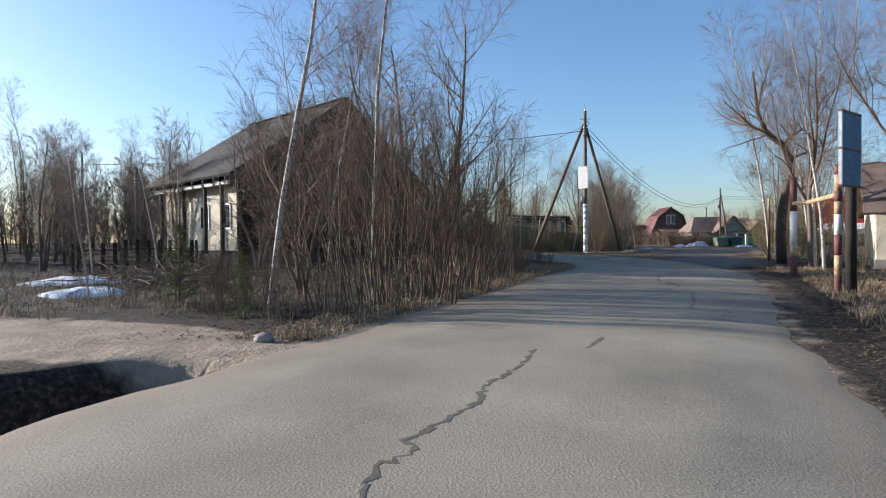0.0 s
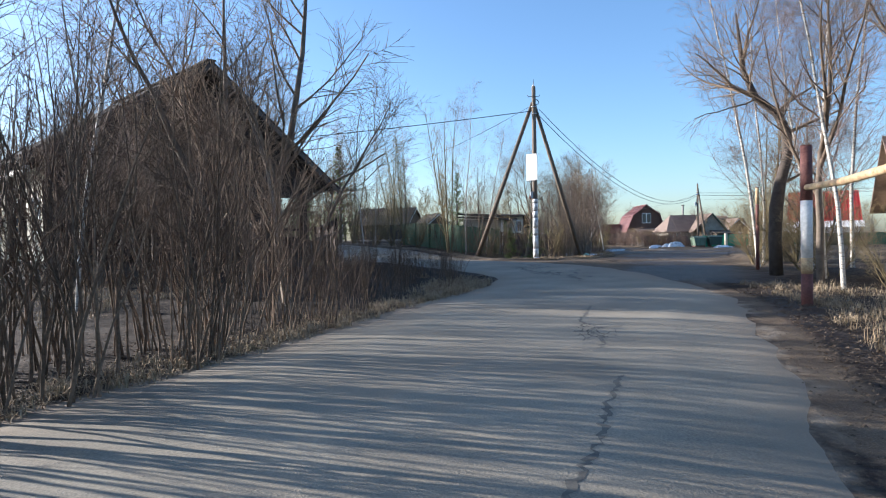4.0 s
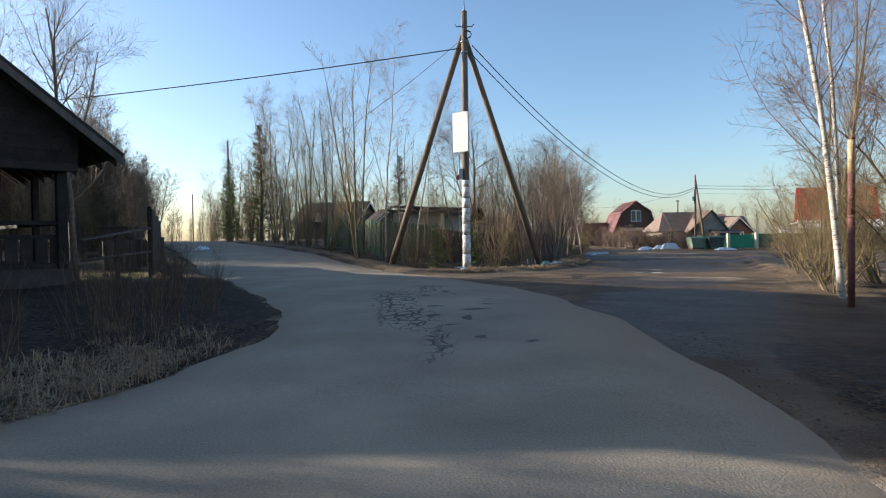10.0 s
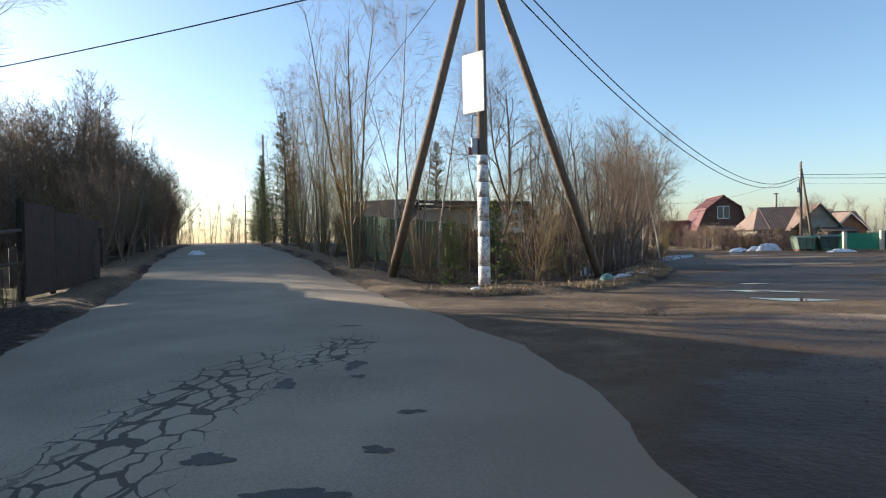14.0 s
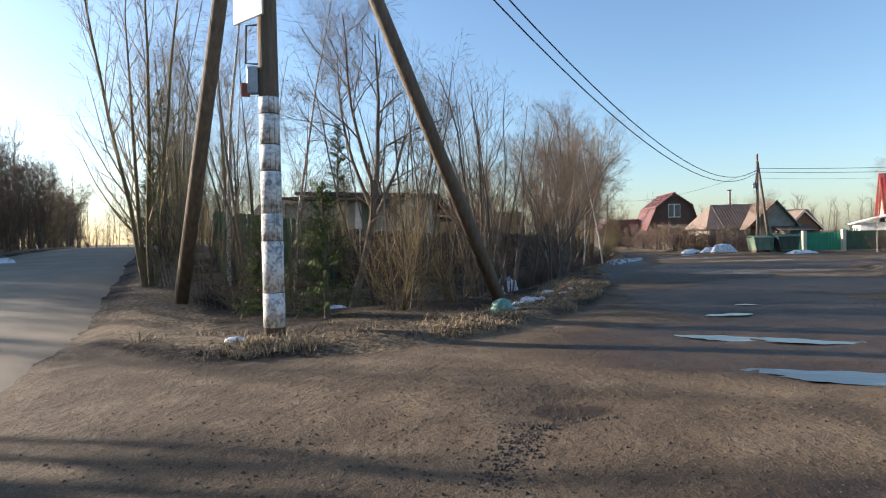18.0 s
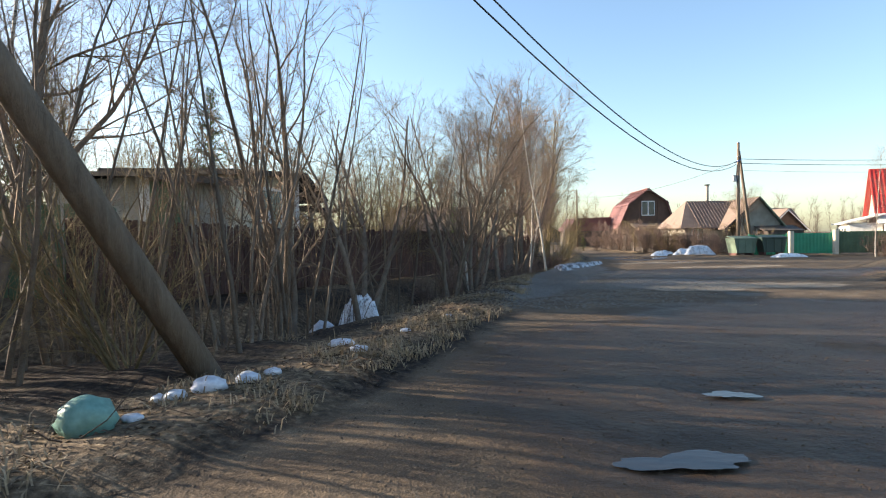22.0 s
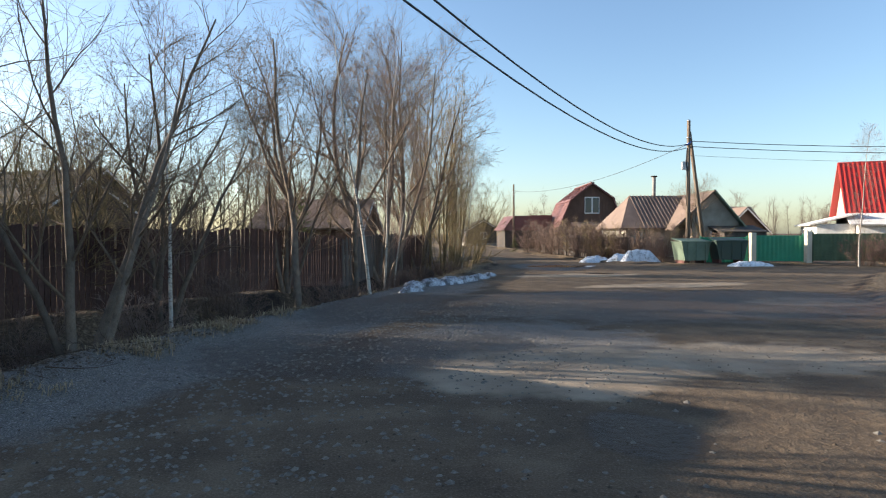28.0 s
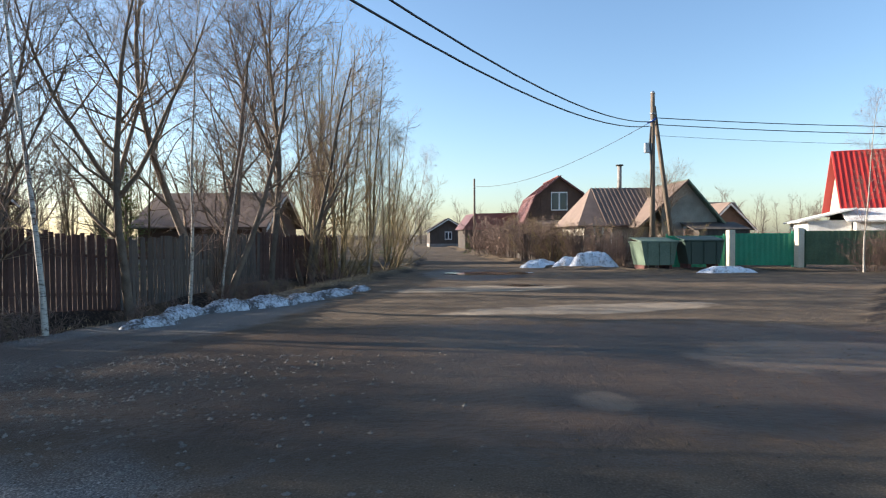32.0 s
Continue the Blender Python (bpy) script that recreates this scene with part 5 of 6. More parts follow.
# ---- old house by the bend ----
def old_house():
    ang = math.degrees(math.atan2(7.75, 7.5))
    t = thing("old_house", pose(-8.05, 29.45, gz(-7.7, 29.8), 0, 0, ang), "weathered dark timber house with a steep gable and open corner porch", "house")
    wide, deep, plinth, eave_z = 10.9, 9.2, 0.55, 4.3
    part("plinth", box(wide + 0.1, deep, plinth + 0.6, Matrix.Translation((wide / 2, deep / 2 + 0.2, -0.6))), M["dark_plinth"], t, "low grey concrete plinth")
    part("floor", box(wide, deep, 0.16, Matrix.Translation((wide / 2, deep / 2 + 0.2, plinth))), M["dark_log"], t)
    porch = 2.3
    body = wide - porch
    peak = 8.75
    apex_x = 5.7
    slope_l = (peak - eave_z) / (apex_x + 0.4)
    z_at = lambda x: peak - 0.25 - (abs(x - apex_x) * ((peak - 3.9) / 6.6) if x > apex_x else abs(x - apex_x) * slope_l)
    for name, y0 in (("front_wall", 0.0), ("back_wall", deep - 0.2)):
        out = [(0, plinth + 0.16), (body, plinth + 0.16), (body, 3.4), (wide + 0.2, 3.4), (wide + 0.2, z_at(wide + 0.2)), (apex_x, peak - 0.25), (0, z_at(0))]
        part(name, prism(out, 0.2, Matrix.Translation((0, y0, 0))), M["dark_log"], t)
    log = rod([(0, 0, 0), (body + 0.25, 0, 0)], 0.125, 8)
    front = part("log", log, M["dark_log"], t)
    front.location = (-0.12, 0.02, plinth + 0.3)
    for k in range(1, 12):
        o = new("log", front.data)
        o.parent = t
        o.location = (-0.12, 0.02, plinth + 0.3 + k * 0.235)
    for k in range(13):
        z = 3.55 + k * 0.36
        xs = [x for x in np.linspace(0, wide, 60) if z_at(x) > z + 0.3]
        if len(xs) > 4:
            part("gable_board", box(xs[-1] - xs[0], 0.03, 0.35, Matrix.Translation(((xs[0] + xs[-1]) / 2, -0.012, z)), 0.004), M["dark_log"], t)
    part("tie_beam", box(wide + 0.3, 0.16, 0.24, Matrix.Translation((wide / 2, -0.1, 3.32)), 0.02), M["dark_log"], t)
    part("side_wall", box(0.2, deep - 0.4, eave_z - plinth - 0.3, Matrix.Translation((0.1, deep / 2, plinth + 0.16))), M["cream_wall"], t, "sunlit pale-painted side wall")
    for y, w in ((1.4, 1.0), (3.8, 1.0)):
        wi = part("side_window", box(0.06, w, 1.3, Matrix.Translation((-0.03, y, 1.75)), 0.008), M["frame_white"], t, "white window frame")
        part("pane", box(0.02, w - 0.2, 1.1, Matrix.Translation((-0.07, y, 1.85))), M["pane"], wi)
    for y in (0.75, 2.6, 5.2, 8.3):
        part("side_post", box(0.16, 0.16, eave_z - 0.3 - plinth, Matrix.Translation((-0.55, y, plinth)), 0.012), M["dark_log"], t)
    part("eave_beam", box(0.14, deep, 0.2, Matrix.Translation((-0.55, deep / 2, eave_z - 0.42)), 0.01), M["white_paint"], t, "pale eave beam")
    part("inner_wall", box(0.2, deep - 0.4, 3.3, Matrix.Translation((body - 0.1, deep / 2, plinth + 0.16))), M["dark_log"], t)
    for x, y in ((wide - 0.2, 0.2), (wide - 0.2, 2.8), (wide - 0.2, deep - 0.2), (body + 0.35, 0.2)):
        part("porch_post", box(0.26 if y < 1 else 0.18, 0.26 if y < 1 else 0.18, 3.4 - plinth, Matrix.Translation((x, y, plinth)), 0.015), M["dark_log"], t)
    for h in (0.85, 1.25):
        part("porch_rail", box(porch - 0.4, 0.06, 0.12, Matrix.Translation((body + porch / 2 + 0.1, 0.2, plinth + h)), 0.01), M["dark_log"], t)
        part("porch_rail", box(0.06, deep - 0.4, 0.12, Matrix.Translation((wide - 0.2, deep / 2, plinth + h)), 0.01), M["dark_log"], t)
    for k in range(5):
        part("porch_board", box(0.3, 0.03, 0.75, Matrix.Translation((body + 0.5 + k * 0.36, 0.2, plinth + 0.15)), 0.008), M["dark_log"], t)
    y0, y1 = -0.95, deep + 0.5
    le, re = (-1.0, eave_z), (12.05, 3.85)
    for name, (ex, ez), flip in (("roof_left", le, 0), ("roof_right", re, 1)):
        c = [(ex, y0, ez), (apex_x, y0, peak), (apex_x, y1, peak), (ex, y1, ez)]
        part(name, slab(c if flip == 0 else c[::-1], 0.12), M["roof_dark"], t, "dark weathered sheet roofing")
        for yy in (y0 - 0.02, y1 - 0.03):
            q = [(ex, ez - 0.13), (apex_x, peak - 0.13), (apex_x, peak - 0.36), (ex, ez - 0.36)]
            part("bargeboard", prism(q, 0.05, Matrix.Translation((0, yy, 0))), M["grey_wood"], t, "weathered grey bargeboard")
        for k in range(9):
            y = y0 + 0.5 + k * (y1 - y0 - 1) / 8
            q = [(ex + (0.05 if flip == 0 else -0.05), ez - 0.14), (apex_x, peak - 0.14), (apex_x, peak - 0.3), (ex + (0.05 if flip == 0 else -0.05), ez - 0.3)]
            part("rafter", prism(q, 0.08, Matrix.Translation((0, y, 0))), M["dark_log"], t)
    part("ridge_cap", box(0.4, y1 - y0, 0.06, Matrix.Translation((apex_x, (y0 + y1) / 2, peak - 0.03)), 0.015), M["roof_dark"], t)
    return t


old_house()


# ---- fences ----
def board_fence(name, a, b, height, width, gap, mat, label, lift=0.05, rails=2, top_var=0.05, seed=0, group="fences", rail_mat=None):
    rng = random.Random(seed)
    a, b = Vector((*a, 0)), Vector((*b, 0))
    d = b - a
    n = int(d.length / (width + gap))
    t = thing(name, pose(a.x, a.y, 0, 0, 0, math.degrees(math.atan2(d.y, d.x))), label, "fence", group)
    shapes = []
    for k in range(3):
        bm = box(width, 0.025, 1.0, None, 0.004)
        me = bpy.data.meshes.new("picket")
        bm.to_mesh(me)
        bm.free()
        me.materials.append(mat)
        shapes.append(me)
    step_x = d.length / n
    z_line = [gz(*(a + d * (i / 8)).to_2d()) for i in range(9)]
    zf = lambda s: float(np.interp(s / d.length * 8, range(9), z_line))
    for i in range(n):
        s = (i + 0.5) * step_x
        o = new("picket", shapes[i % 3])
        o.parent = t
        h = height + rng.uniform(-top_var, top_var)
        o.matrix_basis = pose(s, 0, zf(s) + lift, rng.uniform(-1, 1), rng.uniform(-1.2, 1.2), 0) @ Matrix.Diagonal((1, 1, h, 1))
    for k in range(rails):
        h = height * (0.25 + 0.5 * k / max(rails - 1, 1))
        for j in range(8):
            s0, s1 = d.length * j / 8, d.length * (j + 1) / 8
            part("rail", rod([(s0, 0.045, zf(s0) + h), (s1, 0.045, zf(s1) + h)], 0.035, 4), rail_mat or mat, t)
    m = max(2, int(d.length / 2.6))
    for i in range(m + 1):
        s = d.length * i / m
        part("post", box(0.11, 0.11, height + 0.15, Matrix.Translation((s, 0.13, zf(s) - 0.15 + lift)), 0.012), rail_mat or mat, t)
    return t


FENCE_LINE = [(10.6, 52.0), (12.57, 56.18), (14.57, 58.98), (17.57, 64.98), (20.67, 70.98), (22.37, 77.78), (24.37, 84.78)]
for i, (a, b) in enumerate(zip(FENCE_LINE[:-1], FENCE_LINE[1:])):
    pale = i == 4
    board_fence("picket_fence", a, b, 1.65, 0.1, 0.035 if pale else 0.015, M["grey_wood"] if pale else M["fence_maroon"], "gappy grey weathered picket fence along a garden" if pale else "dark maroon board fence along a garden", seed=i, group="garden fence", rail_mat=M["fence_maroon"])
board_fence("board_fence", (7.6, 51.6), (10.5, 53.6), 1.9, 0.14, 0.01, M["green_dull"], "faded green board fence behind the thicket", seed=20)
board_fence("board_fence", (7.6, 51.0), (3.0, 62.0), 1.9, 0.14, 0.01, M["green_dull"], "faded green board fence behind the thicket", seed=21)
sheet = thing("sheet_fence", pose(0.36, 40.6, gz(0.36, 40.6), 0, 0, 110.6), "tall dark rusty sheet-metal fence panels by the lane", "fence", "fences")
for k in range(3):
    part("sheet", box(2.1, 0.03, 2.3 - 0.12 * k, Matrix.Translation((1.08 + k * 2.16, 0.01 * k, 0.08)), 0.004), M["rust_sheet"], sheet)
    part("rail", box(2.1, 0.05, 0.06, Matrix.Translation((1.08 + k * 2.16, 0.05, 1.85 - 0.12 * k)), 0.004), M["rust_sheet"], sheet)
for k in range(4):
    part("post", box(0.12, 0.12, 2.55 - 0.1 * k, Matrix.Translation((2.16 * k, 0.08, -0.1)), 0.012), M["dark_log"], sheet)
crate = thing("metal_bin", pose(-6.6, 52.4, gz(-6.6, 52.4), 0, 0, 25), "dark rusty metal bin standing beside the lane", "bin")
part("body", box(1.8, 1.5, 1.5, Matrix.Translation((0, 0, 0.05)), 0.03), M["rust_sheet"], crate)
part("rim", box(1.9, 1.6, 0.1, Matrix.Translation((0, 0, 1.5)), 0.02), M["rust_sheet"], crate)
for x in (-0.6, 0, 0.6):
    part("rib", box(0.06, 0.05, 1.3, Matrix.Translation((x, -0.77, 0.12)), 0.008), M["rust_sheet"], crate)
board_fence("board_fence", (-3.2, 44.4), (-1.6, 46.2), 1.2, 0.2, 0.03, M["grey_wood"], "grey weathered board fence behind the porch", seed=23)
board_fence("rail_fence", (-13.5, 25.2), (-9.4, 27.6), 1.2, 0.16, 0.25, M["dark_log"], "low dark broken board fence before the old house", seed=50)
fence_rail = thing("pole_fence", pose(0, 0, 0), "loose rail fence of grey poles beside the old house", "fence", "fences")
for (ax, ay, az), (bx, by, bz) in (((-0.4, 37.6, 1.35), (0.32, 40.55, 1.75)), ((-0.4, 37.6, 0.75), (0.32, 40.55, 0.95))):
    part("rail", rod([(ax, ay, az + 0.2), (bx, by, bz + 0.2)], 0.05, 7), M["grey_wood"], fence_rail)
part("post", rod([(-0.05, 39.0, -0.1), (-0.05, 39.0, 1.75)], 0.07, 8), M["dark_log"], fence_rail)
board_fence("board_fence", (-9.0, 60.0), (-12.5, 66.5), 1.7, 0.2, 0.01, M["dark_log"], "dark board fence at the edge of the far lane", seed=24)


# ---- houses ----
def window(parent, m, w, h, lights=2, mat=None):
    f = part("window", box(w, 0.08, h, m, 0.0), mat or M["frame_white"], parent, "white framed window")
    step_x = w / lights
    for i in range(lights):
        part("pane", box(step_x - 0.14, 0.02, h - 0.2, m @ Matrix.Translation((-w / 2 + step_x * (i + 0.5), -0.05, 0.1))), M["pane"], f)
    return f


def roof_ribs(parent, ridge_a, ridge_b, eave_a, n, mat, r=0.02):
    """Standing ribs from the ridge down to the eave of a sheet roof."""
    a, b, e = Vector(ridge_a), Vector(ridge_b), Vector(eave_a)
    bm = bmesh.new()
    for i in range(n + 1):
        p = a.lerp(b, i / n)
        rod([p + Vector((0, 0, 0.02)), p + (e - a) + Vector((0, 0, 0.02))], r, 4, bm)
    part("roof_rib", bm, mat, parent)


def gable_house(name, x, y, turn, wide, deep, wall_h, peak, walls, roof, label, over=0.4, windows=(), gable=None, ribs=0):
    t = thing(name, pose(x, y, gz(x, y) - 0.1, 0, 0, turn), label, "house", "village houses")
    part("plinth", box(wide + 0.1, deep + 0.1, 0.5, Matrix.Translation((0, deep / 2, -0.1))), M["concrete"], t)
    out = [(-wide / 2, 0.4), (wide / 2, 0.4), (wide / 2, wall_h), (0, peak - 0.12), (-wide / 2, wall_h)]
    part("wall", prism(out, deep), walls, t)
    if gable:
        part("gable", prism([(-wide / 2 + 0.05, wall_h), (wide / 2 - 0.05, wall_h), (0, peak - 0.2)], 0.06, Matrix.Translation((0, -0.06, 0))), gable, t)
    s = (peak - wall_h) / (wide / 2)
    for sx in (-1, 1):
        e = (sx * (wide / 2 + over), wall_h - s * over)
        c = [(e[0], -over, e[1]), (0, -over, peak), (0, deep + over, peak), (e[0], deep + over, e[1])]
        part("roof", slab(c if sx < 0 else c[::-1], 0.1), roof, t)
        q = [(e[0], e[1] - 0.1), (0, peak - 0.1), (0, peak - 0.26), (e[0], e[1] - 0.26)]
        part("bargeboard", prism(q, 0.04, Matrix.Translation((0, -over - 0.045, 0))), M["white_paint"], t)
        if ribs:
            roof_ribs(t, (0, -over + 0.05, peak), (0, deep + over - 0.05, peak), (e[0], -over + 0.05, e[1]), ribs, roof)
    for wx, wz, w, h, n in windows:
        window(t, Matrix.Translation((wx, -0.1, wz)), w, h, n)
    return t


# gambrel house with a gable window
gh = thing("gambrel_house", pose(41.97, 111.28, gz(42.37, 110.78) - 0.1, 0, 0, -5), "brown wooden house with a maroon gambrel roof and white gable window", "house", "village houses")
gw, gd = 6.5, 8.0
prof = [(-gw / 2, 2.3), (-gw / 2 + 1.15, 5.0), (0.15, 6.75), (gw / 2 - 0.9, 5.2), (gw / 2, 2.3)]
part("wall", prism([(-gw / 2 + 0.1, 0.2), (gw / 2 - 0.1, 0.2)] + prof[::-1], gd), M["wall_brown"], gh)
for (ax, az), (bx, bz) in zip(prof[:-1], prof[1:]):
    d = Vector((bx - ax, 0, bz - az)).normalized()
    k = 0.15
    c = [(ax - d.x * k, -0.4, az - d.z * k + 0.12), (bx + d.x * k, -0.4, bz + d.z * k + 0.12), (bx + d.x * k, gd + 0.4, bz + d.z * k + 0.12), (ax - d.x * k, gd + 0.4, az - d.z * k + 0.12)]
    part("roof", slab(c, 0.1), M["roof_maroon"], gh)
    roof_ribs(gh, (bx, -0.35, bz + 0.13), (bx, gd + 0.35, bz + 0.13), (ax, -0.35, az + 0.13), 14, M["roof_maroon"])
for k in range(20):
    x = -gw / 2 + 0.3 + k * 0.31
    top = float(np.interp(x, [p[0] for p in prof], [p[1] for p in prof])) - 0.12
    part("wall_board", box(0.29, 0.03, top - 0.3, Matrix.Translation((x, -0.015, 0.3)), 0.006), M["wall_brown"], gh)
window(gh, Matrix.Translation((0.15, -0.1, 3.75)), 1.5, 1.7, 2)
part("porch_body", box(4.2, 2.4, 2.3, Matrix.Translation((0.6, -1.2, 0.2)), 0.02), M["wall_brown"], gh, "low brown veranda")
part("porch_roof", slab([(-2.0, -2.8, 2.35), (3.2, -2.8, 2.35), (3.2, 0.1, 2.9), (-2.0, 0.1, 2.9)], 0.08), M["roof_brown"], gh)
window(gh, Matrix.Translation((1.4, -2.45, 1.1)), 1.6, 1.0, 3)
an = thing("annex_house", pose(36.57, 116.78, gz(36.37, 116.78), 0, 0, 4), "low outbuilding with a dull maroon sheet roof", "house", "village houses")
part("wall", box(5.0, 4.0, 2.3, Matrix.Translation((0, 2, 0))), M["grey_wood"], an)
part("roof", prism([(-2.8, 2.0), (-1.6, 3.6), (2.8, 3.7), (2.8, 2.0)], 4.6, Matrix.Translation((0, -0.3, 0))), M["roof_maroon"], an)

# low house behind the bins: ridge runs across the view, with a gabled wing
lh = thing("low_house", pose(37.57, 90.28, gz(37.37, 89.78), 0, 0, -4), "low cream house with a brown sheet roof and grey-green gabled wing", "house", "village houses")
part("wall", box(5.0, 6.0, 2.3, Matrix.Translation((2.7, 3.0, 0))), M["pale_boards"], lh)
part("roof", slab([(-0.3, -0.5, 2.0), (5.4, -0.5, 2.0), (5.4, 3.0, 4.35), (1.3, 3.0, 4.35)], 0.1), M["roof_brown"], lh)
part("roof", slab([(5.4, 6.5, 2.0), (-0.3, 6.5, 2.0), (1.3, 3.0, 4.35), (5.4, 3.0, 4.35)], 0.1), M["roof_brown"], lh)
part("hip", slab([(-0.3, 6.5, 2.0), (-0.3, -0.5, 2.0), (1.3, 3.0, 4.35)], 0.1), M["roof_brown"], lh)
roof_ribs(lh, (1.35, 3.0, 4.36), (5.3, 3.0, 4.36), (1.35, -0.45, 2.03), 15, M["roof_brown"], 0.03)
part("chimney", rod([(3.1, 3.0, 3.9), (3.1, 3.0, 5.7)], 0.13, 8), M["concrete"], lh, "thin grey chimney pipe")
part("chimney_cap", rod([(3.1, 3.0, 5.7), (3.1, 3.0, 5.78)], 0.24, 8), M["roof_dark"], lh)
part("wing_wall", prism([(4.0, 0.1), (7.0, 0.1), (7.0, 2.3), (5.3, 4.3), (4.0, 2.9)], 4.5, Matrix.Translation((0, -1.6, 0))), M["pale_boards"], lh, "pale boarded wing")
part("wing_roof", slab([(2.6, -2.0, 1.9), (5.3, -2.0, 4.45), (5.3, 4.0, 4.45), (2.6, 4.0, 1.9)], 0.09), M["roof_brown"], lh)
part("wing_roof", slab([(5.3, -2.0, 4.45), (7.4, -2.0, 2.0), (7.4, 4.0, 2.0), (5.3, 4.0, 4.45)], 0.09), M["bin_green"], lh, "greenish sheet roof slope")
window(lh, Matrix.Translation((1.2, -0.1, 0.9)), 1.0, 1.1, 2)
window(lh, Matrix.Translation((5.6, -1.7, 0.8)), 0.9, 1.1, 2)
part("shed_roof", slab([(5.0, -3.4, 1.75), (8.0, -3.4, 1.75), (8.0, -1.5, 2.15), (5.0, -1.5, 2.15)], 0.06), M["grey_wood"], lh)
part("shed_wall", box(2.6, 1.6, 1.7, Matrix.Translation((6.6, -2.5, 0)), 0.01), M["grey_wood"], lh)

gable_house("village_house", 54.87, 105.28, 2, 4.0, 6.5, 2.3, 4.2, M["wall_brown"], M["roof_brown"], "low brown village house with a rusty roof", windows=[(0.3, 0.9, 0.9, 1.1, 2)])
vh = thing("village_house", pose(52.37, 105.78, gz(52.37, 105.78), 0, 0, 3), "long low house with a brown sheet roof", "house", "village houses")
part("wall", box(7.0, 4.0, 2.2, Matrix.Translation((1.5, 3.0, 0))), M["grey_wood"], vh)
part("roof", slab([(-2.4, 0.6, 2.1), (5.6, 0.6, 2.1), (5.6, 3.2, 4.3), (-2.4, 3.2, 4.3)], 0.1), M["roof_brown"], vh)
window(vh, Matrix.Translation((1.2, 0.9, 0.5)), 0.9, 1.3, 1)

# house with the red roof
rh = thing("red_roof_house", pose(60.77, 100.28, gz(60.37, 99.78), 0, 0, -118) @ Matrix.Diagonal((1, 1, 0.95, 1)), "white house with a steep bright red metal roof and white veranda", "house", "village houses")
part("wall", prism([(-3.4, 0), (3.4, 0), (3.4, 3.4), (0, 7.9), (-3.4, 3.4)], 8.0), M["pale_boards"], rh)
part("roof", slab([(4.0, -0.5, 3.0), (4.0, 8.5, 3.0), (0, 8.5, 8.15), (0, -0.5, 8.15)], 0.1), M["roof_red"], rh)
part("roof", slab([(-4.0, 8.5, 3.0), (-4.0, -0.5, 3.0), (0, -0.5, 8.15), (0, 8.5, 8.15)], 0.1), M["roof_red"], rh)
roof_ribs(rh, (0.1, -0.45, 8.1), (0.1, 8.45, 8.1), (4.0, -0.45, 3.03), 26, M["roof_red"], 0.03)
part("veranda", box(9.5, 2.6, 2.5, Matrix.Translation((0.5, -1.4, 0)), 0.02), M["white_paint"], rh, "white boarded veranda")
part("veranda_roof", slab([(-4.6, -3.2, 2.5), (5.6, -3.2, 2.5), (5.6, 0.1, 3.4), (-4.6, 0.1, 3.4)], 0.12), M["white_paint"], rh, "pale sheet veranda roof")
part("side_veranda", box(2.6, 8.0, 2.5, Matrix.Translation((4.8, 4.0, 0)), 0.02), M["white_paint"], rh, "white boarded side veranda")
part("side_roof", slab([(6.6, -0.6, 2.45), (6.6, 8.6, 2.45), (3.4, 8.6, 3.5), (3.4, -0.6, 3.5)], 0.12), M["white_paint"], rh)
for k in range(4):
    window(rh, Matrix.Translation((-3.2 + k * 2.2, -2.75, 1.0)), 1.2, 1.1, 2)
gable_house("village_house", 55.37, 110.78, 60, 5.0, 7.0, 2.6, 4.8, M["cream_wall"], M["roof_brown"], "village house with a ribbed brown roof", ribs=18)
gable_house("village_house", 33.8, 132.0, 0, 4.6, 6.0, 2.2, 3.6, M["grey_wood"], M["roof_dark"], "grey village house at the end of the lane", windows=[(0, 0.9, 0.9, 1.0, 2)])
gd1 = thing("garden_house", pose(10.8, 54.3, gz(10.8, 54.3), 0, 0, 65), "pale boarded garden house with a shed end and dark roof", "house", "village houses")
part("wall", box(2.8, 4.2, 3.15, Matrix.Translation((4.0, 2.1, 0)), 0.02), M["cream_wall"], gd1)
part("shed_wall", box(2.55, 3.2, 2.75, Matrix.Translation((1.3, 1.6, 0)), 0.02), M["pale_boards"], gd1)
for k in range(12):
    part("wall_board", box(0.19, 0.03, 2.6, Matrix.Translation((0.15 + k * 0.208, -0.015, 0.05)), 0.004), M["green_dull"] if k < 5 else M["pale_boards"], gd1)
for k in range(14):
    part("wall_board", box(2.76, 0.025, 0.2, Matrix.Translation((4.0, -0.0125, 0.1 + k * 0.212)), 0.004), M["cream_wall"], gd1)
part("shed_roof", slab([(-0.35, -0.4, 2.8), (2.6, -0.4, 2.86), (2.6, 3.5, 3.05), (-0.35, 3.5, 3.0)], 0.1), M["roof_dark"], gd1)
part("shed_fascia", box(2.95, 0.04, 0.16, Matrix.Translation((1.125, -0.42, 2.66)), 0.006), M["grey_wood"], gd1)
part("roof", slab([(2.3, -0.5, 3.1), (5.3, -0.5, 3.24), (5.3, 4.6, 3.46), (2.3, 4.6, 3.4)], 0.14), M["roof_dark"], gd1)
part("roof_slope", slab([(5.25, -0.5, 3.24), (6.35, -0.5, 2.5), (6.35, 4.6, 2.5), (5.25, 4.6, 3.46)], 0.12), M["roof_dark"], gd1)
part("porch_roof", slab([(5.8, -0.3, 2.3), (7.1, -0.3, 2.2), (7.1, 2.6, 2.4), (5.8, 2.6, 2.45)], 0.1), M["roof_dark"], gd1)
for px in (5.95, 6.95):
    part("porch_post", box(0.13, 0.13, 2.3, Matrix.Translation((px, -0.1, 0)), 0.01), M["grey_wood"], gd1)
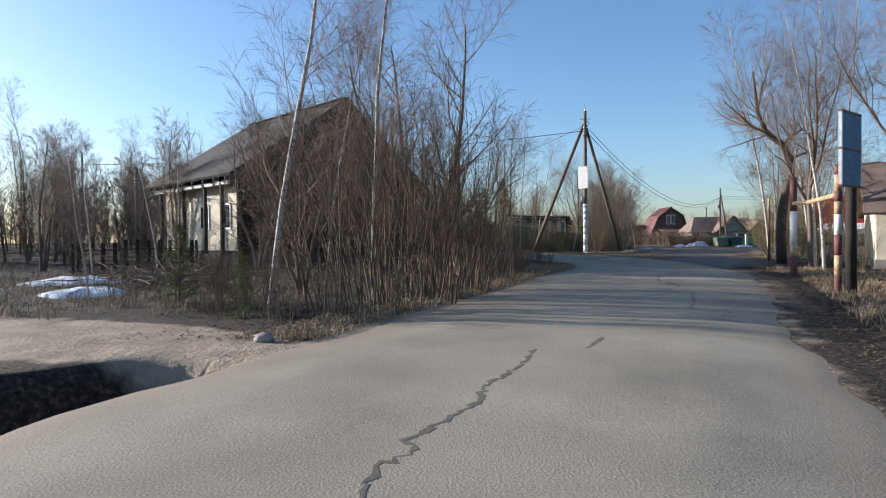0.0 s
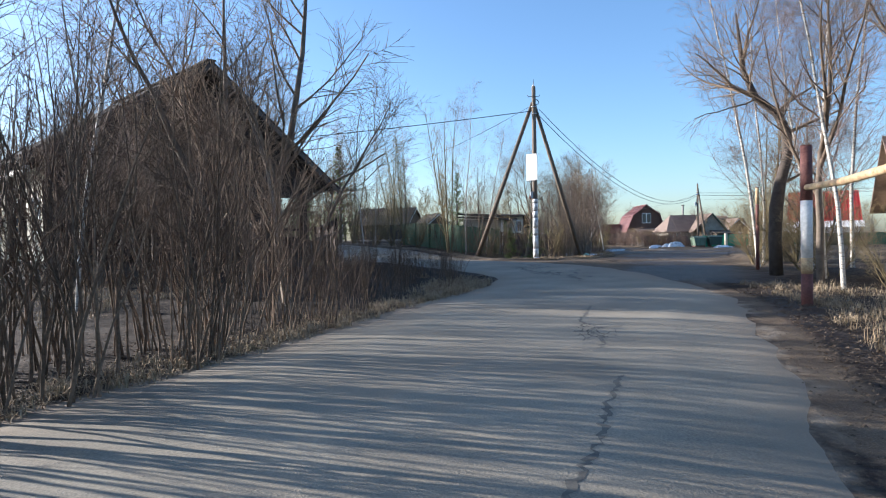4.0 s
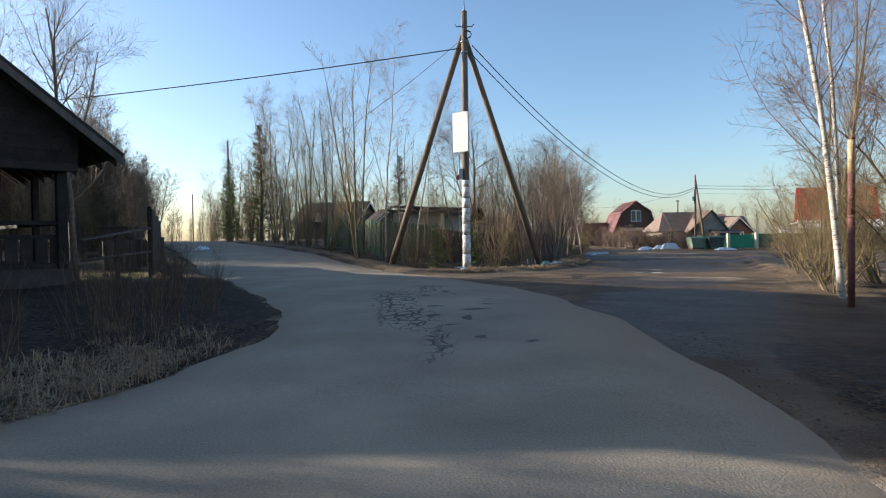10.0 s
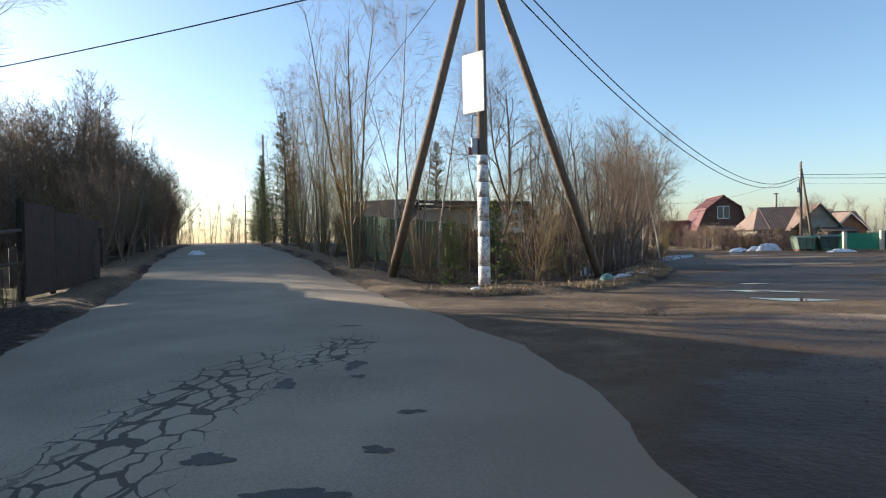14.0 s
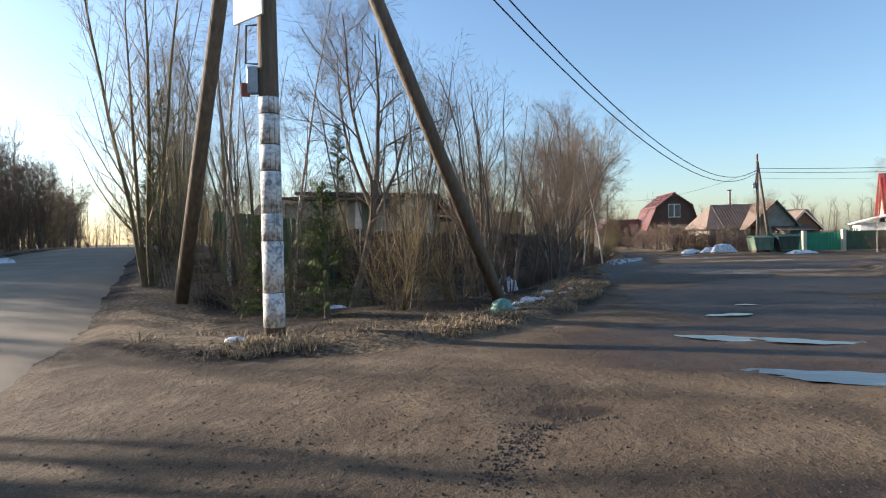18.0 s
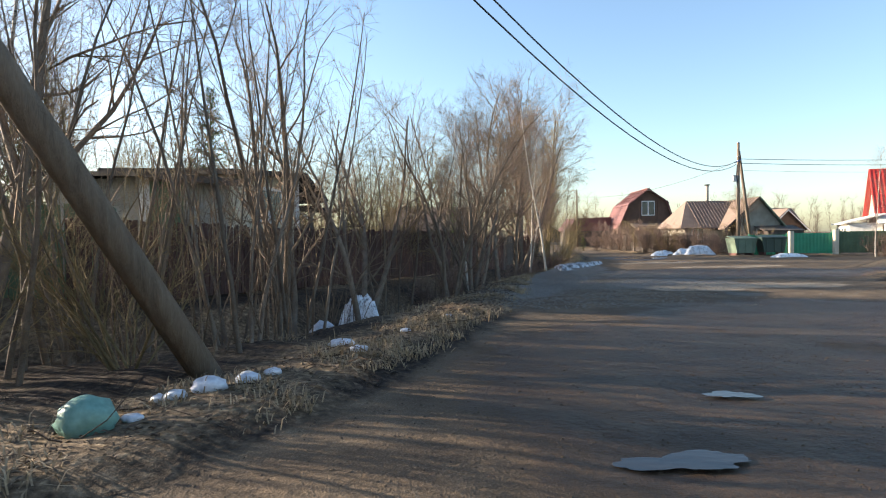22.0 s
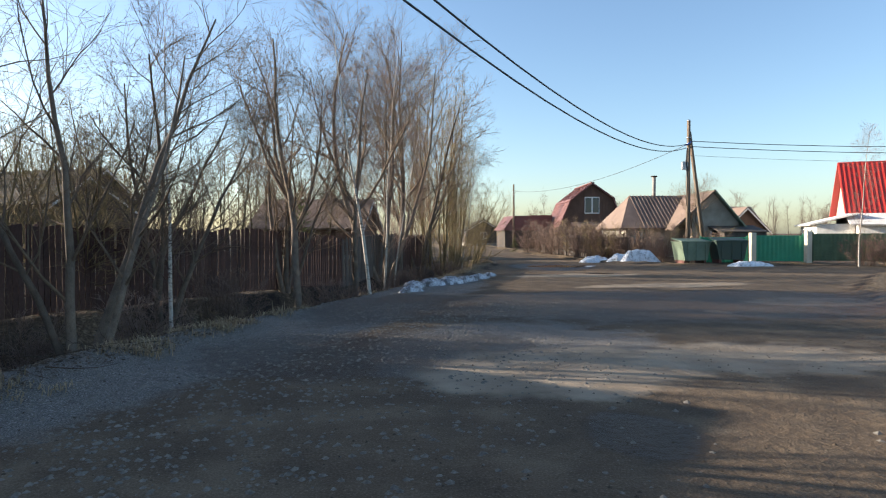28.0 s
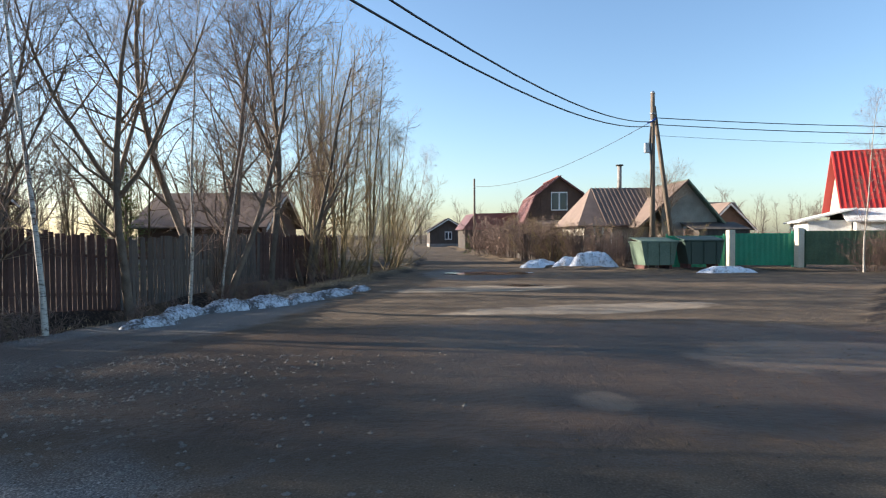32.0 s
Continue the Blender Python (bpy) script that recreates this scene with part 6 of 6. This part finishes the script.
part("corner_board", box(0.2, 0.2, 3.1, Matrix.Translation((5.33, 0.02, 0)), 0.01), M["white_paint"], gd1, "white corner board")
part("corner_board", box(0.16, 0.16, 2.7, Matrix.Translation((0.02, 0.0, 0)), 0.01), M["white_paint"], gd1, "pale corner board")
window(gd1, Matrix.Translation((4.0, -0.1, 1.75)), 1.1, 1.0, 2)
gable_house("garden_house", 6.2, 84.0, 20, 3.6, 4.5, 2.2, 3.7, M["grey_wood"], M["roof_dark"], "low grey garden house behind the fence", over=0.4)
gable_house("garden_house", 20.4, 92.5, 80, 5.5, 7.0, 2.4, 4.2, M["wall_brown"], M["roof_brown"], "brown garden house behind the trees", over=0.4)
gable_house("garden_house", 3.0, 92.0, 70, 6.0, 8.0, 2.6, 4.8, M["grey_wood"], M["roof_dark"], "dark roofed garden house behind the trees", over=0.4)

# ---- green frontage, bins ----
def sheet_fence(name, a, b, height, label, mat, group=""):
    a, b = Vector((*a, 0)), Vector((*b, 0))
    d = b - a
    z = gz(a.x, a.y)
    t = thing(name, pose(a.x, a.y, z, 0, 0, math.degrees(math.atan2(d.y, d.x))), label, "fence", group)
    n = int(d.length / 0.1)
    V, F = [], []
    for i in range(n + 1):
        x = d.length * i / n
        y = 0.025 if (i // 1) % 2 else 0.0
        V += [(x, y, 0.1), (x, y, height), (x, y + 0.012, 0.1), (x, y + 0.012, height)]
    for i in range(n):
        o = 4 * i
        F += [(o, o + 4, o + 5, o + 1), (o + 2, o + 3, o + 7, o + 6), (o + 1, o + 5, o + 7, o + 3), (o, o + 2, o + 6, o + 4)]
    mesh_object("sheet", V, F, mat, False, t)
    for h in (0.35, height - 0.3):
        part("rail", box(d.length, 0.04, 0.04, Matrix.Translation((d.length / 2, 0.06, h))), mat, t)
    for x in (0, d.length):
        part("post", box(0.08, 0.08, height + 0.08, Matrix.Translation((x, 0.09, 0)), 0.008), mat, t)
    return t


sheet_fence("metal_gate", (41.37, 81.18), (43.57, 80.58), 1.45, "bright green corrugated metal gate", M["fence_green"], "green frontage")
sheet_fence("metal_fence", (38.77, 81.98), (40.97, 81.28), 1.45, "bright green corrugated metal fence panel", M["fence_green"], "green frontage")
sheet_fence("metal_fence", (43.97, 80.38), (50.37, 78.18), 1.5, "dull green corrugated metal fence", M["green_dull"], "green frontage")
sheet_fence("metal_fence", (50.37, 78.18), (60.37, 74.78), 1.5, "dull green corrugated metal fence", M["green_dull"], "green frontage")
for x, y in ((43.72, 80.43), (41.17, 81.18)):
    o = part("gate_post", box(0.28, 0.28, 1.7, pose(x, y, gz(x, y) - 0.1), 0.02), M["cream_wall"])
    tagged(o, "pale masonry gate post", "post", "green frontage")
board_fence("picket_fence", (33.97, 88.78), (37.97, 85.18), 1.4, 0.1, 0.03, M["grey_wood"], "grey picket fence overgrown by bushes", seed=30)
board_fence("picket_fence", (33.97, 88.78), (34.97, 104.78), 1.4, 0.12, 0.04, M["grey_wood"], "grey picket fence along the far lane", seed=31)
board_fence("board_fence", (35.77, 106.78), (44.37, 106.78), 1.5, 0.16, 0.01, M["wall_brown"], "brown board fence before the gambrel house", seed=32)


def dumpster(x, y, turn, mat, label):
    t = thing("rubbish_container", pose(x, y, gz(x, y), 0, 0, turn), label, "container", "rubbish containers")
    body = prism([(-0.62, 0.18), (0.62, 0.18), (0.8, 1.1), (-0.8, 1.1)], 1.0, Matrix.Translation((0, -0.5, 0)))
    part("body", body, mat, t)
    part("rim", box(1.68, 1.08, 0.06, Matrix.Translation((0, 0, 1.08)), 0.015), mat, t)
    part("lid", slab([(-0.8, -0.5, 1.16), (0.8, -0.5, 1.16), (0.8, 0.5, 1.3), (-0.8, 0.5, 1.3)], 0.04), mat, t, "dented metal lid")
    for sx in (-0.5, 0, 0.5):
        part("rib", box(0.05, 0.04, 0.85, Matrix.Translation((sx, -0.52, 0.2)), 0.006), mat, t)
    for sx in (-0.55, 0.55):
        part("foot", box(0.14, 0.8, 0.2, Matrix.Translation((sx, 0, 0)), 0.01), M["rust_maroon"], t, "rusty skid")
    return t


dumpster(37.57, 80.68, 6, M["bin_green"], "dull green dented metal rubbish container on skids")
dumpster(39.37, 80.38, -4, plain("dark_green_metal", (0.03, 0.055, 0.04), 0.6), "dark green metal rubbish container on skids")

# ---- barrier posts and notice board ----
def striped_post(x, y, height, bands, label, r=0.075, lean=0):
    t = thing("barrier_post", pose(x, y, gz(x, y), 0, lean, 0), label, "post", "barrier posts")
    z = -0.2
    for k, (top, mat) in enumerate(bands):
        part("band", rod([(0, 0, z), (0, 0, top * height)], r + 0.0008 * (k % 2), 14), M[mat], t)
        z = top * height
    part("cap", rod([(0, 0, height), (0, 0, height + 0.02)], r * 1.03, 14), M["rust_maroon"], t)
    return t


pb = striped_post(10.62, 14.1, 2.85, [(0.14, "rust_maroon"), (0.3, "rust_yellow"), (0.46, "rust_maroon"), (0.62, "white_paint"), (0.72, "rust_yellow"), (0.8, "rust_maroon"), (0.93, "rust_yellow"), (1.0, "rust_maroon")], "tall steel barrier post in worn yellow, white and maroon bands")
pa = striped_post(12.5, 19.2, 3.0, [(0.2, "rust_maroon"), (0.3, "rust_yellow"), (0.66, "white_paint"), (1.0, "rust_maroon")], "steel barrier post in worn maroon, white and yellow bands", 0.1)
bar = part("barrier_bar", rod([(10.62, 14.1, 2.28), (11.5, 16.7, 2.26), (12.5, 19.2, 2.36)], 0.06, 10), M["rust_yellow"])
tagged(bar, "rusty yellow pipe crossbar between the barrier posts", "bar", "barrier posts")
striped_post(17.4, 30.0, 3.0, [(0.55, "rust_maroon"), (0.8, "rust_maroon"), (1.0, "rust_yellow")], "slim maroon steel post with a yellow top among the trees", 0.06)
nbd = thing("notice_board", pose(10.42, 13.45, gz(10.5, 13.7), 0, 0, 38), "large blue-grey notice board on a dark timber post", "notice board")
part("board", box(1.05, 0.05, 1.55, Matrix.Translation((0.12, 0, 2.35)), 0.008), material("faded_blue_panel", (0.04, 0.085, 0.14), (0.11, 0.185, 0.28), 1.5, 12, 0.65, 0.03, 0.03), nbd, "faded blue-grey panel")
for z in (2.33, 3.1, 3.88):
    part("frame_bar", box(1.1, 0.07, 0.05, Matrix.Translation((0.12, 0, z)), 0.006), M["rust_maroon"], nbd)
for x in (-0.4, 0.64):
    part("frame_side", box(0.05, 0.07, 1.6, Matrix.Translation((x, 0, 2.33)), 0.006), M["steel"], nbd)
part("post", rod([(0.62, 0.16, -0.2), (0.62, 0.16, 1.6), (0.62, 0.16, 3.6)], [0.12, 0.11, 0.1], 10), M["dark_log"], nbd, "thick dark timber post")

# white picket fence and garden sheds behind the right-hand trees
board_fence("picket_fence", (13.6, 14.0), (20.2, 24.6), 1.5, 0.11, 0.05, M["white_paint"], "pale picket fence half hidden by trees", seed=40)
gable_house("garden_house", 24.0, 22.0, 60, 5, 6, 2.4, 4.2, M["cream_wall"], M["roof_brown"], "cream garden house behind leafless trees", windows=[(0, 1, 1, 1.1, 2)])

# ---- litter ----
def sack(name, x, y, rx, ry, rz, mat, label, category, seed):
    rng = random.Random(seed)
    bm = bmesh.new()
    bmesh.ops.create_icosphere(bm, subdivisions=3, radius=1)
    for v in bm.verts:
        n = noise.noise(v.co * 2.2 + Vector((seed, 0, 0))) * 0.22 + noise.noise(v.co * 6 + Vector((0, seed, 0))) * 0.08
        v.co = v.co * (1 + n)
        v.co = Vector((v.co.x * rx, v.co.y * ry, max(v.co.z, -0.55) * rz))
    for f in bm.faces:
        f.smooth = True
    o = part(name, bm, mat)
    o.location = (x, y, gz(x, y) + rz * 0.5)
    return tagged(o, label, category, "litter")


sack("rubbish_bag", 14.86, 44.85, 0.2, 0.16, 0.17, M["teal"], "tied teal plastic rubbish bag by the pole strut", "bag", 3)
sack("plastic_sack", 16.17, 47.77, 0.16, 0.11, 0.06, M["plastic_white"], "crumpled white plastic sack in dry grass", "sack", 5)
sack("plastic_sack", 11.2, 42.0 - 0.6, 0.14, 0.08, 0.05, M["plastic_white"], "small crumpled plastic scrap on the verge", "litter", 8)
sack("plastic_sack", 15.3, 51.3, 0.26, 0.18, 0.3, M["plastic_white"], "crumpled white plastic sack thrown into the ditch", "sack", 12)
sack("stone", -0.5, 8.4, 0.13, 0.09, 0.08, M["concrete"], "pale stone on the verge of the lane", "stone", 9)

for k, (x, y, rx, rz) in enumerate(((15.62, 46.0, 0.11, 0.06), (15.42, 45.62, 0.14, 0.08), (15.2, 45.5, 0.09, 0.05), (15.78, 46.2, 0.08, 0.04), (15.05, 45.55, 0.07, 0.04))):
    sack("plastic_sack", x, y, rx, rx * 0.75, rz, M["plastic_white"], "crumpled white plastic dumped at the foot of the strut", "sack", 40 + k)
for k, (x, y, s) in enumerate(((16.86, 48.75, 0.07), (16.43, 47.27, 0.1), (15.1, 45.0, 0.08), (17.45, 50.04, 0.06))):
    sack("plastic_scrap", x, y, s, s * 0.7, s * 0.45, M["plastic_white"], "small crumpled plastic scrap in dry grass", "litter", 20 + k)

tw = Wood()
rng = random.Random(91)
for k in range(190):
    y = rng.uniform(41.5, 66)
    x = float(np.interp(y, (40.5, 42.2, 46, 51.3, 60.8, 67.8), (11.0, 14.0, 16.4, 18.1, 20.1, 22.3))) - abs(rng.gauss(0, 0.7))
    a = rng.uniform(0, math.tau)
    q, _ = limb(Vector((x, y, gz(x, y) + 0.03)), Vector((math.cos(a), math.sin(a), rng.uniform(0.0, 0.3))).normalized(), rng.uniform(0.2, 0.9), 3, 0.15, 0, rng)
    tw.tube(q, rng.uniform(0.003, 0.009), 0.002, 4)
tagged(tw.object("fallen_twigs", M["stem"], None), "fallen dead twigs lying on the grassy verge", "twigs", kind="stuff")

# brush heap in the clearing
bh = Wood()
rng = random.Random(33)
for k in range(150):
    a = rng.uniform(0, math.tau)
    p = Vector((-6.0 + rng.gauss(0, 0.7), 17.2 + rng.gauss(0, 0.7), gz(-6, 17.2) + rng.uniform(0, 0.5)))
    q, _ = limb(p, Vector((math.cos(a), math.sin(a), rng.uniform(-0.1, 0.35))).normalized(), rng.uniform(0.6, 1.8), 3, 0.1, 0, rng)
    bh.tube(q, rng.uniform(0.008, 0.03), 0.005, 4)
tagged(bh.object("brush_heap", M["bark"], None), "loose heap of cut dark branches in the clearing", "branches", kind="stuff")


# ---- grass, stones, far woods ----
def tufts(name, spots, mat, label, seed, height=0.25):
    rng = random.Random(seed)
    V, F = [], []
    for x, y, s in spots:
        z = gz(x, y)
        for _ in range(rng.randint(10, 22)):
            a, h = rng.uniform(0, math.tau), height * s * rng.uniform(0.5, 1.2)
            bx, by = x + rng.gauss(0, 0.09), y + rng.gauss(0, 0.09)
            l = rng.uniform(0.3, 1.9)
            dx, dy = math.cos(a), math.sin(a)
            w = 0.006
            o = len(V)
            mx, my = bx + dx * h * l * 0.35, by + dy * h * l * 0.35
            tx, ty = bx + dx * h * l, by + dy * h * l
            V += [(bx - dy * w, by + dx * w, z - 0.02), (bx + dy * w, by - dx * w, z - 0.02), (mx + dy * w * 0.8, my - dx * w * 0.8, z + h * (0.75 - 0.28 * l)), (mx - dy * w * 0.8, my + dx * w * 0.8, z + h * (0.75 - 0.28 * l)), (tx, ty, z + h * max(1.05 - 0.52 * l, 0.06))]
            F += [(o, o + 1, o + 2, o + 3), (o + 3, o + 2, o + 4)]
    return tagged(mesh_object(name, V, F, mat), label, "grass", kind="stuff")


rng = random.Random(77)
spots = []
verge = [(9.8, 41.0), (11.4, 40.6), (13.1, 41.2), (14.4, 42.3), (15.6, 43.9), (16.75, 46.2), (18.57, 51.48), (19.47, 55.48), (20.47, 60.98), (22.47, 67.98), (25.27, 73.98), (27.57, 82.78)]
for (ax, ay), (bx, by) in zip(verge[:-1], verge[1:]):
    d = math.hypot(bx - ax, by - ay)
    nx, ny = -(by - ay) / d, (bx - ax) / d
    for _ in range(int(d * 64)):
        u, v = rng.random(), abs(rng.gauss(0, 0.85)) + 0.05
        cx, cy = ax + (bx - ax) * u + nx * v, ay + (by - ay) * u + ny * v
        if float(lumps(cx, cy, 2.3, 1.0)) + rng.gauss(0, 0.22) < 0.12:
            continue
        spots.append((cx, cy, rng.uniform(0.4, 1.1) * (1.6 if rng.random() < 0.12 else 1)))
tufts("verge_grass", spots, M["dry_grass"], "flattened dry straw grass along the dirt track", 1, 0.15)
spots = []
for _ in range(700):
    y = rng.uniform(8.5, 27)
    x = float(np.interp(y, ROAD_L[:, 1], ROAD_L[:, 0])) - abs(rng.gauss(0, 0.5)) - 0.15
    spots.append((x, y, rng.uniform(0.4, 1.3)))
for _ in range(160):
    spots.append((rng.gauss(6.0, 0.5), rng.gauss(25.0, 1.6), rng.uniform(0.7, 1.6)))
spots = [p for p in spots if p[0] < float(np.interp(p[1], ROAD_L[:, 1], ROAD_L[:, 0])) - 0.08]
tufts("lane_grass", spots, M["dry_grass"], "dry grass tufts along the edge of the lane", 2, 0.18)
spots = []
for _ in range(600):
    y = rng.uniform(6, 24)
    x = float(np.interp(y, ROAD_R[:, 1], ROAD_R[:, 0])) + 1.2 + abs(rng.gauss(0, 1.6))
    spots.append((x, y, rng.uniform(0.4, 1.1)))
tufts("right_verge_grass", spots, M["dry_grass"], "sparse dry grass under the verge trees", 3)
spots = [(rng.uniform(-14, -1), rng.uniform(10.5, 30), rng.uniform(0.6, 1.6)) for _ in range(900)]
tufts("clearing_grass", [p for p in spots if p[0] < float(np.interp(p[1], ROAD_L[:, 1], ROAD_L[:, 0])) - 1], M["dry_grass"], "rough dry grass in the clearing by the old house", 4)


def pebbles(name, n, seed, place, size, mat, label):
    rng = random.Random(seed)
    V, F = [], []
    for _ in range(n):
        x, y = place(rng)
        r = size * rng.uniform(0.4, 1.5)
        z = gz(x, y)
        o = len(V)
        a0 = rng.uniform(0, 6.3)
        for k in range(5):
            a = a0 + k * math.tau / 5
            q = r * rng.uniform(0.7, 1.2)
            V.append((x + q * math.cos(a), y + q * math.sin(a), z - 0.005))
        V.append((x + rng.uniform(-0.2, 0.2) * r, y, z + r * rng.uniform(0.25, 0.55)))
        F += [(o + k, o + (k + 1) % 5, o + 5) for k in range(5)]
    return tagged(mesh_object(name, V, F, mat), label, "stones", kind="stuff")


pebbles("loose_gravel", 9000, 1, lambda r: (lambda y: (21.0 + 0.3 * (y - 57) + r.gauss(0, 1.5) + (r.random() - 0.5) * 4, y))(r.uniform(52, 64)), 0.028, M["gravel"], "loose pale gravel on the dirt track")
pebbles("track_stones", 7000, 6, lambda r: (lambda y: (24.0 + 0.45 * (y - 57) + r.uniform(-5, 7), y))(r.uniform(44, 72)), 0.016, M["clod"], "small stones and clods on the dirt track")
pebbles("loose_stones", 4200, 2, lambda r: (r.uniform(12.5, 22), r.uniform(33, 50)), 0.016, M["clod"], "scattered small dark stones on the dirt track")
pebbles("verge_stones", 700, 3, lambda r: (lambda y: (float(np.interp(y, ROAD_R[:, 1], ROAD_R[:, 0])) + abs(r.gauss(0, 0.5)) + 0.1, y))(r.uniform(3, 30)), 0.02, M["clod"], "crumbled stones along the edge of the lane")

POT = [(14.2, 37.0), (14.33, 37.5), (14.5, 37.9), (14.75, 38.15), (15.1, 38.36)]
pebbles("mud_clods", 700, 4, lambda r: (lambda u: (float(np.interp(u, range(5), [p[0] for p in POT])) + r.gauss(0, 0.09), float(np.interp(u, range(5), [p[1] for p in POT])) + r.gauss(0, 0.09)))(r.uniform(0, 4)), 0.02, M["mud"], "ragged rim of dark wet mud clods round a pothole")
pebbles("track_clods", 2600, 5, lambda r: (r.gauss(14.6, 2.2), r.gauss(36.8, 2.0)), 0.018, M["clod"], "crumbly brown clods on the dirt track")

def dead_leaves(name, n, seed, place, label):
    rng = random.Random(seed)
    V, F = [], []
    for _ in range(n):
        x, y = place(rng)
        z, a, r = gz(x, y) + rng.uniform(0.0, 0.03), rng.uniform(0, 6.3), rng.uniform(0.015, 0.036)
        c, s = math.cos(a) * r, math.sin(a) * r
        o = len(V)
        V += [(x - c, y - s, z), (x + s * 0.5, y - c * 0.5, z + rng.uniform(0, 0.02)), (x + c, y + s, z + rng.uniform(0, 0.025)), (x - s * 0.5, y + c * 0.5, z + rng.uniform(0, 0.02))]
        F += [(o, o + 1, o + 2), (o, o + 2, o + 3)]
    return tagged(mesh_object(name, V, F, M["dead_leaf"]), label, "leaves", kind="stuff")


M["dead_leaf"] = material("dead_leaves", (0.04, 0.028, 0.02), (0.16, 0.12, 0.084), 9, 60, 0.9, 0, 0)
dead_leaves("leaf_litter_right", 7000, 1, lambda r: (lambda y: (float(np.interp(y, ROAD_R[:, 1], ROAD_R[:, 0])) + abs(r.gauss(0, 1.6)) + 0.5, y))(r.uniform(6, 24.5)), "dead brown leaves scattered under the verge trees")
dead_leaves("leaf_litter_thicket", 6000, 2, lambda r: (lambda y: (float(np.interp(y, ROAD_L[:, 1], ROAD_L[:, 0])) - abs(r.gauss(0, 1.3)) - 0.15, y))(r.uniform(8.5, 29)), "dead brown leaves under the roadside thicket")
dead_leaves("leaf_litter_verge", 6000, 3, lambda r: (lambda y: (float(np.interp(y, (40.5, 42.2, 46, 51.3, 60.8, 67.8), (11.2, 14.3, 16.7, 18.4, 20.4, 22.6))) - abs(r.gauss(0, 0.9)), y))(r.uniform(40.8, 67)), "dead leaves and straw scraps along the dirt track")


def far_woods(name, spots, seed, mat, label, high=9.0):
    """Simple bare trunks with a haze of upright twigs, for distances beyond fifty metres."""
    rng = random.Random(seed)
    w = Wood()
    for x, y in spots:
        z = gz(x, y)
        h = high * rng.uniform(0.6, 1.2)
        pts, _ = limb(Vector((x, y, z - 0.2)), Vector((rng.gauss(0, 0.06), rng.gauss(0, 0.06), 1)).normalized(), h, 4, 0.04, 0, rng)
        w.tube(pts, 0.07, 0.015, 4)
        for _ in range(40):
            p, d = along(pts, rng.uniform(0.06, 1))
            q, _ = limb(p, aside(d, radians(rng.uniform(20, 55)), rng), rng.uniform(0.7, 2.0), 1, 0.1, 0.12, rng)
            w.tube(q, 0.016, 0.007, 3)
            for _ in range(3):
                p2, d2 = along(q, rng.uniform(0.2, 1))
                q2, _ = limb(p2, aside(d2, radians(40), rng), rng.uniform(0.3, 1.0), 1, 0.1, 0.1, rng)
                w.tube(q2, 0.011, 0.006, 3)
    return tagged(w.object(name, mat, None, "", False), label, "woods", kind="stuff")


rng = random.Random(101)
left = [(rng.uniform(-85, -24), rng.uniform(36, 80)) for _ in range(170)] + [(rng.uniform(-30, -16), rng.uniform(50, 85)) for _ in range(50)]
left = [p for p in left if signed(np.array([p[0]]), np.array([p[1]]), ROAD)[0] < -2]
far_woods("far_woods_left", left, 1, M["bark"], "distant leafless grey-brown woods", 8.5)
mid = [(rng.uniform(-34, -6), rng.uniform(85, 150)) for _ in range(90)] + [(rng.uniform(-8, 20), rng.uniform(84, 130)) for _ in range(70)]
mid = [p for p in mid if signed(np.array([p[0]]), np.array([p[1]]), ROAD)[0] < -2] + [(rng.uniform(-85, -25), rng.uniform(150, 175)) for _ in range(50)]
far_woods("far_woods_middle", mid, 2, M["bark_olive"], "distant leafless olive-brown woods", 9)
far_woods("far_woods_right", [(rng.uniform(20, 130), rng.uniform(140, 180)) for _ in range(110)] + [(rng.uniform(24, 60), rng.uniform(-5, 20)) for _ in range(30)], 3, M["bark"], "distant leafless woods beyond the village", 7.5)
brush = []
for _ in range(150):
    y = rng.uniform(52, 125)
    brush.append((float(np.interp(y, ROAD_L[:, 1], ROAD_L[:, 0])) - rng.uniform(2.5, 16), y))
far_woods("far_brushwood", brush + [(rng.uniform(-50, -16), rng.uniform(30, 60)) for _ in range(110)], 5, M["bark"], "dense leafless brushwood along the far lane", 5.0)
end = [(rng.uniform(-115, -30), rng.uniform(120, 200)) for _ in range(120)]
far_woods("far_woods_end", [p for p in end if signed(np.array([p[0]]), np.array([p[1]]), ROAD)[0] < -3], 6, M["bark"], "leafless woods round the end of the far lane", 8.0)
far_woods("far_woods_behind", [(rng.uniform(-60, 40), rng.uniform(-90, -40)) for _ in range(60)], 4, M["bark"], "leafless woods behind the lane", 9)

for group in PROTO.values():
    for o in group:
        for c in (*o.children_recursive, o):
            bpy.data.objects.remove(c)
